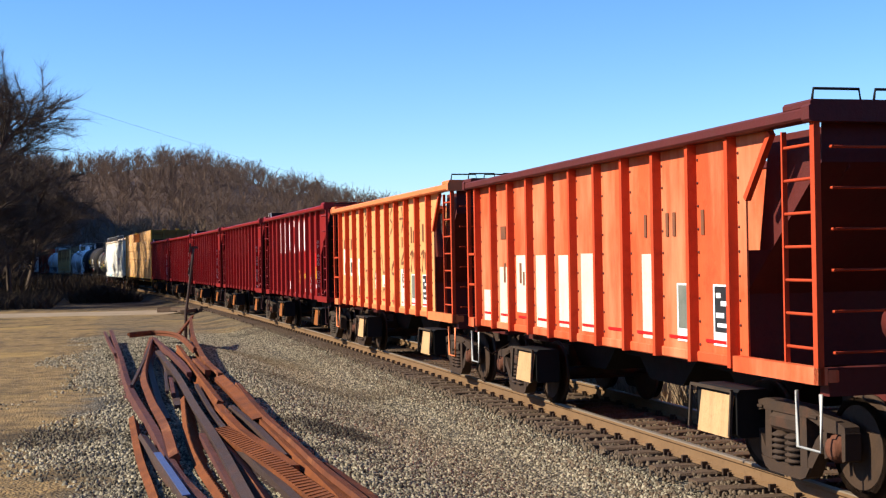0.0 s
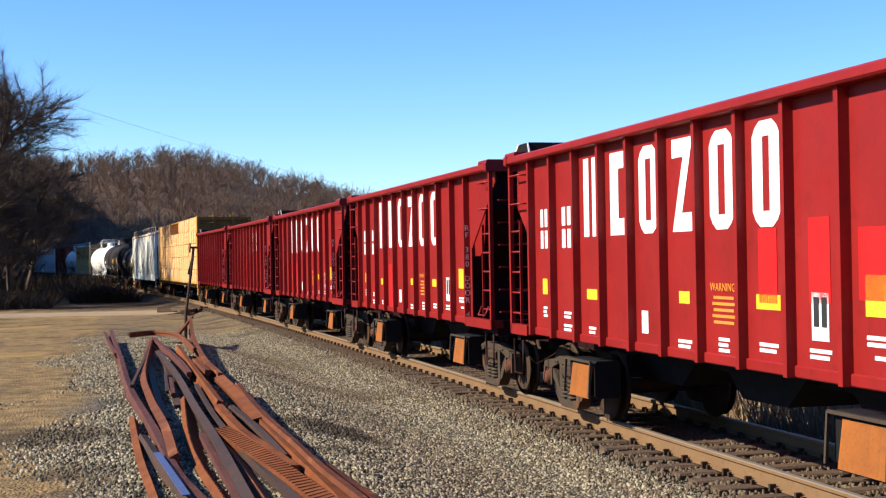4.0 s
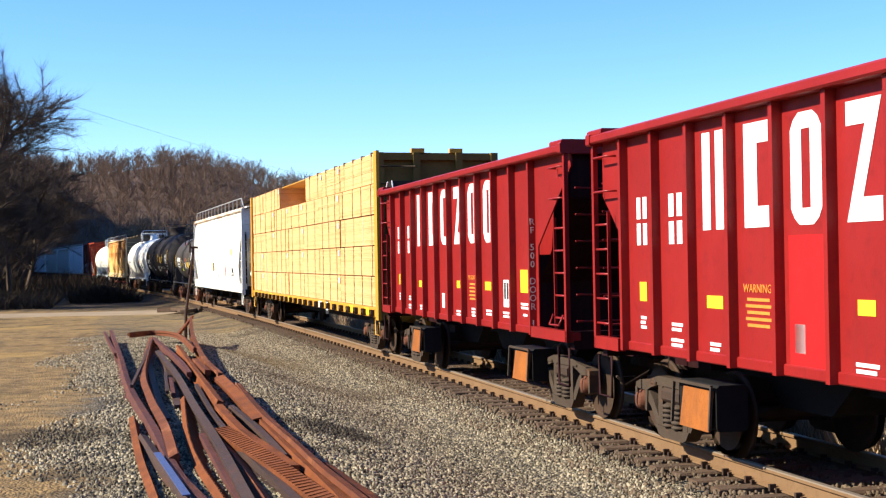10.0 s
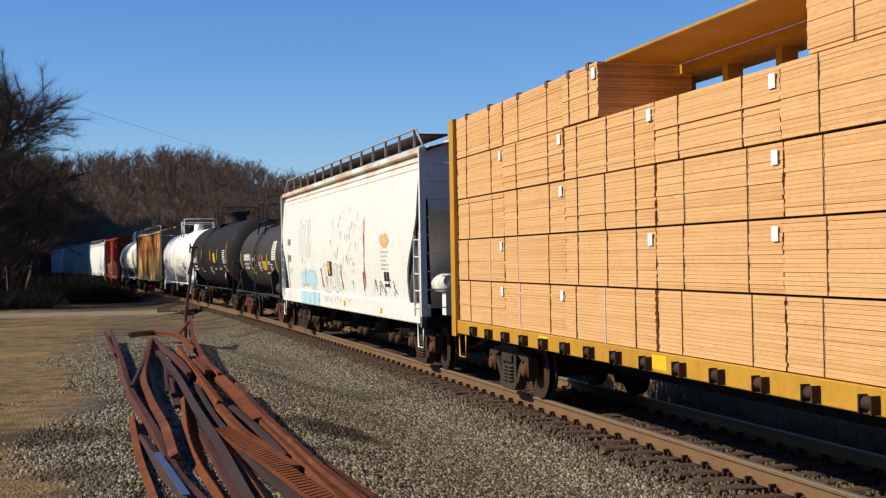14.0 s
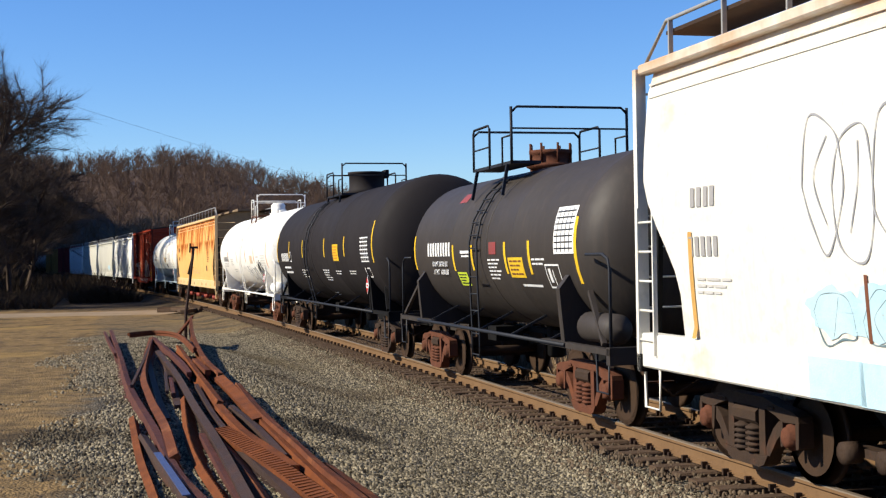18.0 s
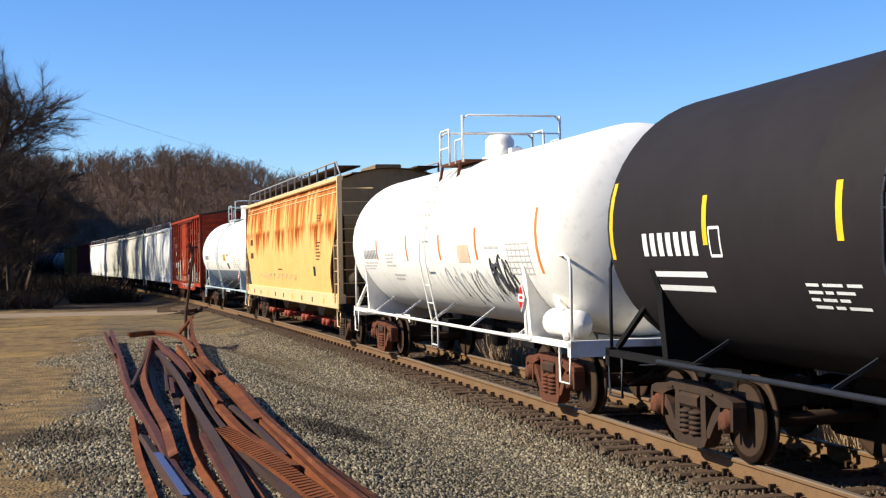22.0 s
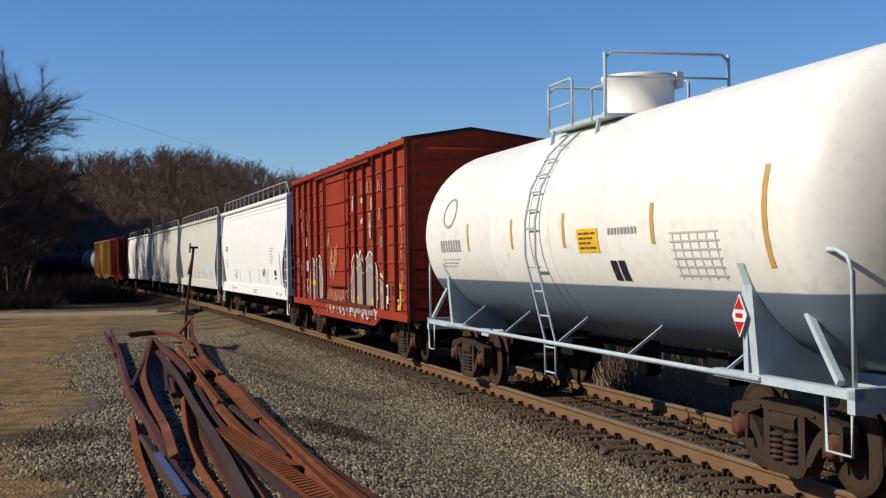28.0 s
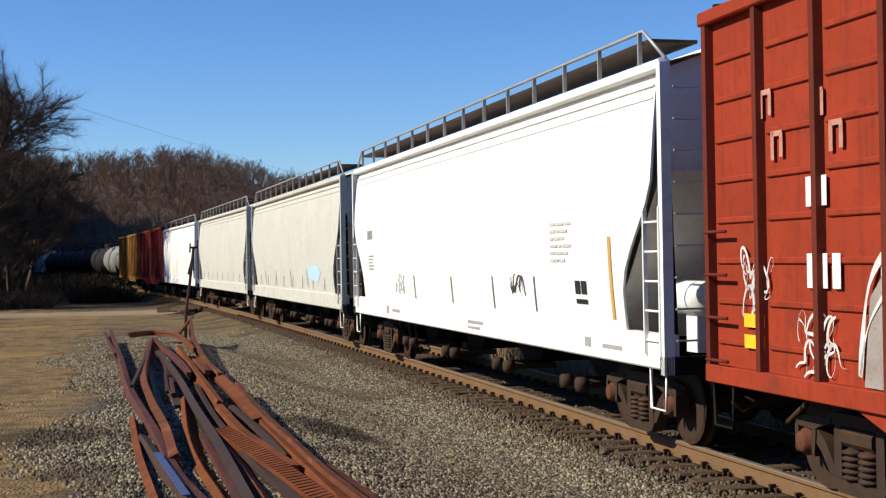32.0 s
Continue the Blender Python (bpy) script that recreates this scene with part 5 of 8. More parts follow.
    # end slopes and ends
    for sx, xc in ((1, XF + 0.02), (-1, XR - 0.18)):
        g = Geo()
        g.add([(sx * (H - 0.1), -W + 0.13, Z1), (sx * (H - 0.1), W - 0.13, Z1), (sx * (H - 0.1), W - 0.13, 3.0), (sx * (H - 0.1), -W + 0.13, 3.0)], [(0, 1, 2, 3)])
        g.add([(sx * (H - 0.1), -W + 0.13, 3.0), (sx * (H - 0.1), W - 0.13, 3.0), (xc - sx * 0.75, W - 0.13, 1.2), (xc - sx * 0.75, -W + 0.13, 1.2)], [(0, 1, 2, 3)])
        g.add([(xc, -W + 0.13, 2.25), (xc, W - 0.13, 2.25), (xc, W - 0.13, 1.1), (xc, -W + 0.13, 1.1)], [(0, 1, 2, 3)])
        part("slope_sheet", g, end_shade, car)
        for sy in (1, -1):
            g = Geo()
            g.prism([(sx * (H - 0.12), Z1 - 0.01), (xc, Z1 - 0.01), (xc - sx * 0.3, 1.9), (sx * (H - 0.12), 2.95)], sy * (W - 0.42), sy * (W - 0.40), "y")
            part("end_gusset", g, end_shade, car)
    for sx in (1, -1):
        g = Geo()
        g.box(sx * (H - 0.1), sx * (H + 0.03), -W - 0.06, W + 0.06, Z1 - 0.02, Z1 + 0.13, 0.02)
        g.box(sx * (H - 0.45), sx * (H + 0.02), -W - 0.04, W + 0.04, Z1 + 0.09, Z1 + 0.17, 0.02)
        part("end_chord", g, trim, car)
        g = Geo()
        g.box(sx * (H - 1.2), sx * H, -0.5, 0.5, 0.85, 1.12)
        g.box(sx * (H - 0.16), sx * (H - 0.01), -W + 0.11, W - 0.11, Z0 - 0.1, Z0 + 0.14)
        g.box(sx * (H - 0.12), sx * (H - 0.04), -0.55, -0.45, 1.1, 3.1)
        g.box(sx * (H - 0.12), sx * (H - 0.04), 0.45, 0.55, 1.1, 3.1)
        part("end_frame", g, end_shade, car)
        ladder("end_ladder", car, trim if red else rib, sx * (H + 0.01), 0.98, Z0 + 0.1, 3.3, 0.75, 6, "y", 0.014, 0.0)
        if not red:
            g = Geo()
            g.box(sx * (H - 0.02), sx * (H + 0.03), 0.52, 0.60, Z0, 3.3)
            part("end_post", g, rib, car)
            for y0, y1 in ((W - 0.02, W - 0.5), (W - 0.62, 0.25)):
                g = Geo()
                g.rod([(sx * (H - 0.06), y0, Z1 + 0.14), (sx * (H - 0.06), y0 - 0.02, Z1 + 0.27), (sx * (H - 0.06), y1 + 0.02, Z1 + 0.27), (sx * (H - 0.06), y1, Z1 + 0.14)], 0.014, 6)
                part("top_handhold", g, M["black"], car)
        stirrup(car, M["herzog_shaded"] if red else M["galvanized"] if variant == 0 else trim, sx * (H - 0.25), W - 0.05)
        g = Geo()
        g.lathe([(-0.5, 0.0), (-0.5, 0.15), (0.4, 0.15), (0.4, 0.0)], (sx * (H - 0.6), 0.0, 1.55), "y", 12)
        part("air_reservoir", g, end_shade, car)
    # hoppers underneath
    for x in (-2.6, 0.0, 2.6):
        g = Geo()
        g.prism([(x - 1.2, 1.15), (x + 1.2, 1.15), (x + 0.5, 0.58), (x - 0.5, 0.58)], -0.42, 0.42, "y")
        part("hopper_bay", g, M["black"], car)
    g = Geo()
    g.box(-H, H, -0.25, 0.25, 0.82, 1.1)
    part("centre_sill", g, M["black"], car)
    for x in (-3.28, 3.35) if red else (-3.15, 3.1):
        g = Geo()
        g.box(x - 0.52, x + 0.40, 0.95, 1.30, 0.38, 0.86, 0.03)
        box = part("gate_box", g, M["black"], car)
        g = Geo()
        for p0, p1 in (((x - 0.52, 1.36, 0.85), (x + 0.40, 1.36, 0.85)), ((x + 0.40, 1.36, 0.85), (x + 0.40, 1.39, 0.40)), ((x - 0.52, 1.36, 0.85), (x - 0.52, 1.39, 0.40))):
            g.bar(p0, p1, 0.03, 0.03)
        part("gate_frame", g, M["steel_grey"], box)
        g = Geo()
        g.prism([(1.31, 0.80), (1.33, 0.80), (1.385, 0.38), (1.37, 0.38)], x - 0.48, x + 0.22, "x")
        part("gate_cover", g, M["cover_rust"] if kind == "red" else M["cover_tan"], box, "faded orange cover plate")
    add_couplers(car, H)
    fm = M["steel_grey"] if red else M["steel_dark"]
    for x in (-H + 1.35, H - 1.35):
        add_truck(car, x, fm)
    y = W - 0.118
    step = (XF - XR) / 10

    def bay(i):      # bay 1 lies at the front of the car
        return XF - step * (i - 0.5)
    if red:
        big_marks(car, bay, y)
        small = []
        for b, z, w, n_ in ((1, 1.50, 0.16, 3), (2, 1.46, 0.28, 2), (2, 1.29, 0.32, 2), (3, 1.30, 0.24, 2), (6, 1.29, 0.34, 2), (7, 1.36, 0.24, 3), (8, 1.36, 0.36, 2), (9, 1.36, 0.36, 2), (10, 1.52, 0.4, 2), (10, 1.36, 0.18, 1)):
            small += [(bay(b) + 0.02 * (k % 2), z - 0.055 * k, w * (1 - 0.12 * (k % 2)), 0.034) for k in range(n_)]
        plates("stencil_block", car, M["white_mark"], y, small, "rows of small white stencil")
        for b, z, w, h in ((1, 1.80, 0.2, 0.22), (3, 1.73, 0.36, 0.13), (6, 1.76, 0.26, 0.13), (8, 1.76, 0.46, 0.14), (10, 1.86, 0.42, 0.34)):
            plates("reflector", car, M["yellow_mark"], y, [(bay(b), z, w, h)], "yellow reflective sticker")
        warn = 4 if variant == 3 else 7
        plates("warning_panel", car, M["orange_mark"], y, [(bay(warn), 1.84 - 0.062 * i, 0.50 - 0.06 * (i % 2), 0.03) for i in range(1, 6)], "orange warning text lines")
        lettering("warning_word", "WARNING!", 0.115, M["orange_mark"], car, bay(warn), y + 0.003, 1.88)
        for b, z, w, h in PATCHES[variant]:
            plates("patch", car, M["red_mark"], y, [(bay(b), z, w, h)], "fresh bright red paint patch")
        plates("consolidated_stencil", car, M["white_mark"], y, [(bay(9), 1.66, 0.28, 0.42)], "white framed stencil panel")
        plates("stencil_field", car, M["black_mark"], y + 0.004, [(bay(9) + 0.06, 1.70, 0.085, 0.26), (bay(9) - 0.07, 1.70, 0.085, 0.26)])
        plates("card_holder", car, M["white_mark"], y, [(bay(5) + 0.15, 1.45, 0.18, 0.26)], "white route card holder")
        word = ("RF 380 DOOR 4", "RF 600 DOOR 1", "RF 500 DOOR 1", "RF 380 DOOR 4", "RF 500 DOOR 1")[variant]
        for i, ch in enumerate(word):
            if ch != " ":
                let = lettering("stencil_letter", ch, 0.135, M["faint_mark"], car, 0, 0, 0)
                let.matrix_basis = Matrix(((0, 0, -1, XR - 0.049), (-1, 0, 0, W - 0.068), (0, 1, 0, 2.72 - 0.122 * i), (0, 0, 0, 1)))
    else:
        amtrak_marks(car, bay, y, variant)
    if hood:
        g = Geo()
        g.prism([(-0.35, 0.0), (0.35, 0.0), (0.12, 0.2), (-0.3, 0.2)], 0.35, 1.35, "y")
        ob = part("roof_panel_hood", g, M["black"], car, "dark tilted panel hood", at=pose(H - 0.25, 0, Z1 + 0.1))
        for x0, x1 in ((-0.38, -0.3), (0.36, 0.12)):
            g = Geo()
            g.bar((x0, 1.36, 0.02), (x1, 1.36, 0.2), 0.02, 0.02)
            part("hood_trim", g, M["white_mark"], ob)
    return car


def rounded_block(g, x, z, w, h, y, slot=None):
    """A tall block with rounded corners and, where given, a tall slot."""
    c = w * 0.28
    out = []
    for sx, sz, a0 in ((1, 1, 0), (-1, 1, 90), (-1, -1, 180), (1, -1, 270)):
        for k in range(4):
            a = radians(a0 + 30 * k)
            out.append((x + sx * (w / 2 - c) + c * math.cos(a), z + sz * (h / 2 - c) + c * math.sin(a)))
    if not slot:
        return g.prism(out, y, y + 0.004, "y")
    # two halves round a slot
    sw, sh, sz = slot
    g.box(x - w / 2, x - sw / 2, y, y + 0.004, z - h / 2 + c, z + h / 2 - c)
    g.box(x + sw / 2, x + w / 2, y, y + 0.004, z - h / 2 + c, z + h / 2 - c)
    for s_ in (1, -1):
        z0, z1 = z + s_ * (h / 2 - c), z + s_ * h / 2
        g.prism([(x - w / 2, z0), (x + w / 2, z0), (x + w / 2 - c * 0.4, z1 - s_ * c * 0.4), (x + w / 2 - c, z1), (x - w / 2 + c, z1), (x - w / 2 + c * 0.4, z1 - s_ * c * 0.4)], y, y + 0.004, "y")
    return g


def big_marks(car, bay, y):
    """Six tall white blocks, one a bay, and small blocks for the marks."""
    for i in range(3, 9):
        g = Geo()
        x, z, h = bay(i), 2.965, 1.0
        if i in (5, 7, 8):
            rounded_block(g, x, z, 0.53, h, y, (0.15 if i != 8 else 0.13, 0.7, 0))
        elif i == 6:
            g.prism([(x + 0.26, z - h / 2), (x - 0.26, z - h / 2), (x - 0.26, z - h / 2 + 0.2), (x + 0.02, z - h / 2 + 0.2), (x - 0.26, z + h / 2),
                     (x + 0.26, z + h / 2), (x + 0.26, z + h / 2 - 0.2), (x - 0.02, z + h / 2 - 0.2)], y, y + 0.004, "y")
        elif i == 3:
            g.box(x - 0.24, x - 0.06, y, y + 0.004, z - h / 2, z + h / 2)
            g.box(x + 0.06, x + 0.24, y, y + 0.004, z - h / 2, z + h / 2)
        else:
            g.box(x - 0.02, x + 0.24, y, y + 0.004, z - h / 2, z + h / 2)
            g.box(x - 0.24, x - 0.02, y, y + 0.004, z + 0.3, z + h / 2)
            g.box(x - 0.24, x - 0.02, y, y + 0.004, z - h / 2, z - 0.3)
        part("white_block", g, M["white_mark"], car, "tall white painted block")
    plates("mark_block", car, M["white_mark"], y, [(bay(1) + 0.1, 2.76, 0.11, 0.25), (bay(1) - 0.08, 2.76, 0.11, 0.25), (bay(2) + 0.11, 2.76, 0.13, 0.25), (bay(2) - 0.1, 2.76, 0.13, 0.25),
                                                    (bay(1) + 0.1, 2.46, 0.11, 0.25), (bay(1) - 0.08, 2.46, 0.11, 0.25), (bay(2) + 0.11, 2.46, 0.13, 0.25), (bay(2) - 0.1, 2.46, 0.13, 0.25)])


M["cover_rust"] = surface("rusty orange plate", (0.33, 0.105, 0.02), (0.15, 0.05, 0.018), 0.7, 0, 3.0, 0.8, 0.5, (0.08, 0.04, 0.02))
M["cover_tan"] = surface("weathered tan plate", (0.52, 0.33, 0.16), (0.4, 0.22, 0.1), 0.8, 0, 3.0, 0.8, 0.4)


def amtrak_marks(car, bay, y, variant):
    if variant == 0:
        for x, z, w, h in ((4.70, 1.45, 0.5, 0.5), (3.81, 1.62, 0.53, 0.9), (2.94, 1.82, 0.54, 0.85), (1.98, 1.73, 0.61, 1.02), (1.04, 1.75, 0.56, 0.97), (0.13, 1.75, 0.64, 1.0), (-1.81, 1.75, 0.54, 0.96)):
            plates("white_panel", car, M["panel_white"], y, [(x, z, w, h)], "faded white painted panel")
        for x, w in ((-1.75, 0.3), (-2.35, 0.34), (-3.05, 0.32)):
            plates("mark_bar", car, M["scrawl_brown"], y + 0.005, [(x + 0.09, 2.55, 0.07, 0.26), (x - 0.09, 2.55, 0.07, 0.26)])
        plates("mark_bar", car, M["scrawl_brown"], y + 0.005, [(4.4, 2.6, 0.3, 0.2), (3.85, 2.6, 0.26, 0.2), (3.8, 1.98, 0.09, 0.3), (3.0, 1.98, 0.09, 0.3), (2.85, 1.9, 0.07, 0.2)])
        sx = (-2.70, -3.57)
    else:
        for b, z, w, h in ((1, 2.17, 0.5, 0.66), (2, 2.04, 0.56, 0.43), (3, 2.04, 0.42, 0.41), (3, 1.72, 0.3, 0.22), (5, 1.74, 0.36, 0.36), (6, 1.74, 0.46, 0.26), (8, 1.63, 0.5, 0.76)):
            plates("white_panel", car, M["panel_clean"], y, [(bay(b) - (0.1 if b == 5 else 0), z, w, h)], "white painted panel")
        plates("mark_bar", car, M["black_mark"], y + 0.005, [(bay(1) + 0.1, 2.02, 0.05, 0.26), (bay(1) - 0.1, 2.02, 0.05, 0.26), (bay(2) + 0.13, 2.03, 0.15, 0.26), (bay(2) - 0.12, 2.03, 0.15, 0.26), (bay(3) - 0.02, 2.03, 0.13, 0.26)])
        plates("mark_bar", car, M["scrawl_brown"], y + 0.005, [(bay(1) + 0.12, 2.61, 0.13, 0.24), (bay(1) - 0.1, 2.61, 0.08, 0.24), (bay(2) + 0.12, 2.6, 0.13, 0.26), (bay(2) - 0.12, 2.6, 0.13, 0.26),
                                                              (bay(9) + 0.2, 2.7, 0.07, 0.32), (bay(9), 2.66, 0.1, 0.24), (bay(9) - 0.2, 2.66, 0.1, 0.22), (bay(10) + 0.15, 2.72, 0.09, 0.34), (bay(8) + 0.1, 2.56, 0.05, 0.22), (bay(8) - 0.12, 2.56, 0.05, 0.22)])
        plates("stencil_panel", car, M["black_mark"], y + 0.006, [(bay(3) + 0.02, 1.48, 0.22, 0.2)], "dark stencil panel")
        sx = (bay(9), bay(10))
        ink, lab = M["scrawl_brown"], "brown spray-painted tag"
        yy = y + 0.008

        def tag(b, pts, r=0.024):
            stroke("graffiti_line", car, ink, [(bay(b) - dx, z) for dx, z in pts], r, yy, lab)
        tag(4, [(-0.25, 3.25), (0.0, 3.3), (-0.2, 3.05), (-0.05, 2.95), (-0.25, 2.75)])
        tag(4, [(0.05, 3.3), (0.02, 2.6), (0.1, 2.4)])
        tag(4, [(0.2, 3.25), (0.18, 2.8), (0.25, 2.45)])
        tag(4, [(0.25, 2.33), (0.0, 2.0), (-0.05, 1.65)])
        tag(4, [(-0.25, 1.95), (0.0, 1.98), (0.28, 2.02)])
        tag(5, [(-0.25, 2.4), (0.1, 2.38), (0.05, 2.1), (-0.15, 1.75), (0.1, 1.85), (0.12, 1.62)])
        tag(6, [(-0.28, 2.35), (-0.18, 2.0), (0.0, 1.95), (0.2, 2.4), (0.15, 2.0)])
        tag(7, [(-0.1, 3.3), (-0.3, 3.1), (-0.05, 2.95), (-0.3, 2.75)])
        tag(7, [(0.05, 2.75), (0.12, 3.3), (0.22, 2.72), (0.35, 2.9)])
        tag(7, [(0.3, 2.42), (0.05, 2.2), (-0.2, 1.95), (0.1, 1.88), (0.3, 1.75), (0.1, 1.55)], 0.032)
        tag(8, [(-0.1, 3.3), (0.0, 3.05), (0.25, 3.02)])
        tag(8, [(-0.3, 3.05), (0.0, 3.03), (-0.15, 2.75)])
        tag(8, [(0.05, 2.35), (-0.2, 2.12), (0.3, 2.2), (0.1, 2.1), (-0.05, 1.95), (0.3, 1.98)], 0.03)
        tag(8, [(-0.12, 1.9), (-0.1, 1.65), (0.1, 1.7), (-0.08, 1.8), (0.08, 1.88), (-0.12, 1.9)])
        for b in (9, 10):
            tag(b, [(-0.3, 2.3), (-0.1, 2.38), (-0.2, 2.15), (-0.25, 1.95)])
            tag(b, [(0.0, 2.35), (0.02, 2.0), (0.1, 2.35), (0.2, 2.0)])
            tag(b, [(0.2, 2.35), (0.32, 2.25), (0.2, 2.15), (0.34, 1.95)])
        for k, b in enumerate((1, 1, 2, 2, 3, 5, 5, 5, 6, 6, 6, 7)):
            scrawl("graffiti", car, ink, bay(b), 1.58 - 0.08 * (k % 3), 0.6, 0.34, yy, 300 + k, 6, 0.010, "fine brown scrawl")
        for k in range(4):
            scrawl("graffiti", car, M["panel_clean"], bay(8), 1.42, 0.6, 0.4, yy, 330 + k, 6, 0.016, "white drips under the panel")
    for x, grey in ((sx[0], True), (sx[1], False)):
        plates("consolidated_stencil", car, M["white_mark"], y + 0.004, [(x, 1.60, 0.42, 0.62)], "white bordered stencil panel")
        plates("stencil_field", car, M["stencil_grey"] if grey else M["black_mark"], y + 0.008, [(x, 1.66, 0.34, 0.46)])
        if not grey:
            plates("stencil_bar", car, M["white_mark"], y + 0.012, [(x + 0.08, 1.8, 0.1, 0.05), (x - 0.05, 1.72, 0.16, 0.05), (x + 0.05, 1.6, 0.18, 0.05), (x, 1.5, 0.22, 0.04)])
    plates("red_stripe", car, M["red_mark"], y + 0.006, [(bay(i), 1.33, 0.46, 0.035) for i in range(1, 11)])


M["stencil_grey"] = surface("dull green-grey stencil", (0.13, 0.14, 0.11), (0.2, 0.19, 0.15), 0.6, 0, 4.0)
M["panel_clean"] = surface("white brushed panel", (0.84, 0.80, 0.70), (0.76, 0.68, 0.54), 0.6, 0, 2.0, 0.7)
# bulkhead colour holds grime and also the shade on the car's ends
M["bulkhead_dark"] = surface("yellow steel darkened by grime and end shade", (0.20, 0.135, 0.035), (0.10, 0.07, 0.022), 0.7, 0, 1.5, 0.8)
M["panel_white"] = surface("faded white panel", (0.70, 0.62, 0.50), (0.62, 0.48, 0.34), 0.6, 0, 2.0, 0.7, 0.35, (0.5, 0.16, 0.06))
M["scrawl_brown"] = surface("brown spray paint", (0.16, 0.06, 0.03), (0.22, 0.08, 0.03), 0.6, 0, 5.0)
M["scrawl_black"] = surface("black spray paint", (0.04, 0.04, 0.045), (0.09, 0.09, 0.1), 0.6, 0, 5.0)
M["scrawl_grey"] = surface("thin grey spray paint", (0.28, 0.28, 0.29), (0.4, 0.4, 0.4), 0.6, 0, 5.0)
M["scrawl_white"] = surface("white spray paint", (0.7, 0.68, 0.64), (0.55, 0.5, 0.46), 0.6, 0, 5.0)
M["pale_blue"] = surface("pale blue spray paint", (0.42, 0.62, 0.70), (0.55, 0.70, 0.74), 0.6, 0, 2.0)


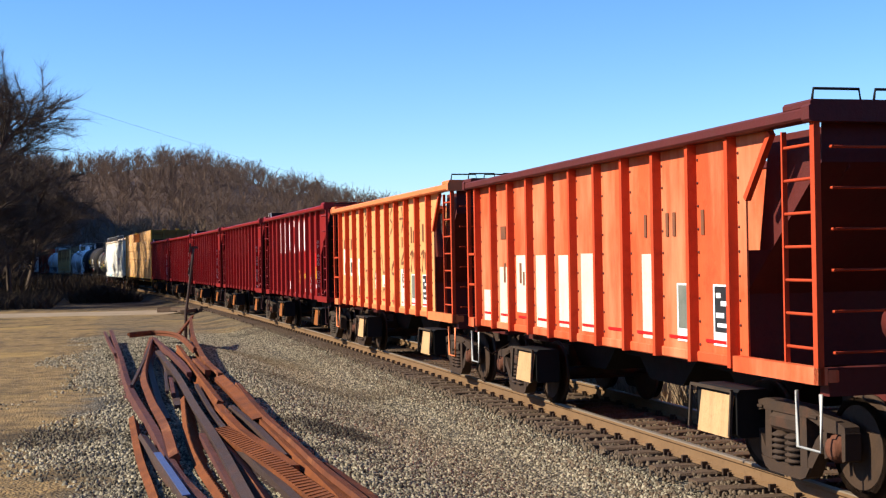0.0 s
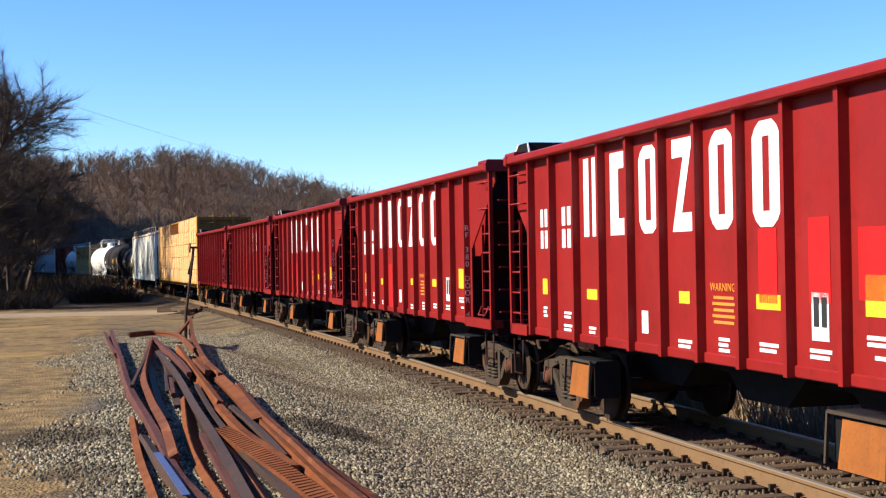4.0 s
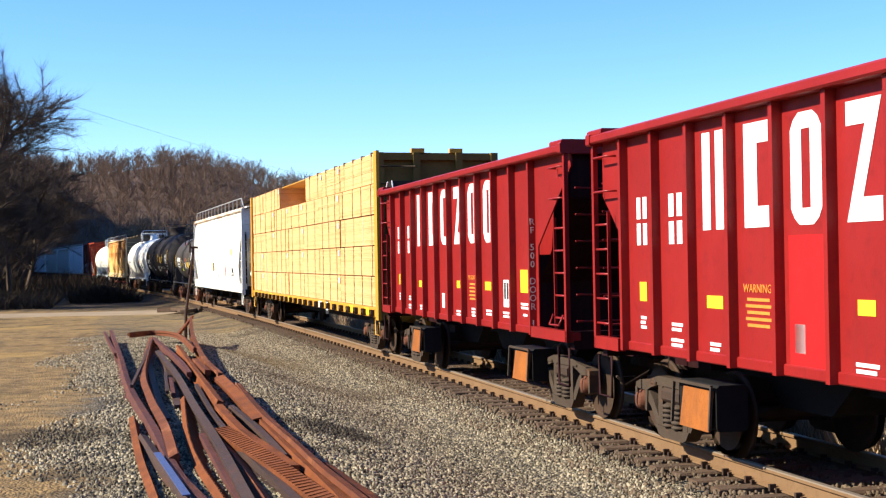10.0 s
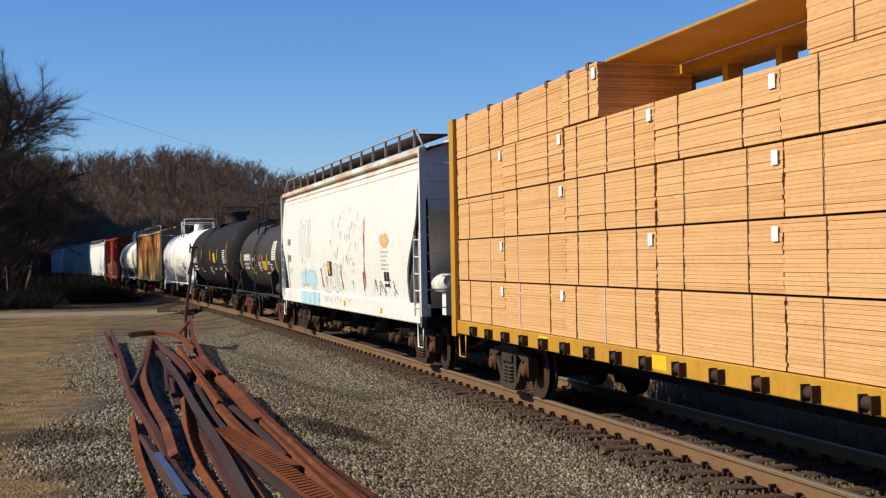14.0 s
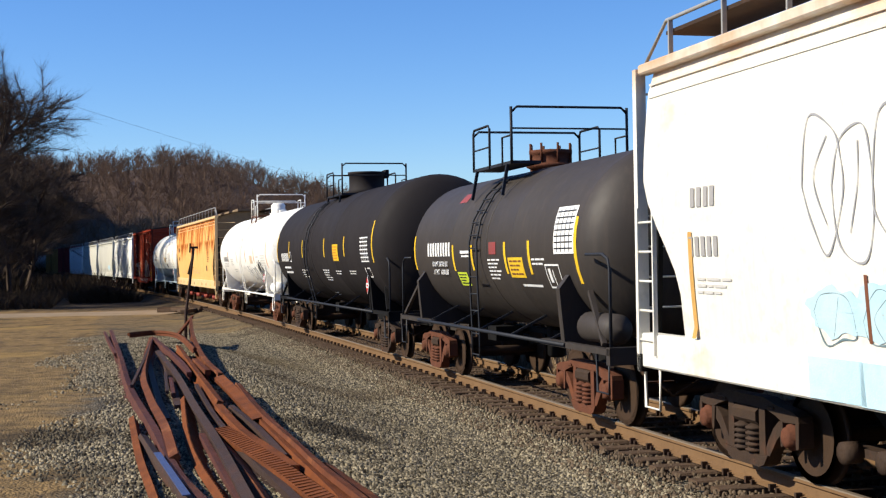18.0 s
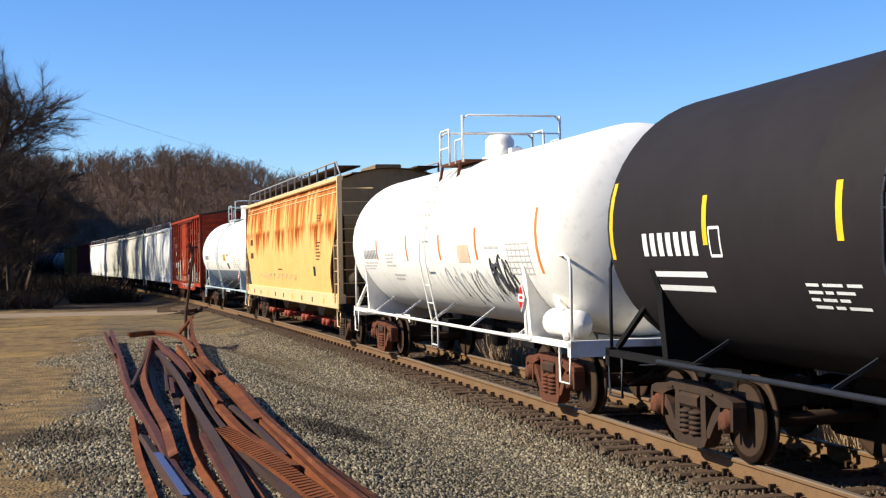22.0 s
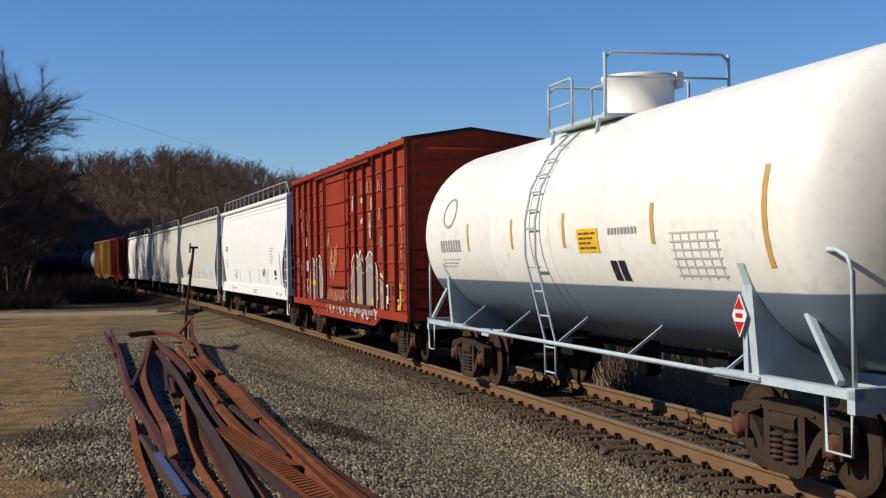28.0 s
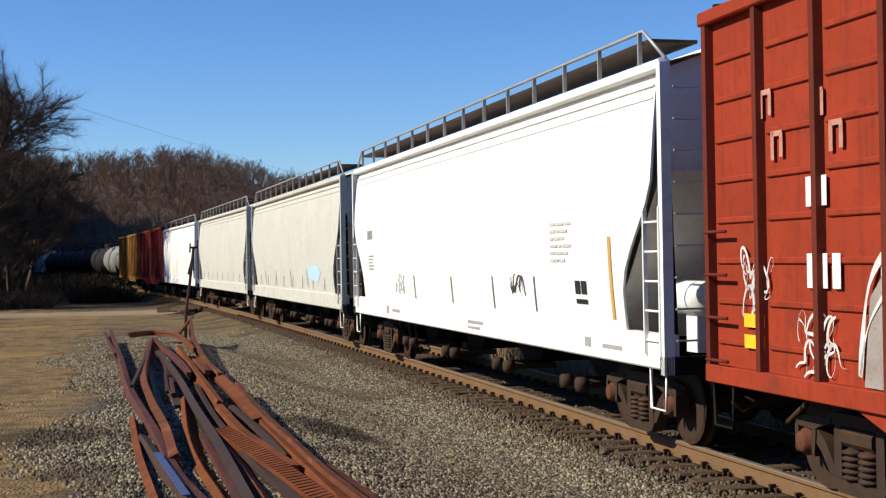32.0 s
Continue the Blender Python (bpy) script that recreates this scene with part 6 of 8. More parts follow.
# ---------------------------------------------------------------- centre-beam flat car with lumber
def centerbeam(s):
    car = start_car("centerbeam_flatcar", "yellow centre-beam flat car with end bulkheads, carrying lumber", "flat car", s)
    H, W = 10.8, 1.42
    g = Geo()
    g.box(-H, H, -0.35, 0.35, 0.7, 1.1)
    g.box(-H, H, -W + 0.1, W - 0.1, 1.04, 1.1)
    part("deck", g, M["yellow_frame"], car)
    for sy in (1, -1):
        g = Geo()
        g.box(-H, H, sy * (W - 0.05), sy * W, 0.9, 1.13, 0.01)
        sill = part("side_sill", g, M["yellow_frame"], car)
        if sy > 0:
            for i in range(23):
                x = -H + 0.5 + 0.9 * i
                me = shared("winch", M["steel_dark"], lambda g: (g.lathe([(-0.07, 0.03), (-0.07, 0.06), (0.07, 0.06), (0.07, 0.03)], (0, 0.02, 0), "x", 10), g.box(-0.10, -0.08, -0.02, 0.085, -0.085, 0.07), g.box(0.08, 0.10, -0.02, 0.085, -0.085, 0.07)))
                part("winch", me, None, sill, at=pose(x, W, 1.0))
    for sx in (1, -1):
        g = Geo()
        g.box(sx * (H - 0.1), sx * H, -W, W, 1.0, 4.62)
        bulk = part("bulkhead", g, M["bulkhead_dark"], car)
        for yy in (-W + 0.08, -0.5, 0.5, W - 0.08):
            g = Geo()
            g.box(sx * H, sx * (H + 0.13), yy - 0.08, yy + 0.08, 0.85, 4.62)
            part("stake", g, M["bulkhead_dark"], bulk)
        for z in (1.3, 2.4, 3.5, 4.5):
            g = Geo()
            g.box(sx * H, sx * (H + 0.1), -W, W, z - 0.05, z + 0.08)
            part("cross_beam", g, M["bulkhead_dark"], bulk)
        g = Geo()
        g.box(sx * (H - 0.14), sx * (H + 0.14), W - 0.04, W + 0.03, 0.85, 4.66)
        part("bulkhead_edge", g, M["yellow_frame"], bulk)
        ladder("end_ladder", car, M["steel_grey"], sx * (H + 0.16), 0.95, 1.0, 4.5, 0.8, 9, "y", 0.016, 0.0)
        stirrup(car, M["yellow_frame"], sx * (H - 0.3), W - 0.05)
        for y0 in (0.3, -0.6):
            g = Geo()
            g.box(sx * (H - 0.05), sx * (H + 0.05), y0, y0 + 0.3, 4.62, 4.72)
            part("lug", g, M["yellow_frame"], bulk)
    g = Geo()
    g.box(-H + 0.1, H - 0.1, -0.06, 0.06, 1.1, 4.2)
    g.box(-H + 0.1, H - 0.1, -0.3, 0.3, 4.5, 4.62)
    for i in range(16):
        x = -H + 0.7 + 1.3 * i
        g.bar((x, 0, 4.1), (x, 0, 4.55), 0.14, 0.2)
    part("centre_beam", g, M["yellow_frame"], car)
    # lumber bundles: five layers in stacks along the car
    r = random.Random(8)
    lower = (10.64, 7.9, 5.1, 2.1, -0.75, -3.44, -6.4, -10.64)
    upper = (10.64, 7.9, 5.1, 3.75, -1.2, -3.9, -6.4, -10.64)
    n = 17
    hl = 0.682
    for layer in range(5):
        edges = upper if layer == 4 else lower
        for x1, x0 in zip(edges, edges[1:]):
            if layer == 4 and x1 == 3.75:
                continue
            z0 = 1.14 + 0.705 * layer
            dy = r.uniform(-0.02, 0.015)
            bundle = thing("lumber_bundle", "strapped bundle of pale yellow sawn pine boards on a flat car", "lumber bundle", "lumber bundles on the flat car")
            bundle.matrix_basis = track_pose(s - travelled(0))
            BUNDLES.append((bundle, s))
            wide = x1 - x0 - 0.03
            me = shared("board %.2f" % wide, M["lumber"], lambda g: g.box(-wide / 2, wide / 2, 0.12, W - 0.03, 0, hl / n - 0.0022))
            me.name = "board"
            for i in range(n):
                part("board", me, None, bundle, at=pose((x0 + x1) / 2 + r.uniform(-0.012, 0.012), dy + r.uniform(-0.005, 0.005) * (2.2 if r.random() < 0.15 else 1.0), z0 + hl * i / n))
            nb = max(2, round((x1 - x0) / 1.15))
            for b in range(nb):
                xb = x0 + (x1 - x0) * (b + 0.5) / nb + r.uniform(-0.1, 0.1)
                dark = r.random() < 0.93
                g = Geo()
                g.box(xb - 0.005, xb + 0.005, W - 0.04, W - 0.016 + dy, z0 - 0.006, z0 + hl + 0.004)
                if layer == 4:
                    g.box(xb - 0.05, xb + 0.05, W - 0.16, W - 0.01 + dy, z0 + hl - 0.06, z0 + hl + 0.03)
                part("strap", g, M["strap"] if dark else M["white_mark"], bundle)
            if x0 > -10 and r.random() < 0.8:
                plates("tag", bundle, M["white_mark"], W - 0.016 + dy, [(x0 + 0.13, z0 + 0.55, 0.12, 0.14)], "white paper tag", 0.008)
    for zr, xr0, xr1 in ((4.66, -1.1, 3.7),):
        g = Geo()
        g.box(xr0, xr1, 0.3, W - 0.1, zr - 0.04, zr, 0.01)
        part("top_flange", g, M["yellow_frame"], car)
    y = W
    plates("yellow_patch", car, M["yellow_mark"], y, [(-H + 1.2, 1.02, 0.5, 0.16), (-H + 3.0, 1.02, 0.5, 0.16), (2, 1.02, 0.4, 0.16), (6, 1.02, 0.4, 0.16)])
    plates("stencil_panel", car, M["black_mark"], y, [(-4.6, 0.95, 0.42, 0.36)], "black framed stencil panel")
    plates("stencil_field", car, M["white_mark"], y + 0.004, [(-4.6, 0.98, 0.3, 0.22), (-3.6, 1.0, 0.5, 0.18)])
    g = Geo()
    g.prism([(-7.5, 0.95), (7.5, 0.95), (6.0, 0.55), (-6.0, 0.55)], -0.3, 0.3, "y")
    part("fish_belly_sill", g, M["black"], car)
    add_couplers(car, H, 0.7)
    for x in (-H + 2.0, H - 2.0):
        add_truck(car, x, M["steel_grey"])
    return car


BUNDLES = []


# ---------------------------------------------------------------- covered hoppers
def covered_hopper(s, label, paint, half=9.0, near=True, variant=0, sill=None, roof=None, vents=True):
    car = start_car("covered_hopper_car", label, "covered hopper", s)
    H, W, Z0, Z1 = half, 1.52, 0.95, 4.28
    sill = sill or paint

    def bulge(z):
        t = (z - Z0) / (Z1 - Z0)
        return W - 0.10 + 0.12 * math.sin(math.pi * min(1, max(0, t))) - 0.05 * (t > 0.97)
    n = 12 if near else 5
    for sy in (1, -1):
        g = Geo()
        rows = []
        for i in range(n + 1):
            z = 1.3 + (Z1 - 1.3) * i / n
            # the ends of the side sheet draw in over the slope
            t = (z - 1.3) / (Z1 - 1.3)
            cut = 0.9 * (1 - smooth_step(0.15, 0.62, t)) + 0.28
            rows.append([(x, sy * bulge(z), z) for x in np.linspace(-H + cut, H - cut, 13).tolist()])
        g.grid(rows)
        back = [[(x, yy - sy * 0.03, z) for x, yy, z in row] for row in rows]
        g.grid(back)
        for i in range(n):
            for e in (0, -1):
                g.add([rows[i][e], rows[i + 1][e], back[i + 1][e], back[i][e]], [(0, 1, 2, 3)])
        part("side_sheet", g, paint, car)
        g = Geo()
        g.box(-H + 0.05, H - 0.05, sy * (W - 0.2), sy * (W - 0.02), Z0, 1.34, 0.02)
        part("side_sill", g, sill, car)
        g = Geo()
        g.box(-H + 0.1, H - 0.1, sy * (W - 0.17), sy * (W - 0.03), Z1 - 0.02, Z1 + 0.1, 0.02)
        part("eave", g, sill, car)
        if near and sy > 0:
            for z in (3.98, 4.12):
                g = Geo()
                g.box(-H + 0.32, H - 0.32, bulge(z) - 0.002, bulge(z) + 0.014, z - 0.012, z + 0.012)
                part("seam", g, sill, car)
        if near:
            for k in range(8):
                x = -H + 2.4 + (2 * H - 4.8) * k / 7
                me = shared("inner_brace", M["steel_grey"], lambda g: g.box(-0.015, 0.015, 0, 0.006, 0, 0.42))
                if variant in (1, 3) and sy > 0:
                    part("reflector_strip", me, None, car, at=pose(x, bulge(1.6) + 0.02, 1.4, 2, 0, 0))
        for sx in (1, -1):
            g = Geo()
            g.box(sx * (H - 0.1), sx * H, sy * (W - 0.12), sy * W, 0.9, Z1 + 0.05)
            part("corner_post", g, sill, car)
            if near:
                ladder("side_ladder", car, sill, sx * (H - 0.3), sy * (W - 0.01), 1.1, 2.75, 0.42, 5)
                stirrup(car, sill, sx * (H - 0.3), sy * (W - 0.06))
    g = Geo()
    rows = []
    for x in (-H + 0.15, H - 0.15):
        rows.append([(x, W - 0.1 - k * (2 * W - 0.2) / 8, Z1 + 0.06 + 0.26 * math.sin(math.pi * k / 8)) for k in range(9)])
    g.grid(rows)
    part("roof", g, roof or paint, car)
    for sx in (1, -1):
        g = Geo()
        pts = [(W - 0.14, Z1), (W - 0.14, 3.15), (-W + 0.14, 3.15), (-W + 0.14, Z1)]
        pts += [(-W + 0.14 + k * (2 * W - 0.28) / 6, Z1 + 0.04 + 0.26 * math.sin(math.pi * k / 6)) for k in range(1, 6)]
        g.prism(pts, sx * (H - 0.34), sx * (H - 0.29), "x")
        g.add([(sx * (H - 0.3), W - 0.14, 3.16), (sx * (H - 0.3), -W + 0.14, 3.16), (sx * (H - 1.9), -W + 0.14, 1.2), (sx * (H - 1.9), W - 0.14, 1.2)], [(0, 1, 2, 3)])
        part("end_sheet", g, roof or paint, car)
        g = Geo()
        g.box(sx * (H - 1.8), sx * H, -0.4, 0.4, 0.75, 1.1)
        g.box(sx * (H - 0.12), sx * H, -W, W, 0.9, 1.1)
        g.bar((sx * (H - 0.15), W - 0.2, 1.1), (sx * (H - 0.3), W - 0.2, 3.4), 0.06, 0.06)
        part("end_platform", g, M["black"], car)
        if near:
            ladder("end_ladder", car, sill, sx * (H - 0.02), 0.98, 1.1, Z1 - 0.05, 0.78, 9, "y", 0.013, 0.0)
            g = Geo()
            g.lathe([(-0.4, 0.0), (-0.4, 0.2), (0.4, 0.2), (0.4, 0.0)], (sx * (H - 0.62), 0.85, 1.72), "x", 14)
            g.box(sx * (H - 0.75), sx * (H - 0.45), 0.2, 0.9, 1.1, 1.55)
            part("brake_gear", g, M["steel_grey"] if variant else sill, car)
    # running boards and rails on the roof
    for sy in (1, -1):
        g = Geo()
        zt = Z1 + 0.5
        g.rod([(-H + 0.1, sy * (W - 0.12), Z1 + 0.1), (-H + 0.7, sy * (W - 0.12), zt), (H - 0.7, sy * (W - 0.12), zt), (H - 0.1, sy * (W - 0.12), Z1 + 0.1)], 0.022, 6)
        k = 14 if near else 6
        for i in range(k):
            x = -H + 0.8 + (2 * H - 1.6) * i / (k - 1)
            g.bar((x, sy * (W - 0.12), Z1 + 0.08), (x, sy * (W - 0.12), zt), 0.05, 0.03, (1, 0, 0))
        part("roof_rail", g, M["galvanized"], car)
        g = Geo()
        g.box(-H + 0.6, H - 0.6, sy * (W - 0.75), sy * (W - 0.16), Z1 + 0.36, Z1 + 0.4)
        part("running_board", g, M["steel_dark"], car)
    if near:
        for x in np.linspace(-H + 1.6, H - 1.6, 6).tolist():
            g = Geo()
            g.box(x - 0.9, x + 0.9, -0.35, 0.35, Z1 + 0.3, Z1 + 0.44, 0.03)
            part("roof_hatch", g, roof or paint, car)
    # hopper outlets
    for i, x in enumerate(np.linspace(-H + 4.0, H - 4.0, 4 if near else 3).tolist()):
        g = Geo()
        g.prism([(x - 1.5, 1.3), (x + 1.5, 1.3), (x + 0.35, 0.52), (x - 0.35, 0.52)], -0.6, 0.6, "y")
        part("hopper_bay", g, M["brkx_end"] if variant == 2 else M["black"], car)
        if near:
            g = Geo()
            g.box(x - 0.4, x + 0.4, 0.3, 1.0, 0.42, 0.5)
            g.lathe([(0, 0.05), (0, 0.1), (0.16, 0.1), (0.16, 0.03)], (x + 0.3, 1.0, 0.46), "y", 10)
            g.lathe([(0, 0.05), (0, 0.1), (0.16, 0.1), (0.16, 0.03)], (x - 0.3, 1.0, 0.46), "y", 10)
            part("outlet_gate", g, M["red_gear"] if variant == 2 else M["steel_dark"], car)
    g = Geo()
    g.box(-H, H, -0.2, 0.2, 0.75, 1.1)
    part("centre_sill", g, M["black"], car)
    add_couplers(car, H)
    for x in (-H + 1.75, H - 1.75):
        add_truck(car, x, M["steel_dark"], near)
    return car, bulge


M["red_gear"] = surface("red painted gear", (0.35, 0.05, 0.03), (0.2, 0.05, 0.03), 0.6, 0, 4.0)


def smooth_step(a, b, x):
    t = min(1.0, max(0.0, (x - a) / (b - a)))
    return t * t * (3 - 2 * t)


# ---------------------------------------------------------------- tank cars
def tank_patch(g, R, zc, x0, x1, z0, z1, lift=0.004, n=5):
    """A flat mark that follows the shell."""
    rows = []
    for i in range(n + 1):
        z = z0 + (z1 - z0) * i / n
        y = math.sqrt(max(0.01, (R + lift) ** 2 - (z - zc) ** 2))
        rows.append([(x0, y, z), (x1, y, z)])
    return g.grid(rows)


def tank_car(s, label, paint, half, R, zc, near=True, trim=None, dome="manway", cage=None, stripe="yellow", xladder=0.0, strips=(), xcage=0.0, reservoir=False, placard=False, head_gap=0.12):
    car = start_car("tank_car", label, "tank car", s)
    H = half                         # half length of the underframe
    L = half - head_gap                  # half length of the shell with its heads
    trim = trim or M["black"]
    cage = cage or trim
    prof = [(-L, 0.0)]
    for k in range(1, 7):
        a = radians(15 * k)
        prof.append((-L + 0.72 * (1 - math.cos(a)), R * math.sin(a)))
    prof += [(-L + 0.76, R), (-L * 0.33, R), (-L * 0.33 + 0.02, R + 0.006), (-L * 0.33 + 0.05, R), (L * 0.33, R), (L * 0.33 + 0.02, R + 0.006), (L * 0.33 + 0.05, R), (L - 0.76, R)]
    for k in range(6, 0, -1):
        a = radians(15 * k)
        prof.append((L - 0.72 * (1 - math.cos(a)), R * math.sin(a)))
    prof.append((L, 0.0))
    g = Geo()
    g.lathe(prof, (0, 0, zc), "x", 48 if near else 24)
    shell = part("tank_shell", g, paint, car)
    zb = 1.02
    # end frames, saddles
    for sx in (1, -1):
        g = Geo()
        g.box(sx * (H - 1.6), sx * H, -0.35, 0.35, 0.72, 1.06)
        g.box(sx * (H - 0.12), sx * H, -1.38, 1.38, 0.86, 1.08)
        g.box(sx * (H - 2.6), sx * H, 1.28, 1.38, 0.98, 1.06)
        g.box(sx * (H - 2.6), sx * H, -1.38, -1.28, 0.98, 1.06)
        part("end_frame", g, trim, car)
        x = sx * (H - 1.75)
        for sy in (1, -1):
            g = Geo()
            pts = [(sy * 1.35, 1.0), (sy * 0.3, 0.9)] + [(sy * (R + 0.01) * math.sin(radians(q)), zc - (R + 0.01) * math.cos(radians(q))) for q in (15, 35, 55, 72)] + [(sy * 1.42, zc - R * 0.45)]
            g.prism(pts, x - 0.07, x + 0.07, "x")
            part("saddle", g, trim, car)
        # corner handrail
        for sy in (1, -1):
            g = Geo()
            g.rod([(sx * (H - 0.08), sy * 1.33, 1.05), (sx * (H - 0.08), sy * 1.33, 2.05), (sx * (H - 0.16), sy * 1.33, 2.18), (sx * (H - 0.32), sy * 1.33, 2.24), (sx * (H - 0.9), sy * 1.33, 2.24)], 0.022, 6)
            part("corner_handrail", g, cage, car)
        if near:
            stirrup(car, cage, sx * (H - 0.28), 1.36)
            g = Geo()
            g.bar((sx * (H - 0.3), 1.33, 1.1), (sx * (H - 1.1), 1.2, 1.75), 0.06, 0.06)
            part("head_brace", g, trim, car)
    # side rail of the underframe with struts up to the shell
    for sy in (1, -1):
        g = Geo()
        g.rod([(-H + 1.6, sy * 1.38, zb), (H - 1.6, sy * 1.38, zb)], 0.03, 8)
        n = 5
        for i in range(n):
            x = -H + 2.4 + (2 * H - 4.8) * i / (n - 1)
            zt = zc - R * 0.80
            g.bar((x, sy * 1.36, zb), (x - 0.1, sy * R * 0.60, zt), 0.036, 0.03, (1, 0, 0))
        part("side_rail", g, cage, car)
    # top platform, dome and cage
    top = zc + R
    g = Geo()
    if dome == "manway":
        g.lathe([(0, 0.30), (0.06, 0.42), (0.10, 0.42), (0.12, 0.34), (0.26, 0.34), (0.28, 0.37), (0.34, 0.37), (0.36, 0.0)], (0, 0, top - 0.03), "z", 18)
        for k in range(8):
            a = k * math.pi / 4
            g.rod([(0.36 * math.cos(a), 0.36 * math.sin(a), top + 0.1), (0.36 * math.cos(a), 0.36 * math.sin(a), top + 0.42)], 0.022, 5)
        g.box(0.5, 0.75, -0.12, 0.12, top - 0.02, top + 0.3, 0.03)
    elif dome == "drum":
        g.lathe([(-0.05, 0.52), (0.08, 0.52), (0.10, 0.5), (0.5, 0.5), (0.52, 0.53), (0.58, 0.53), (0.6, 0.0)], (0, 0, top - 0.02), "z", 22)
        g.box(-0.2, 0.25, -0.6, -0.5, top + 0.4, top + 0.62)
    else:
        g.lathe([(-0.05, 0.34), (0.02, 0.34), (0.04, 0.28), (0.34, 0.28), (0.44, 0.2), (0.47, 0.0)], (0.1, 0, top), "z", 18)
        g.lathe([(0, 0.12), (0.2, 0.12), (0.24, 0.0)], (-0.35, 0.1, top - 0.02), "z", 12)
        g.lathe([(0, 0.1), (0.16, 0.1), (0.2, 0.0)], (-0.65, -0.1, top - 0.02), "z", 12)
        g.box(-0.95, -0.75, -0.1, 0.1, top - 0.05, top + 0.12)
    part("top_fitting", g, M["steel_rust"] if dome == "manway" else paint, car, at=pose(xcage - 0.15, 0, 0))
    pw, pl = {"manway": (1.0, 1.1), "drum": (0.9, 1.14), "bonnet": (0.95, 0.8)}[dome]
    zp = top + (0.02 if dome == "manway" else -0.12)
    top_at = pose(xcage, 0, 0)
    plat = cage if dome != "bonnet" else M["steel_rust"]
    for y0 in (pw - 0.5, -pw):
        g = Geo()
        g.box(-pl, pl, y0, y0 + 0.5, zp, zp + 0.05)
        part("platform", g, plat, car, at=top_at)
    for sx in (1, -1):
        g = Geo()
        g.bar((sx * pl * 0.8, pw, zp), (sx * pl * 0.8, pw * 0.9 + 0.2, zp - 0.5), 0.05, 0.05)
        part("platform_bracket", g, plat, car, at=top_at)
    hr = 0.92 if dome == "manway" else 0.86
    for sy in (1, -1):
        y = sy * pw
        g = Geo()
        g.rod([(pl, y, zp), (pl, y, zp + hr * 0.74), (pl - 0.06, y, zp + hr * 0.8), (0.2, y, zp + hr * 0.8), (0.12, y, zp + hr * 0.74), (0.12, y, zp)], 0.022, 6)
        g.rod([(pl, y, zp + hr * 0.4), (0.12, y, zp + hr * 0.4)], 0.016, 5)
        part("safety_rail", g, cage, car, at=top_at)
        g = Geo()
        g.rod([(-pl, y, zp), (-pl, y, zp + hr)], 0.024, 6)
        g.rod([(-pl, y, zp + hr * 0.5), (-pl + 0.5, y, zp + hr * 0.5), (-pl + 0.5, y, zp)], 0.018, 6)
        part("safety_rail", g, cage, car, at=top_at)
    for x_, h_ in ((pl, 0.78), (-pl, 1.0)):
        g = Geo()
        g.rod([(x_, -pw, zp + hr * (h_ - 0.1)), (x_, -pw + 0.1, zp + hr * h_), (x_, pw - 0.1, zp + hr * h_), (x_, pw, zp + hr * (h_ - 0.1))], 0.022, 6)
        if h_ > 0.9:
            g.rod([(x_, -pw, zp + hr * 0.62), (x_, pw, zp + hr * 0.62)], 0.016, 6)
        part("cross_rail", g, cage, car, at=top_at)
    # ladder over the side
    x = xladder
    for dx in (-0.22, 0.22):
        g = Geo()
        pts = [(x + dx, 1.36, 0.55), (x + dx, 1.36, 1.05), (x + dx, R + 0.06, zc - 0.4), (x + dx, R + 0.06, zc + 0.1)]
        for q in (20, 40, 55):
            pts.append((x + dx, (R + 0.06) * math.cos(radians(q)), zc + (R + 0.06) * math.sin(radians(q))))
        g.rod(pts, 0.018, 6)
        stile = part("ladder_stile", g, cage, car)
    for i in range(12):
        if i < 2:
            p = (1.36, 0.6 + 0.35 * i)
        elif i < 5:
            p = (1.36 + (R - 1.3) * (i - 1) / 4, 1.05 + (zc - 1.25) * (i - 1) / 4)
        else:
            q = radians((i - 5) * 9)
            p = ((R + 0.06) * math.cos(q), zc + (R + 0.06) * math.sin(q))
        g = Geo()
        g.rod([(x - 0.22, p[0], p[1]), (x + 0.22, p[0], p[1])], 0.014, 5)
        part("rung", g, cage, stile)
    # ring band at the ladder
    g = Geo()
    g.lathe([(-0.25, R + 0.002), (-0.24, R + 0.01), (-0.2, R + 0.01), (-0.19, R + 0.002)], (x - 0.35, 0, zc), "x", 48)
    part("band", g, paint, car)
    # under the middle: outlet and brake gear
    g = Geo()
    g.lathe([(0.52, 0.1), (0.56, 0.16), (1.0, 0.16), (1.1, 0.2)], (0, 0, 0), "z", 12)
    g.box(-2.2, 2.2, -0.1, 0.1, 0.9, 0.98)
    g.box(1.2, 1.7, 0.2, 0.7, 0.75, 1.0)
    g.box(-3.2, -2.6, -0.3, 0.4, 0.68, 0.98)
    part("outlet_valve", g, M["black"], car)
    if near:
        mk = {"yellow": M["yellow_mark"], "orange": M["orange_mark"], "ochre": M["ochre_mark"]}[stripe]
        for xx, zz, hh in strips:
            g = Geo()
            tank_patch(g, R, zc, xx - 0.05, xx + 0.05, zz - hh / 2, zz + hh / 2)
            part("reflector_strip", g, mk, shell, "vertical reflective strip")
    if reservoir:
        g = Geo()
        g.lathe([(-0.62, 0.0), (-0.58, 0.14), (-0.5, 0.2), (0.45, 0.2), (0.53, 0.14), (0.57, 0.0)], (-H + 0.85, 1.12, 1.28), "x", 16)
        part("air_reservoir", g, trim, car, "air reservoir on the end platform")
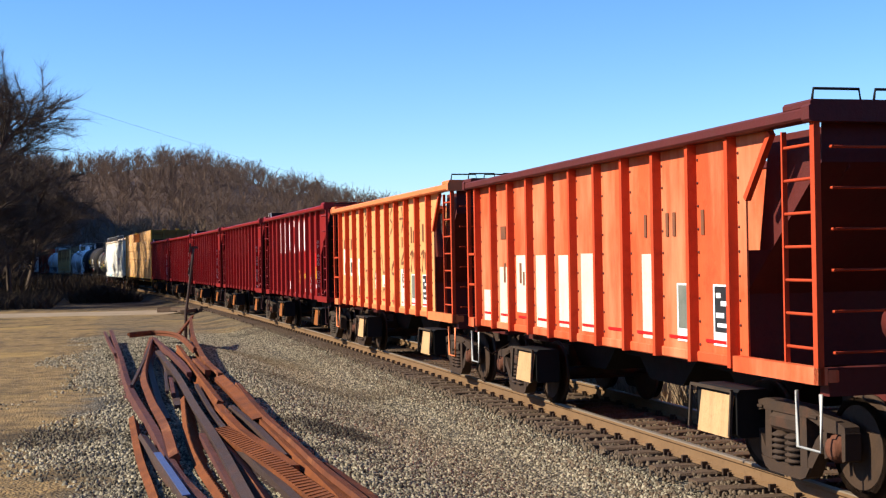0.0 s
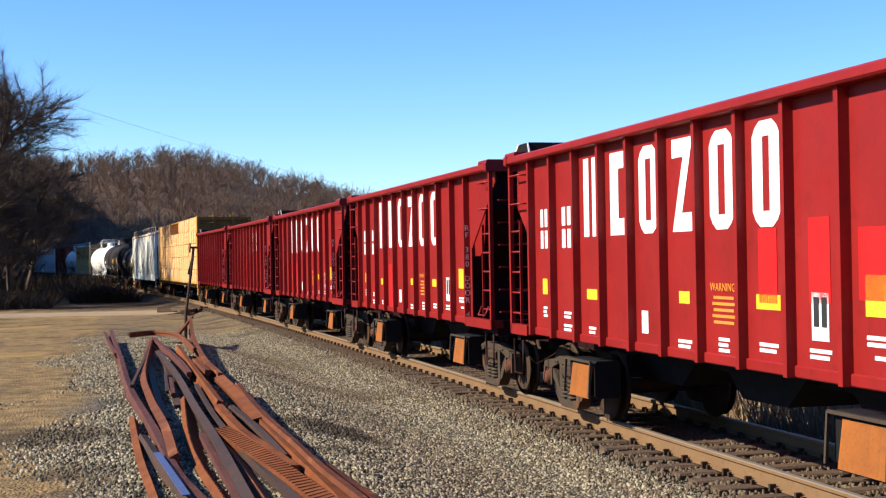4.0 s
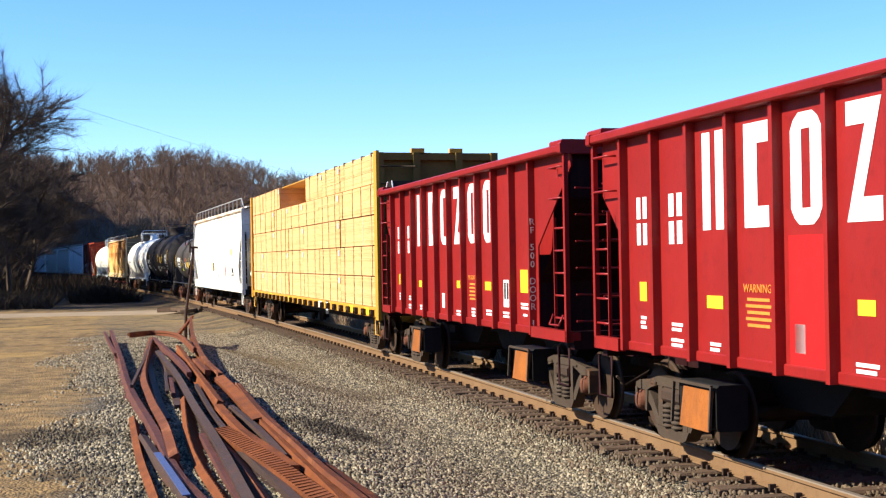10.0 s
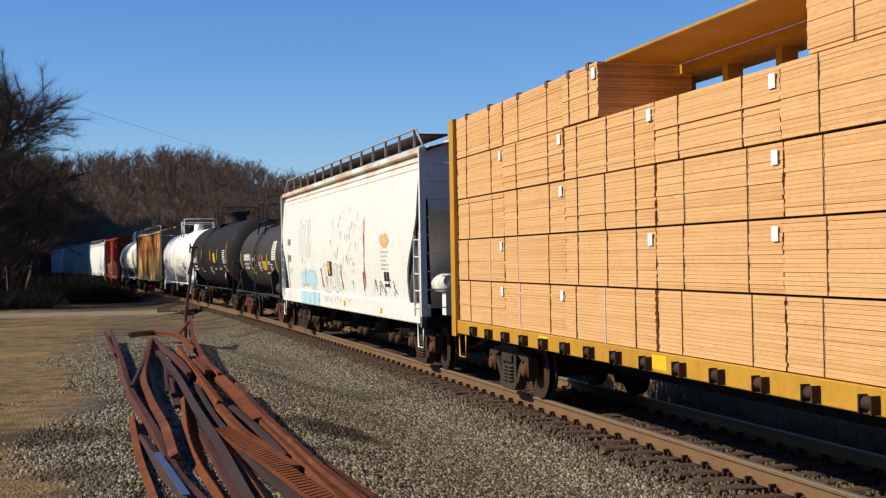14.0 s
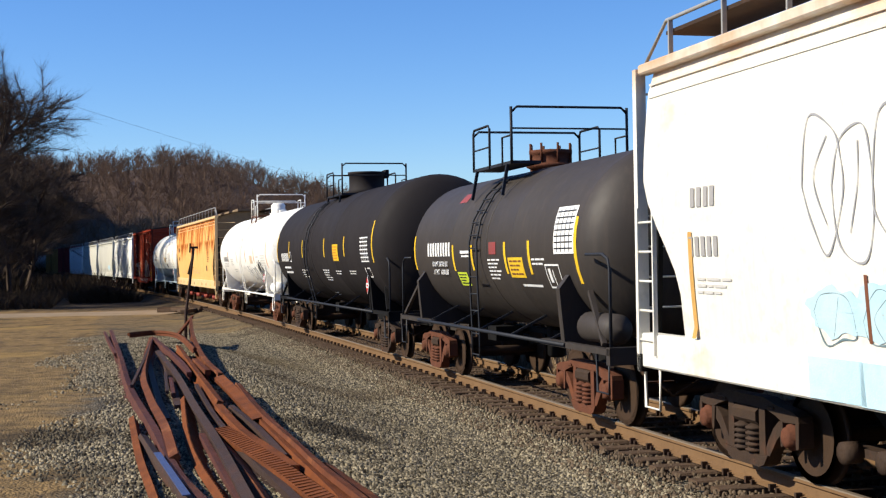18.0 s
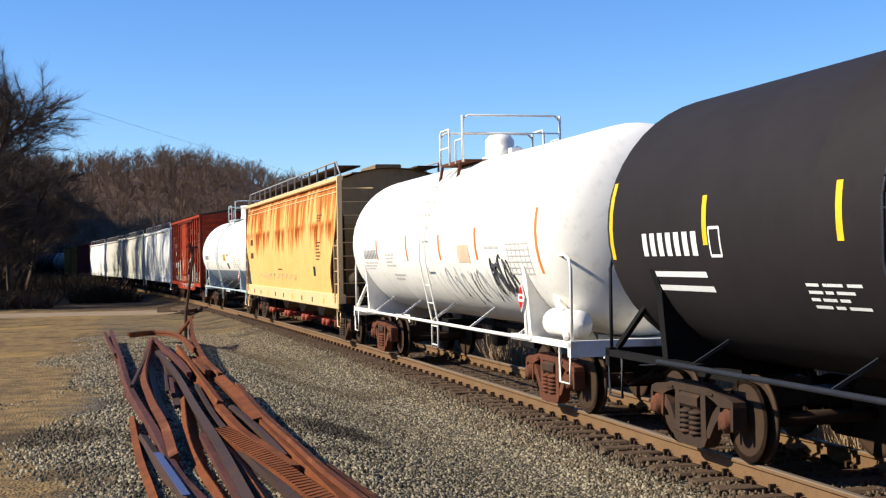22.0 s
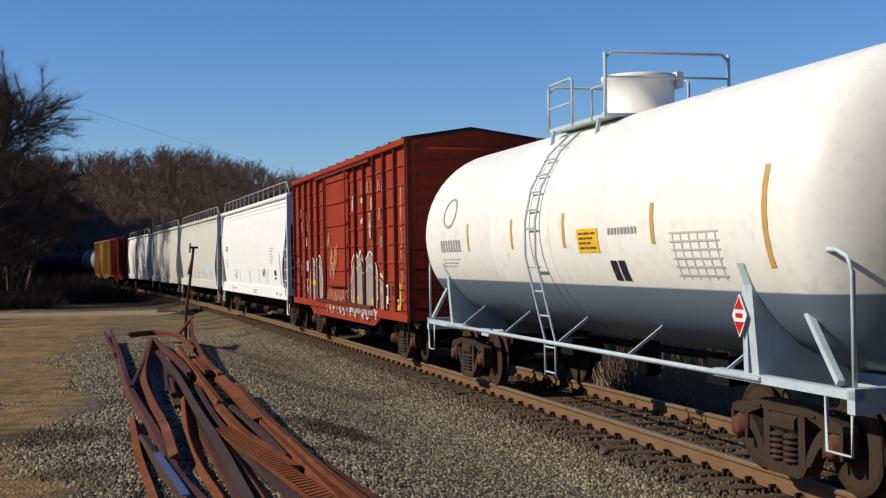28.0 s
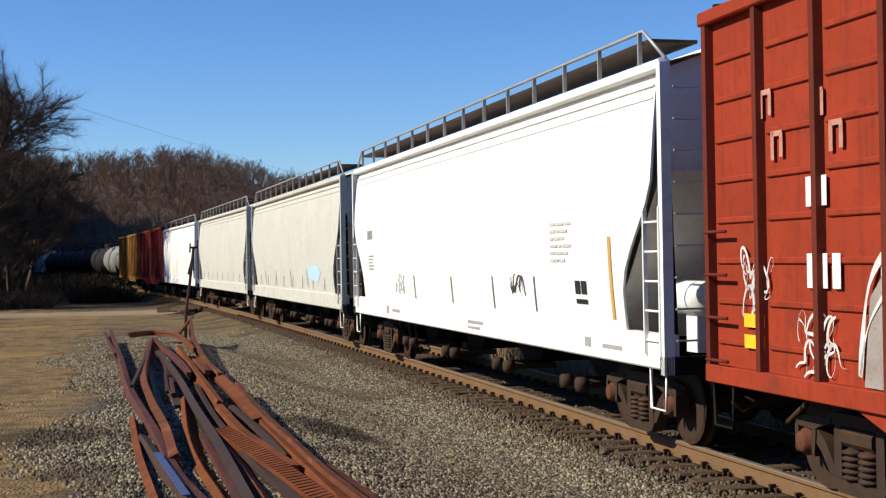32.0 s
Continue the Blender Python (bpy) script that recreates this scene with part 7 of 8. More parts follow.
    if placard:
        xp, zp_ = -H + 1.9, 1.62
        g = Geo()
        g.bar((xp, 1.36, 1.05), (xp - 0.05, 1.40, 2.0), 0.09, 0.03)
        holder = part("placard_post", g, trim, car)
        g = Geo()
        g.prism([(xp - 0.15, zp_), (xp, zp_ + 0.21), (xp + 0.15, zp_), (xp, zp_ - 0.21)], 1.43, 1.44, "y")
        part("placard", g, M["white_mark"], holder, "red and white diamond placard")
        for sz in (1, -1):
            g = Geo()
            g.prism([(xp - 0.095, zp_ + sz * 0.06), (xp, zp_ + sz * 0.18), (xp + 0.095, zp_ + sz * 0.06)], 1.44, 1.445, "y")
            part("placard_field", g, M["red_mark"], holder)
        g = Geo()
        g.box(xp - 0.07, xp + 0.07, 1.44, 1.445, zp_ - 0.022, zp_ + 0.022)
        part("placard_bar", g, M["red_mark"], holder)
    add_couplers(car, H)
    for x in (-H + 1.75, H - 1.75):
        add_truck(car, x, M["steel_rust"] if near and dome != "drum" else M["steel_dark"], near)
    return car, shell


M["ochre_mark"] = surface("faded ochre reflector", (0.62, 0.36, 0.10), (0.5, 0.27, 0.08), 0.5, 0, 4.0)


# ---------------------------------------------------------------- box cars
DOOR_X = 0.23


def boxcar(s, label, paint, half, near=True, ztop=4.63, doors=1):
    car = start_car("box_car", label, "box car", s)
    H, W, Z0 = half, 1.46, 0.95
    # posts and fittings of the near car take the shade-darkened red
    worn = M["box_post_dark"] if near else paint
    for sy in (1, -1):
        g = Geo()
        g.box(-H, H, sy * (W - 0.1), sy * (W - 0.06), Z0, ztop)
        wall = part("side_wall", g, paint, car)
        for i in range(15):
            x = -H + 0.06 + (2 * H - 0.12) * i / 14
            if abs(x - DOOR_X) < 1.55:
                continue
            me = shared("side_post_box%.2f" % ztop, worn, lambda g: g.prism([(-0.055, 0), (-0.04, 0.085), (0.04, 0.085), (0.055, 0)], Z0, ztop - 0.02, "z"))
            me.name = "side_post"
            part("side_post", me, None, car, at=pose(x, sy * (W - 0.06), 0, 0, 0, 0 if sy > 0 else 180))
        if near and sy > 0:
            step = (2 * H - 0.12) / 14
            for i in range(14):
                xm = -H + 0.06 + step * (i + 0.5)
                if abs(xm - DOOR_X) < 1.7:
                    continue
                for k in range(8):
                    z = 1.35 + 0.4 * k
                    me = shared("panel_rib", paint, lambda g: g.box(-0.41, 0.41, 0, 0.026, -0.03, 0.03, 0.01))
                    part("panel_rib", me, None, wall, at=pose(xm, W - 0.06, z))
        g = Geo()
        g.box(-H, H, sy * (W - 0.1), sy * (W + 0.03), Z0 - 0.02, Z0 + 0.16, 0.01)
        g.prism([(-H + 2.6, Z0), (H - 2.6, Z0), (H - 3.3, 0.72), (-H + 3.3, 0.72)], sy * (W - 0.08), sy * (W - 0.02), "y")
        part("side_sill", g, paint, car)
        g = Geo()
        g.box(-H - 0.02, H + 0.02, sy * (W - 0.12), sy * (W + 0.05), ztop - 0.1, ztop + 0.04, 0.015)
        part("eave", g, paint, car)
        # plug door with rails
        g = Geo()
        g.box(DOOR_X - 1.5, DOOR_X + 1.5, sy * (W - 0.05), sy * (W + 0.0), Z0 + 0.2, ztop - 0.18)
        door = part("door", g, paint, car)
        for k in range(6):
            z = Z0 + 0.45 + (ztop - Z0 - 0.8) * k / 5
            g = Geo()
            g.box(-1.46 + DOOR_X, 1.46 + DOOR_X, sy * W, sy * (W + 0.035), z - 0.035, z + 0.035)
            part("door_rib", g, paint, door)
        g = Geo()
        for xx in (DOOR_X - 1.35, DOOR_X + 1.35):
            g.rod([(xx, sy * (W + 0.05), Z0 + 0.22), (xx, sy * (W + 0.05), ztop - 0.2)], 0.02, 6)
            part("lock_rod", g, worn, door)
            g = Geo()
        g.rod([(DOOR_X - 1.35, sy * (W + 0.07), 1.55), (DOOR_X + 0.9, sy * (W + 0.07), 1.55)], 0.02, 6)
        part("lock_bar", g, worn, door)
        g = Geo()
        g.box(-4.0, 3.2, sy * W, sy * (W + 0.06), Z0 + 0.14, Z0 + 0.22)
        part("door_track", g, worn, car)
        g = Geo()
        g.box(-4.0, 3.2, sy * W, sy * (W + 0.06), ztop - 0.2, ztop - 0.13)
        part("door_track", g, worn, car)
        if near:
            for sx in (1, -1):
                ladder("side_ladder", car, worn, sx * (H - 0.32), sy * (W + 0.06), 0.95, 2.65, 0.46, 4, stile=0.0, r=0.018)
                stirrup(car, M["black"], sx * (H - 0.3), sy * (W - 0.02))
    g = Geo()
    g.prism([(W, ztop), (0, ztop + 0.22), (-W, ztop), (-W, ztop - 0.03), (0, ztop + 0.18), (W, ztop - 0.03)], -H, H, "x")
    roof = part("roof", g, M["steel_grey"] if near else paint, car)
    if near:
        for i in range(13):
            x = -H + 0.3 + (2 * H - 0.6) * i / 12
            g = Geo()
            g.bar((x, W + 0.02, ztop + 0.03), (x, 0, ztop + 0.25), 0.08, 0.04, (1, 0, 0))
            g.bar((x, -W - 0.02, ztop + 0.03), (x, 0, ztop + 0.25), 0.08, 0.04, (1, 0, 0))
            part("roof_seam", g, M["steel_grey"], roof)
    for sx in (1, -1):
        g = Geo()
        pts = [(W - 0.05, Z0), (W - 0.05, ztop), (0, ztop + 0.18), (-W + 0.05, ztop), (-W + 0.05, Z0)]
        g.prism(pts, sx * (H - 0.06), sx * H, "x")
        end = part("end_wall", g, paint, car)
        for k in range(13):
            z = Z0 + 0.3 + (ztop - Z0 - 0.5) * k / 12
            me = shared("corrugation", paint, lambda q: q.prism([(0, -0.09), (0.05, 0), (0, 0.09)], -W + 0.2, W - 0.2, "y"))
            part("corrugation", me, None, end, at=pose(sx * H, 0, z, 0, 0, 0 if sx > 0 else 180))
        g = Geo()
        g.box(sx * (H - 0.08), sx * (H + 0.04), W - 0.1, W, Z0, ztop)
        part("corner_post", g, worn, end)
        if near:
            ladder("end_ladder", car, M["black"], sx * (H + 0.09), 0.98, 1.0, 2.6, 0.76, 4, "y", 0.014, 0.0)
    g = Geo()
    g.box(-H, H, -0.3, 0.3, 0.72, 0.98)
    g.box(-H, H, -W + 0.1, W - 0.1, 0.93, 0.97)
    part("underframe", g, M["black"], car)
    add_couplers(car, H)
    for x in (-H + 2.1, H - 2.1):
        add_truck(car, x, M["steel_dark"], near)
    return car
# ---------------------------------------------------------------- the train
RED = "dark red steel ballast hopper car with white painted blocks"
ballast_hopper(-108.3, "weathered orange steel ballast hopper car", M["amtrak_orange"], M["amtrak_rib"], M["amtrak_dark"], "orange", variant=0, H=5.55, Z1=3.36)
ballast_hopper(-95.7, "weathered dark orange ballast hopper car with faded white panels", M["amtrak_orange"], M["amtrak_rib"], M["amtrak_dark"], "orange", variant=0, H=5.55, Z1=3.36)
ballast_hopper(-83.4, "sunbleached light orange ballast hopper car with brown scrawls", M["amtrak_light"], M["amtrak_rib"], M["amtrak_edge"], "orange", variant=1, H=5.75, Z1=3.42)
for i, (hood, var) in enumerate(((True, 1), (False, 0), (True, 2), (False, 3), (True, 4))):
    ballast_hopper(-70.8 + 12.62 * i, RED, M["herzog"], M["herzog"], M["herzog"], "red", hood, var)
centerbeam(-2.8)
hopper_w, side_w = covered_hopper(19.2, "white curved-side covered hopper car with graffiti and rusty eaves", M["hopper_worn"], 9.1, variant=0, roof=M["hopper_worn"])
T1, T2, T3, T4 = (1.33, 2.38), (1.57, 2.55), (1.53, 2.58), (1.57, 2.62)
tank_1, shell_1 = tank_car(35.3, "dusty black tank car with a caged top platform", M["tank_grey"], 5.8, *T1, trim=M["tank_grey"], cage=M["black_rail"], dome="manway", xladder=0.2,
                           strips=((4.62, 2.33, 0.67), (1.72, 2.22, 0.46), (0.51, 2.22, 0.43), (-1.36, 2.21, 0.5), (-2.54, 2.21, 0.5), (-4.5, 2.3, 0.9)), xcage=0.3, reservoir=True, head_gap=0.42)
tank_2, shell_2 = tank_car(50.25, "glossy black tank car with yellow reflective strips", M["tank_black"], 8.0, *T2, trim=M["black"], cage=M["black_rail"], dome="drum", xladder=1.33, head_gap=-0.05,
                           strips=((7.26, 2.62, 0.9), (4.77, 2.56, 0.5), (2.27, 2.56, 0.5), (-1.26, 2.55, 0.5), (-4.0, 2.55, 0.49), (-7.22, 2.62, 0.94)), xcage=0.56, placard=True)
tank_3, shell_3 = tank_car(67.15, "white tank car with grey graffiti and a bonnet on top", M["tank_white"], 7.6, *T3, trim=M["tank_white"], cage=M["tank_white"], dome="bonnet", stripe="orange", xladder=-0.28, head_gap=0.07,
                           strips=((4.14, 2.42, 0.43), (1.32, 2.43, 0.5), (-1.25, 2.42, 0.46), (-3.6, 2.45, 0.53), (-6.66, 2.45, 0.94)), xcage=-0.15, reservoir=True, placard=True)
hopper_o, side_o = covered_hopper(85.2, "yellow covered hopper car with streaming rust", M["brkx"], 9.2, variant=2, sill=M["brkx_sill"], roof=M["brkx_end"])
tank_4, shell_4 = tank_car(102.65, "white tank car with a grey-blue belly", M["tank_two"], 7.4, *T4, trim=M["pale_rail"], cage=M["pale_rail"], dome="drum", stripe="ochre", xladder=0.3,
                           strips=((3.75, 2.56, 0.44), (1.37, 2.56, 0.44), (-0.88, 2.56, 0.45), (-3.74, 2.57, 0.45), (-6.27, 2.56, 0.95)), head_gap=0.06, xcage=0.36, placard=True)
box_1 = boxcar(118.6, "weathered red box car with graffiti and a plug door", M["box_red"], 7.35)
hopper_1, side_1 = covered_hopper(135.9, "clean white curved-side covered hopper car", M["hopper_white"], 8.95, variant=0)
hopper_2, side_2 = covered_hopper(154.9, "cream white covered hopper car", M["hopper_cream"], 8.6, variant=3)
covered_hopper(173.6, "cream white covered hopper car with faint graffiti", M["hopper_cream"], 8.8, variant=3)
covered_hopper(193.0, "white covered hopper car with a dull end", M["hopper_white"], 8.8, near=False)
boxcar(211.5, "faded dark maroon box car", M["box_maroon"], 8.5, near=False, ztop=4.6)
boxcar(230.2, "faded ochre yellow box car", M["box_yellow"], 9.2, near=False, ztop=4.6)
tank_car(249.5, "dull grey tank car behind the ochre box car", M["tank_dull"], 8.0, 1.5, 2.55, near=False)
for i in range(5):
    tank_car(266.5 + 16.8 * i, "black tank car far down the train", M["tank_black"], 7.9, 1.5, 2.55, near=False)
for i in range(4):
    covered_hopper(352.5 + 18.8 * i, "pale grey covered hopper car far down the train", M["hopper_cream"], 8.8, near=False)


# ---------------------------------------------------------------- marks and graffiti
def tank_marks(name, shell, tank, mat, items, label="", lift=0.005):
    scale, dx = (1.044, -0.5) if shell == shell_2 else (1.0, -0.26) if shell == shell_3 else (1.0, 0.0)
    for x, z, w, h in items:
        x = x * scale + dx
        g = Geo()
        tank_patch(g, tank[0], tank[1], x - w / 2, x + w / 2, z - h / 2, z + h / 2, lift)
        part(name, g, mat, shell, label)


def lines(x, z, w, h, n):
    """A block of n lines of small writing as bars, a few words to a line."""
    out = []
    for k in range(n):
        zk, wk = z + h / 2 - h * (k + 0.5) / n, w * (1.0 - 0.15 * (k % 3))
        words = (0.36, 0.2, 0.44) if k % 2 else (0.28, 0.42, 0.3)
        a = x + w / 2
        for q in words:
            out.append((a - wk * q / 2, zk, wk * q * 0.84, h / n * 0.42))
            a -= wk * q
    return out


def glyphs(x, z, w, h, n):
    """A row of n upright bars in place of a mark."""
    return [(x + w / 2 - w * (k + 0.5) / n, z, w / n * 0.62, h) for k in range(n)]


Wm, Bm, Gm = M["white_mark"], M["black_mark"], M["grey_mark"]
tank_marks("mark_bar", shell_1, T1, Wm, glyphs(2.74, 2.38, 1.7, 0.25, 9))
lettering("data_line", "LD LMT 202700 LBS", 0.13, Wm, tank_1, 2.67, math.sqrt(T1[0] ** 2 - 0.22 ** 2) + 0.012, 2.11)
lettering("data_line", "LT WT   60300 LBS", 0.13, Wm, tank_1, 2.67, math.sqrt(T1[0] ** 2 - 0.36 ** 2) + 0.012, 1.96)
tank_marks("stencil_line", shell_1, T1, Wm, [(0.92, 2.32, 0.62, 0.05), (0.92, 2.25, 0.5, 0.03)] + lines(-0.72, 2.03, 0.68, 0.36, 6) + lines(-2.93, 2.15, 0.6, 0.13, 2) + [(-2.36, 1.79, 0.9, 0.035)])
tank_marks("placard_label", shell_1, T1, M["lime_mark"], [(1.33, 1.85, 0.6, 0.24)], "lime yellow sticker")
tank_marks("placard_text", shell_1, T1, Bm, lines(1.33, 1.85, 0.5, 0.2, 4), lift=0.009)
tank_marks("placard_label", shell_1, T1, M["yellow_mark"], [(-1.86, 2.06, 0.72, 0.31)], "yellow warning sticker")
tank_marks("placard_text", shell_1, T1, M["scrawl_brown"], lines(-1.86, 2.06, 0.6, 0.26, 4), lift=0.009)
tank_marks("paint_smudge", shell_1, T1, M["dull_red"], [(-0.71, 2.37, 0.38, 0.2), (-3.21, 1.5, 0.34, 0.1), (2.0, 3.3, 0.5, 0.16)], "dull red paint smudge")
tank_marks("test_panel", shell_1, T1, Wm, [(-4.05, 2.58, 0.8, 0.65)], "white tabular test panel")
tank_marks("panel_line", shell_1, T1, Bm, [(-4.05, 2.84 - 0.085 * k, 0.72, 0.018) for k in range(7)] + [(-3.8 - 0.16 * k, 2.58, 0.015, 0.6) for k in range(4)], lift=0.009)
tank_marks("panel_frame", shell_1, T1, Wm, [(-3.48, 2.10, 0.6, 0.025), (-3.48, 1.78, 0.6, 0.025), (-3.2, 1.94, 0.025, 0.34), (-3.76, 1.94, 0.025, 0.34), (-3.48, 1.9, 0.03, 0.26), (-3.34, 1.95, 0.1, 0.2)])
tank_marks("mark_bar", shell_2, T2, Wm, glyphs(5.9, 2.33, 1.4, 0.25, 7) + [(4.85, 2.48, 0.24, 0.03), (4.85, 2.2, 0.24, 0.03), (4.96, 2.34, 0.03, 0.28), (4.74, 2.34, 0.03, 0.28)])
tank_marks("stencil_line", shell_2, T2, Wm, [(5.8, 2.01, 1.3, 0.06), (5.8, 1.86, 1.4, 0.06)] + lines(2.95, 1.84, 0.9, 0.26, 4) + lines(-0.45, 1.82, 0.9, 0.33, 5) + lines(-2.09, 1.9, 0.74, 0.13, 2) + lines(-3.86, 1.91, 0.8, 0.12, 2) + lines(0.4, 1.3, 0.5, 0.1, 2))
tank_marks("placard_label", shell_2, T2, M["yellow_mark"], [(-2.25, 2.41, 0.72, 0.42)], "yellow warning sticker")
tank_marks("placard_text", shell_2, T2, M["orange_mark"], lines(-2.25, 2.41, 0.6, 0.36, 5), lift=0.009)
tank_marks("panel_line", shell_2, T2, Wm, [(-5.6, 2.72 - 0.09 * k, 0.85, 0.03) for k in range(7)] + [(-5.3 - 0.2 * k, 2.45, 0.02, 0.56) for k in range(4)] + [(-5.6, 2.02, 0.5, 0.03), (-5.6, 1.82, 0.5, 0.03), (-5.36, 1.92, 0.03, 0.2), (-5.84, 1.92, 0.03, 0.2)])
tank_marks("mark_bar", shell_3, T3, Gm, glyphs(5.1, 2.33, 1.5, 0.2, 9))
tank_marks("stencil_line", shell_3, T3, M["faint_mark"], lines(5.2, 2.08, 1.5, 0.2, 3) + lines(3.2, 2.2, 0.9, 0.3, 4) + lines(-4.18, 2.38, 0.8, 0.1, 1) + lines(2.8, 1.85, 1.0, 0.16, 2) + [(-5.48, 2.42 - 0.09 * k, 1.1, 0.02) for k in range(6)] + [(-5.0 - 0.2 * k, 2.2, 0.02, 0.5) for k in range(6)])
tank_marks("placard_label", shell_3, T3, M["tan_mark"], [(-2.55, 2.29, 0.7, 0.3)], "faded tan sticker")
tank_marks("mark_bar", shell_4, T4, Gm, glyphs(4.9, 2.43, 1.35, 0.2, 8))
tank_marks("stencil_line", shell_4, T4, M["faint_mark"], lines(5.0, 2.14, 1.2, 0.18, 3) + [(-4.74, 2.45 - 0.09 * k, 1.15, 0.02) for k in range(6)] + [(-4.25 - 0.2 * k, 2.21, 0.02, 0.5) for k in range(6)])
tank_marks("stencil_line", shell_4, T4, Gm, glyphs(-2.87, 2.51, 0.9, 0.08, 9))
tank_marks("placard_label", shell_4, T4, M["yellow_mark"], [(-1.74, 2.41, 0.72, 0.3)], "yellow warning sticker")
tank_marks("placard_text", shell_4, T4, M["scrawl_brown"], lines(-1.74, 2.41, 0.6, 0.24, 4), lift=0.009)
tank_marks("stencil_panel", shell_4, T4, Bm, [(-2.45, 2.04, 0.2, 0.24), (-2.7, 2.04, 0.2, 0.24)], "black stencil panel")
g = Geo()
ring = []
for k in range(25):
    a = 2 * math.pi * k / 24
    ring.append([(5.0 + 0.42 * q * math.cos(a), math.sqrt((T4[0] + 0.006) ** 2 - (3.0 + 0.26 * q * math.sin(a) - T4[1]) ** 2), 3.0 + 0.26 * q * math.sin(a)) for q in (0.84, 1.0)])
g.grid(ring)
part("round_emblem", g, Gm, shell_4, "thin grey ring emblem")


def tank_surf(tank):
    return lambda x, z: math.sqrt(max(0.05, tank[0] ** 2 - (z - tank[1]) ** 2)) + 0.004


for k in range(7):
    scrawl("graffiti", shell_3, M["scrawl_grey"], -1.46 - 0.45 * k, 1.72 + 0.03 * (k % 2), 0.62, 0.62, 0, 500 + k, 8, 0.022, "grey looping graffiti", tank_surf(T3))
for k in range(7):
    scrawl("graffiti", shell_3, M["scrawl_black"], -4.26 - 0.14 * k, 1.92, 0.5, 0.6, 0, 540 + k, 8, 0.035, "dark graffiti tag", tank_surf(T3))


def side_of(bulge):
    return lambda x, z: (bulge(z) if z > 1.36 else 1.505) + 0.004


def curved_plates(name, car, mat, bulge, items, label="", lift=0.006):
    f = side_of(bulge)
    for x, z, w, h in items:
        g = Geo()
        n = max(1, int(h / 0.12))
        g.grid([[(x - w / 2, f(x, z - h / 2 + h * k / n) + lift, z - h / 2 + h * k / n), (x + w / 2, f(x, z - h / 2 + h * k / n) + lift, z - h / 2 + h * k / n)] for k in range(n + 1)])
        part(name, g, mat, car, label)


def blob(name, car, mat, bulge, x, z, w, h, seed, label, lift=0.004):
    """An irregular patch of sprayed paint."""
    r = random.Random(seed)
    f = side_of(bulge) if bulge else (lambda a, b: 1.405)
    g = Geo()
    n = 28
    amp = [r.uniform(0.72, 1.0) for _ in range(n)]
    rows = []
    for k in range(n + 1):
        a = 2 * math.pi * k / n
        rows.append([])
        for q in (0.02, 0.35, 0.7, 1.0):
            px, pz = x + w / 2 * q * amp[k % n] * math.cos(a) * (1.15 if abs(math.sin(a)) < 0.7 else 1.0), z + h / 2 * q * amp[k % n] * math.sin(a)
            rows[-1].append((px, f(px, pz) + lift, pz))
    g.grid(rows)
    return part(name, g, mat, car, label)


# white hopper with graffiti
SW = side_of(side_w)
for k, (x, w, h) in enumerate(((4.9, 0.9, 0.5), (4.2, 1.0, 0.58), (3.4, 1.1, 0.6), (2.85, 0.5, 0.5))):
    blob("graffiti_patch", hopper_w, M["pale_blue"], side_w, x, 1.72, w, h, 1 + k, "pale blue sprayed patch")
    bubble("graffiti_line", hopper_w, M["teal_line"], x, 1.68, w * 0.8, 0.55, 0.009, "thin teal graffiti outline", 70 + k, surf=SW)
for k, x in enumerate((4.9, 4.1, 3.3, 2.6)):
    daub("graffiti_patch", hopper_w, M["pale_blue"], [(x - 0.45, 0.98), (x + 0.42, 0.97), (x + 0.45, 1.33), (x - 0.4, 1.335)], 1.508, "pale blue sprayed patch on the sill")
blob("graffiti_patch", hopper_w, M["red_scuff"], side_w, -3.95, 2.75, 0.16, 1.1, 3, "red and white sprayed stripe")
blob("graffiti_patch", hopper_w, M["red_scuff"], side_w, -3.9, 1.95, 0.14, 0.9, 4, "red sprayed stripe")
blob("graffiti_patch", hopper_w, M["rust_light"], side_w, -6.05, 2.62, 0.9, 0.34, 5, "orange rust blotch")
curved_plates("mark_bar", hopper_w, Gm, side_w, glyphs(7.3, 2.80, 0.6, 0.2, 4) + glyphs(7.3, 2.30, 0.7, 0.2, 5))
curved_plates("stencil_line", hopper_w, M["faint_mark"], side_w, lines(-6.0, 2.2, 0.8, 0.45, 5) + lines(7.1, 1.9, 0.8, 0.2, 3) + lines(1.0, 1.2, 0.8, 0.14, 3))
for x0, z0, x1, z1 in ((1.84, 2.01, 1.62, 1.47), (-0.98, 1.96, -1.20, 1.47)):
    stroke("reflector_strip", hopper_w, M["orange_strip"], [(x0, z0), ((x0 + x1) / 2, (z0 + z1) / 2), (x1, z1)], 0.055, 0, "orange reflective strip", SW)
curved_plates("reflector_strip", hopper_w, M["scrawl_brown"], side_w, [(4.4, 1.76, 0.05, 0.55), (-3.73, 1.72, 0.08, 0.45)])
curved_plates("reflector_strip", hopper_w, M["ochre_mark"], side_w, [(7.6, 1.9, 0.09, 1.1)], "ochre reflective strip")
curved_plates("stencil_panel", hopper_w, Bm, side_w, [(-6.0, 1.85, 0.2, 0.2), (-6.26, 1.85, 0.2, 0.2), (-6.12, 1.66, 0.42, 0.06)], "black stencil panel")
curved_plates("card_board", hopper_w, M["steel_grey"], side_w, [(0.48, 2.0, 0.56, 0.38)], "grey card board")
curved_plates("sticker", hopper_w, M["yellow_mark"], side_w, [(0.56, 2.06, 0.2, 0.22), (0.5, 1.9, 0.18, 0.08)], "", 0.012)
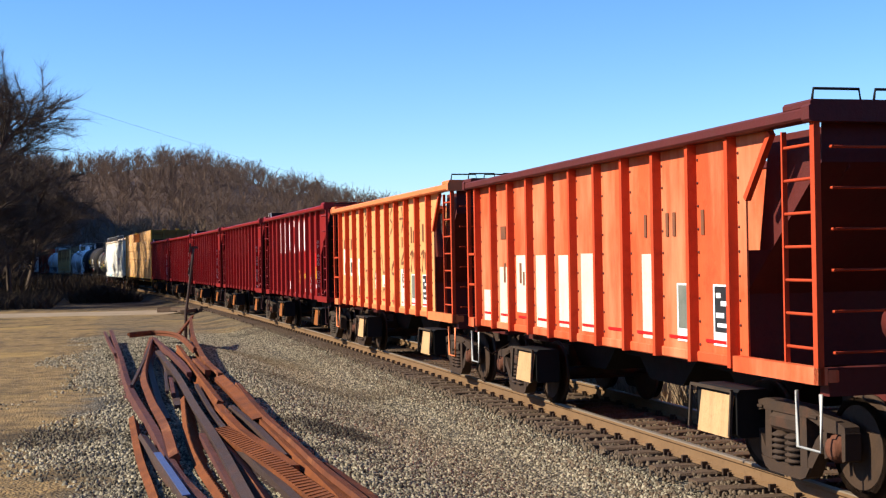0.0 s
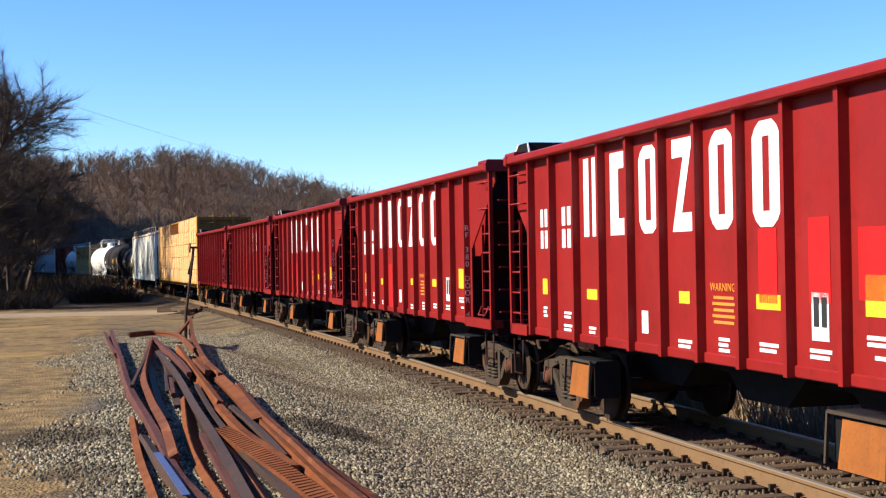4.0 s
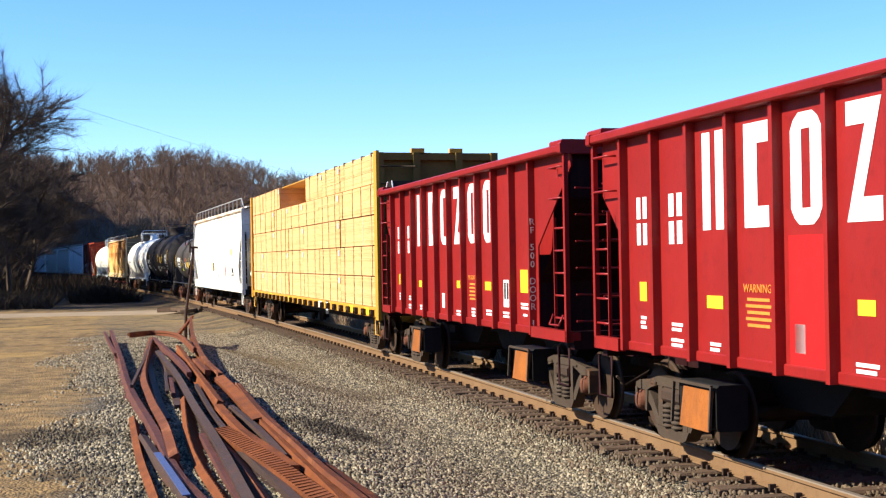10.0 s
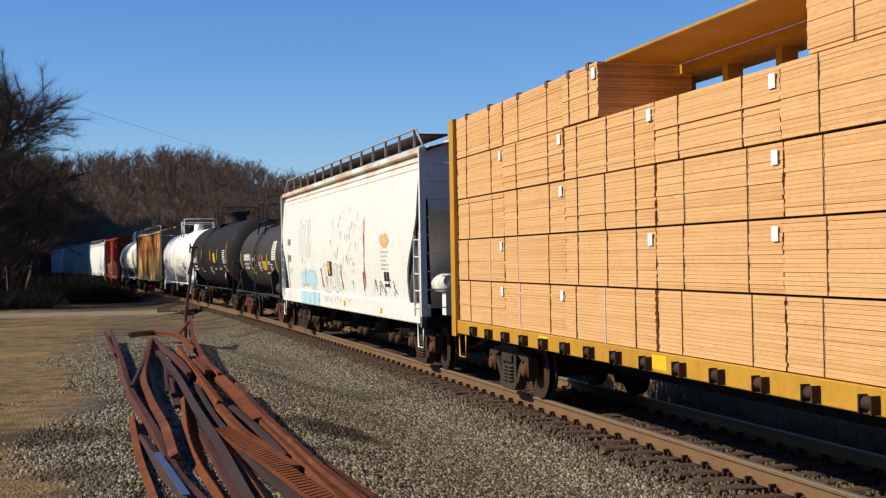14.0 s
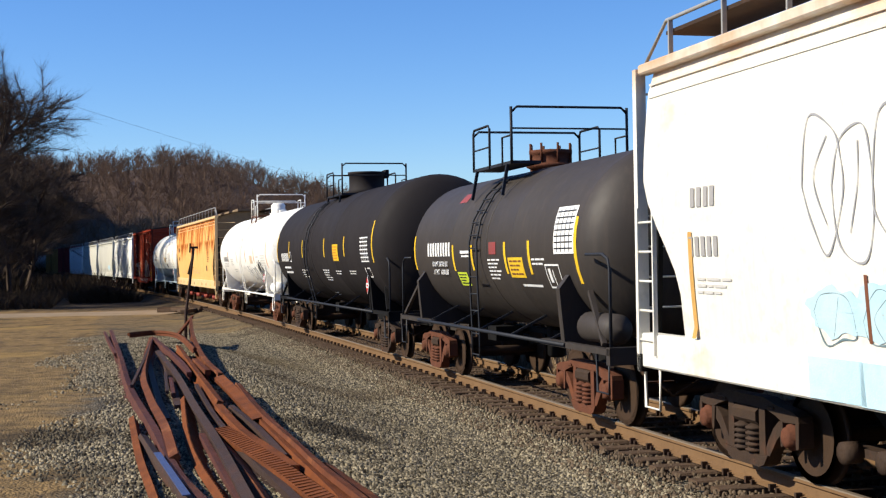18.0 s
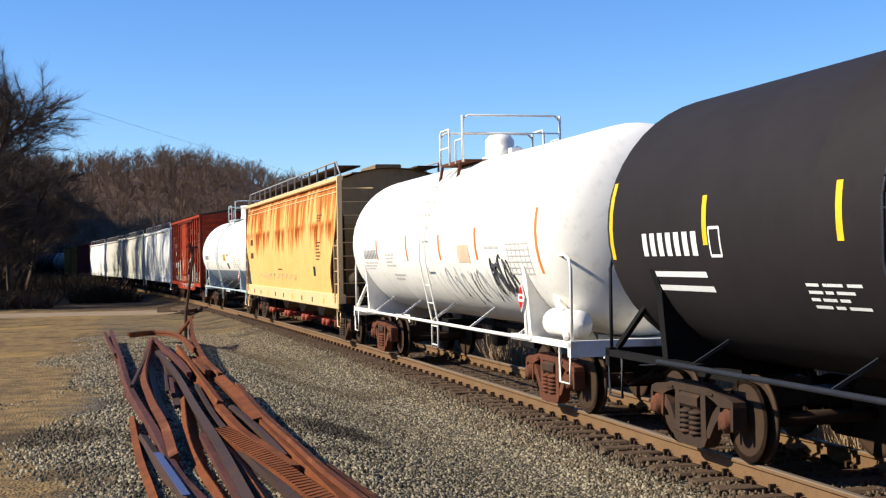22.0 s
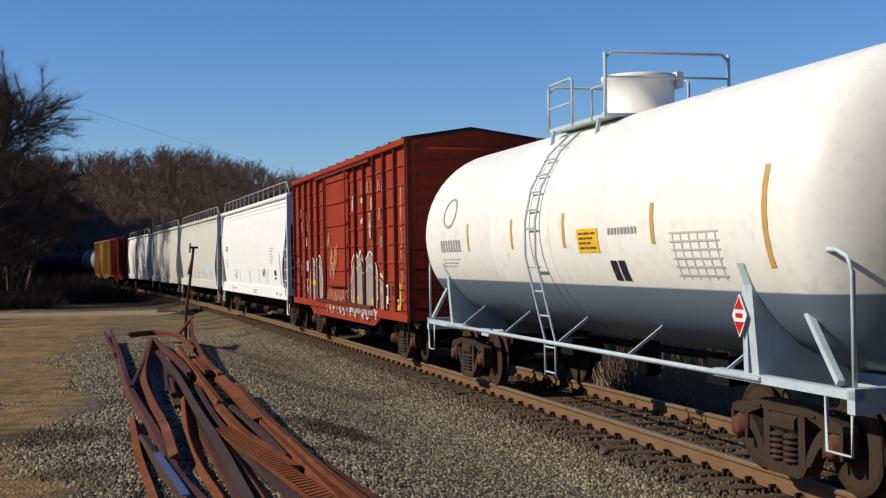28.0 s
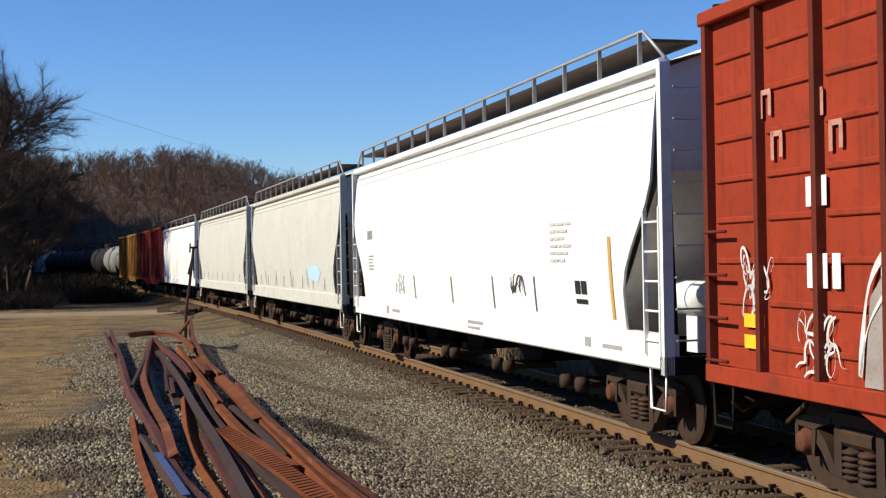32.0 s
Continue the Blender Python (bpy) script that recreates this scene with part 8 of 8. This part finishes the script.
curved_plates("sticker", hopper_w, M["yellow_mark"], side_w, [(-5.5, 1.1, 0.16, 0.12), (-1.35, 1.15, 0.18, 0.13), (2.27, 1.12, 0.1, 0.1)])
for k, (x, w) in enumerate(((5.0, 0.75), (4.5, 0.7), (4.0, 0.75), (3.55, 0.6))):
    bubble("graffiti_line", hopper_w, M["scrawl_grey"], x, 2.85 - 0.08 * (k % 2), w, 1.15, 0.011, "grey bubble letter outline", 80 + k, surf=SW)
for k, x in enumerate((1.3, 0.85, 0.1, -0.35, -0.75)):
    bubble("graffiti_line", hopper_w, M["teal_line"], x, 1.78, 0.62, 0.72, 0.010, "dark teal bubble letter outline", 90 + k, surf=SW)
flecks = random.Random(5)
for x, z in ((-0.04, 3.09), (-0.2, 2.92), (0.16, 2.75), (-1.09, 3.33), (-1.53, 3.4), (-2.36, 3.38), (-2.31, 2.95), (-2.67, 2.96), (-2.89, 2.86), (-0.77, 3.16), (-1.11, 2.67), (-1.74, 2.8), (-2.0, 2.74),
             (-2.34, 2.68), (-2.99, 2.52), (-1.9, 2.15), (-2.12, 2.33), (-0.74, 2.41), (-1.39, 2.2), (-1.19, 2.01), (-1.61, 1.78), (-1.08, 1.91), (-3.2, 3.2), (-3.5, 2.8), (-0.4, 2.3), (-2.6, 3.2)):
    for _ in range(2):
        scrawl("graffiti_fleck", hopper_w, M["scrawl_grey"], x + flecks.uniform(-0.12, 0.12), z + flecks.uniform(-0.12, 0.12), flecks.uniform(0.05, 0.2), flecks.uniform(0.08, 0.26), 0, flecks.randrange(9999), 6, flecks.uniform(0.004, 0.010), "flaked dark paint fleck", SW)
for k, (x, z) in enumerate(((0.41, 1.18), (-0.08, 1.19), (-0.53, 1.19), (-0.96, 1.16), (-1.54, 1.18), (-1.9, 1.17), (-2.25, 1.18), (0.91, 1.7), (0.39, 1.66), (-2.44, 2.19), (-2.75, 2.11), (-2.59, 1.94))):
    scrawl("graffiti", hopper_w, M["pink_line"], x, z, 0.5, 0.2, 0, 960 + k, 6, 0.010, "thin pink scribble", SW if z > 1.4 else (lambda a, b: 1.508))
for k in range(3):
    scrawl("graffiti", hopper_w, M["green_line"], -2.5 + 0.06 * k, 1.62, 0.4, 0.3, 0, 980 + k, 6, 0.010, "thin green scribble", SW)
for k in range(5):
    scrawl("graffiti", hopper_w, M["scrawl_black"], -5.0 - 0.45 * k, 1.6, 0.6, 0.35, 0, 680 + k, 6, 0.012, "small black tags", SW)

# rusty yellow hopper
curved_plates("mark_bar", hopper_o, M["scrawl_brown"], side_o, glyphs(7.3, 2.92, 0.7, 0.22, 4) + glyphs(7.2, 2.43, 0.75, 0.2, 5))
curved_plates("stencil_line", hopper_o, M["scrawl_brown"], side_o, lines(-6.5, 2.48, 0.7, 0.55, 6) + lines(-6.6, 3.38, 0.8, 0.22, 3) + lines(0.5, 1.95, 0.9, 0.1, 1))
curved_plates("stencil_panel", hopper_o, Bm, side_o, [(-5.78, 1.92, 0.3, 0.26)], "black stencil panel")
for k in range(10):
    scrawl("graffiti", hopper_o, M["scrawl_grey"], 5.2 - 0.85 * k, 1.72, 0.9, 0.22, 0, 720 + k, 6, 0.012, "faint grey tags along the foot", side_of(side_o))
for k in range(9):
    plates("sill_patch", hopper_o, M["steel_rust"] if k % 3 else M["yellow_mark"], 1.502, [(-7.0 + 1.75 * k, 1.12, 0.16, 0.14)])

# clean white hopper
curved_plates("mark_bar", hopper_1, Gm, side_1, glyphs(6.8, 2.77, 0.6, 0.2, 4) + lines(6.7, 2.15, 0.6, 0.36, 5))
curved_plates("stencil_line", hopper_1, M["faint_mark"], side_1, lines(-5.74, 2.41, 0.85, 0.58, 6))
curved_plates("reflector_strip", hopper_1, M["black_strip"], side_1, [(2.71, 1.67, 0.05, 0.46), (-0.06, 1.67, 0.05, 0.46), (-2.54, 1.68, 0.05, 0.5), (-4.57, 1.7, 0.05, 0.5)])
curved_plates("reflector_strip", hopper_1, M["ochre_mark"], side_1, [(-7.45, 1.95, 0.09, 1.0)], "ochre reflective strip")
curved_plates("stencil_panel", hopper_1, Bm, side_1, [(-6.3, 1.82, 0.18, 0.17), (-6.52, 1.82, 0.18, 0.17), (-6.42, 1.64, 0.4, 0.06)], "black stencil panel")
plates("sill_mark", hopper_1, Gm, 1.502, [(5.2, 1.15, 0.2, 0.16), (4.4, 1.15, 0.7, 0.06), (-1.5, 1.16, 0.9, 0.05), (-1.4, 1.07, 0.7, 0.04), (-6.6, 1.14, 0.2, 0.12), (-7.4, 1.12, 0.6, 0.05)])
for k in range(3):
    scrawl("graffiti", hopper_1, M["scrawl_grey"], 4.2 - 0.25 * k, 1.7, 0.6, 0.42, 0, 740 + k, 6, 0.014, "grey tag", side_of(side_1))
for k in range(4):
    scrawl("graffiti", hopper_1, M["scrawl_black"], -3.5 - 0.18 * k, 1.82, 0.5, 0.32, 0, 750 + k, 6, 0.02, "black tag", side_of(side_1))
curved_plates("reflector_strip", hopper_2, M["black_strip"], side_2, [(5.0, 1.67, 0.05, 0.46), (2.5, 1.67, 0.05, 0.46), (-0.5, 1.68, 0.05, 0.5), (-3.5, 1.7, 0.05, 0.5)])
blob("graffiti_patch", hopper_2, M["pale_blue"], side_2, -4.6, 1.85, 2.2, 0.6, 8, "faint grey blue graffiti")

# red box car
YB = 1.405
YG = YB + 0.03
FILL = "silver grey graffiti fill"
daub("graffiti_patch", box_1, M["scrawl_ash"], [(-1.47, 1.12), (-1.57, 2.05), (-2.03, 2.33), (-2.5, 2.34), (-2.72, 2.05), (-2.75, 1.12)], YG, FILL)
daub("graffiti_patch", box_1, M["scrawl_ash"], [(-2.85, 1.12), (-2.85, 2.3), (-3.3, 2.22), (-3.62, 2.34), (-4.06, 2.2), (-4.36, 2.0), (-4.34, 1.12)], YG, FILL)
daub("graffiti_patch", box_1, M["scrawl_ash"], [(4.55, 1.12), (4.45, 1.85), (4.1, 2.2), (3.75, 2.0), (3.75, 1.12)], YG, FILL)
daub("graffiti_patch", box_1, M["scrawl_ash"], [(3.55, 1.12), (3.55, 2.25), (3.1, 2.3), (2.74, 2.2), (2.65, 1.12)], YG, FILL)
daub("graffiti_patch", box_1, M["scrawl_ash"], [(-4.62, 1.8), (-5.0, 1.7), (-5.2, 1.3), (-5.3, 1.12), (-4.7, 1.12)], YG, FILL)
for k in range(14):
    x = 1.6 - 0.46 * k
    scrawl("graffiti", box_1, M["scrawl_white"] if k % 3 else M["scrawl_ash"], x, 1.0 if abs(x) > 3.6 else 0.93, 0.42, 0.22, 1.494, 1100 + k, 6, 0.03, "white graffiti along the sill")
for k, x in enumerate((-1.7, -2.5, -3.2, -3.9)):
    daub("graffiti_patch", box_1, M["scrawl_ash"], [(x + 0.32, 0.95), (x + 0.3, 1.07), (x - 0.2, 1.08), (x - 0.3, 1.0), (x - 0.1, 0.94)], 1.493, "grey graffiti fill on the sill")
for r_, dz in ((0.035, 0.0), (0.018, -0.3)):
    stroke("graffiti_line", box_1, M["scrawl_white"], [(-1.42, 1.2), (-1.5, 2.05 + dz), (-1.95, 2.38 + dz), (-2.3, 2.28 + dz), (-2.6, 2.42 + dz), (-2.78, 2.2 + dz)], r_, YG + 0.008, "white graffiti outline")
    stroke("graffiti_line", box_1, M["scrawl_white"], [(-2.85, 2.2 + dz), (-3.3, 2.26 + dz), (-3.62, 2.4 + dz), (-4.1, 2.22 + dz), (-4.42, 1.9 + dz), (-4.4, 1.3)], r_, YG + 0.008, "white graffiti outline")
    stroke("graffiti_line", box_1, M["scrawl_white"], [(4.6, 1.2), (4.45, 1.95 + dz), (4.05, 2.28 + dz), (3.7, 2.05 + dz)], r_, YG + 0.008, "white graffiti outline")
    stroke("graffiti_line", box_1, M["scrawl_white"], [(3.5, 2.2 + dz), (3.1, 2.35 + dz), (2.7, 2.2 + dz), (2.55, 1.6 + dz), (2.6, 1.2)], r_, YG + 0.008, "white graffiti outline")
    stroke("graffiti_line", box_1, M["scrawl_white"], [(-4.7, 1.9 + dz), (-5.05, 1.75 + dz), (-5.15, 1.4), (-5.35, 1.15)], r_, YG + 0.008, "white graffiti outline")
for k, (x, z, w, h) in enumerate(((-1.76, 3.6, 0.2, 0.4), (-3.89, 3.47, 0.2, 0.3), (-3.7, 2.89, 0.18, 0.4))):
    for q in range(3):
        scrawl("graffiti", box_1, M["scrawl_white"], x, z, w, h, YG + 0.002 * q, 1000 + 5 * k + q, 6, 0.035, "white paint splash")
stroke("graffiti_line", box_1, M["scrawl_white"], [(-2.7, 3.62), (-2.95, 3.55), (-2.9, 3.2), (-2.65, 3.1)], 0.06, YG, "white painted curve")
for k, (x, z) in enumerate(((-2.84, 3.9), (-3.42, 3.87), (-3.96, 3.88), (-4.63, 3.84), (-5.03, 3.83), (-2.97, 2.58), (-3.98, 2.55), (-4.81, 2.59), (-4.68, 3.21), (-3.66, 3.15), (6.1, 3.6), (5.9, 3.2), (5.2, 3.5), (4.9, 3.2))):
    plates("faded_bar", box_1, M["faded_bar"], YB + 0.024 + 0.001 * (k % 3), [(x + 0.1, z, 0.06, 0.26), (x - 0.06, z, 0.06, 0.22), (x + 0.02, z + 0.11, 0.2, 0.05)])
for k, (x, z, w, h) in enumerate(((0.85, 2.34, 0.5, 0.5), (0.59, 1.95, 0.6, 0.5), (1.2, 2.75, 0.3, 0.4), (0.15, 2.4, 0.5, 0.6), (0.8, 2.1, 0.6, 0.4), (0.35, 2.05, 0.5, 0.5), (0.95, 1.9, 0.4, 0.4), (0.5, 2.35, 0.6, 0.5))):
    scrawl("graffiti", box_1, M["tan_line"], x, z, w, h, 1.502, 1040 + k, 6, 0.020, "pale graffiti lettering on the door")
for k in range(12):
    scrawl("graffiti", box_1, M["tan_line"], 1.5 - 0.25 * k, 1.3, 0.3, 0.36, 1.502, 1060 + k, 6, 0.016, "pale graffiti along the door foot")
for k, (x, z) in enumerate(((6.45, 1.95), (6.3, 1.75), (5.4, 1.55), (5.2, 1.4), (5.3, 1.22), (5.0, 1.3), (6.5, 2.1), (6.35, 1.9), (6.5, 1.75), (6.25, 2.05), (5.35, 1.62), (5.1, 1.5), (5.4, 1.3), (-6.07, 1.35), (-6.32, 1.25), (6.4, 2.1))):
    scrawl("graffiti", box_1, M["scrawl_white"], x, z, 0.45, 0.34, YB + 0.026, 1080 + k, 6, 0.016, "white graffiti tag")
for k in range(6):
    scrawl("graffiti", box_1, M["tan_line"], -6.95, 1.5 + 0.4 * k, 0.16, 0.5, YB + 0.09, 900 + k, 6, 0.014, "thin pale paint drips")
plates("mark_bar", box_1, Wm, YB + 0.026, glyphs(5.25, 2.75, 0.42, 0.26, 2) + glyphs(5.15, 2.06, 0.62, 0.3, 3) + glyphs(4.05, 2.06, 0.55, 0.3, 3))
plates("reflector", box_1, M["yellow_mark"], YB + 0.03, [(6.4, 1.58, 0.4, 0.13), (6.4, 1.38, 0.4, 0.13), (3.9, 1.59, 0.42, 0.14), (-2.15, 1.28, 0.34, 0.14), (-3.95, 1.28, 0.4, 0.14), (-6.55, 1.45, 0.1, 0.55), (-6.35, 1.2, 0.5, 0.1)], "yellow reflective sticker")
plates("panel", box_1, Bm, YB + 0.03, [(-6.0, 1.55, 0.36, 0.2), (-5.12, 1.52, 0.12, 0.2), (-5.3, 1.52, 0.12, 0.2)])
plates("panel", box_1, Wm, YB + 0.026, [(-5.2, 1.46, 0.46, 0.42), (2.0, 2.62, 0.22, 0.24), (1.75, 3.0, 0.16, 0.12)], "white notice panel")
plates("lime_patch", box_1, M["lime_mark"], YB + 0.03, [(-5.05, 1.86, 0.22, 0.2)], "lime green sticker")


# ---------------------------------------------------------------- ties, plates and spikes
r = random.Random(2)
tie_mesh = []
for k in range(4):
    g = Geo()
    g.box(-1.3, 1.3, -0.115, 0.115, -0.17, 0.0, 0.012 + 0.006 * k)
    tie_mesh.append(g.mesh("tie", M["tie"]))
for i in range(200):
    s_ = 2.0 + 0.52 * i + r.uniform(-0.03, 0.03)
    part("tie", tie_mesh[i % 4], None, track, at=track_pose(s_, r.uniform(-0.04, 0.04), -0.196) @ pose(0, 0, 0, 0, 0, 90 + r.uniform(-1.5, 1.5)))
g = Geo()
for i in range(110):
    s_ = 2.0 + 0.52 * i
    for rail_side in (0.755, -0.755):
        for e in (-0.11, 0.11):
            p_ = on_track(s_ + 0.05 * (1 if e > 0 else -1), rail_side + e, -0.185)
            g.box(p_.x - 0.018, p_.x + 0.018, p_.y - 0.018, p_.y + 0.018, -0.19, -0.145)
        p_ = on_track(s_ + 0.2, rail_side + 0.085, -0.17)
        g.box(p_.x - 0.035, p_.x + 0.035, p_.y - 0.02, p_.y + 0.02, -0.2, -0.13)
tagged(part("spikes", g, M["steel_dark"], track, "rusty rail spikes and anchors"), kind="stuff")


# ---------------------------------------------------------------- what moves
def motions():
    for car, s in CARS + BUNDLES:
        walk(car, [(t, track_pose(s - travelled(t))) for t in range(0, 33, 1)])
    for wheelset, x in ROLLERS:
        rows = []
        for i in range(481):
            t = i / 15
            rows.append((t, pose(x, 0, WHEEL_R, 0, -math.degrees((travelled(t) + 120) / WHEEL_R), 0)))
        walk(wheelset, rows)


motions()
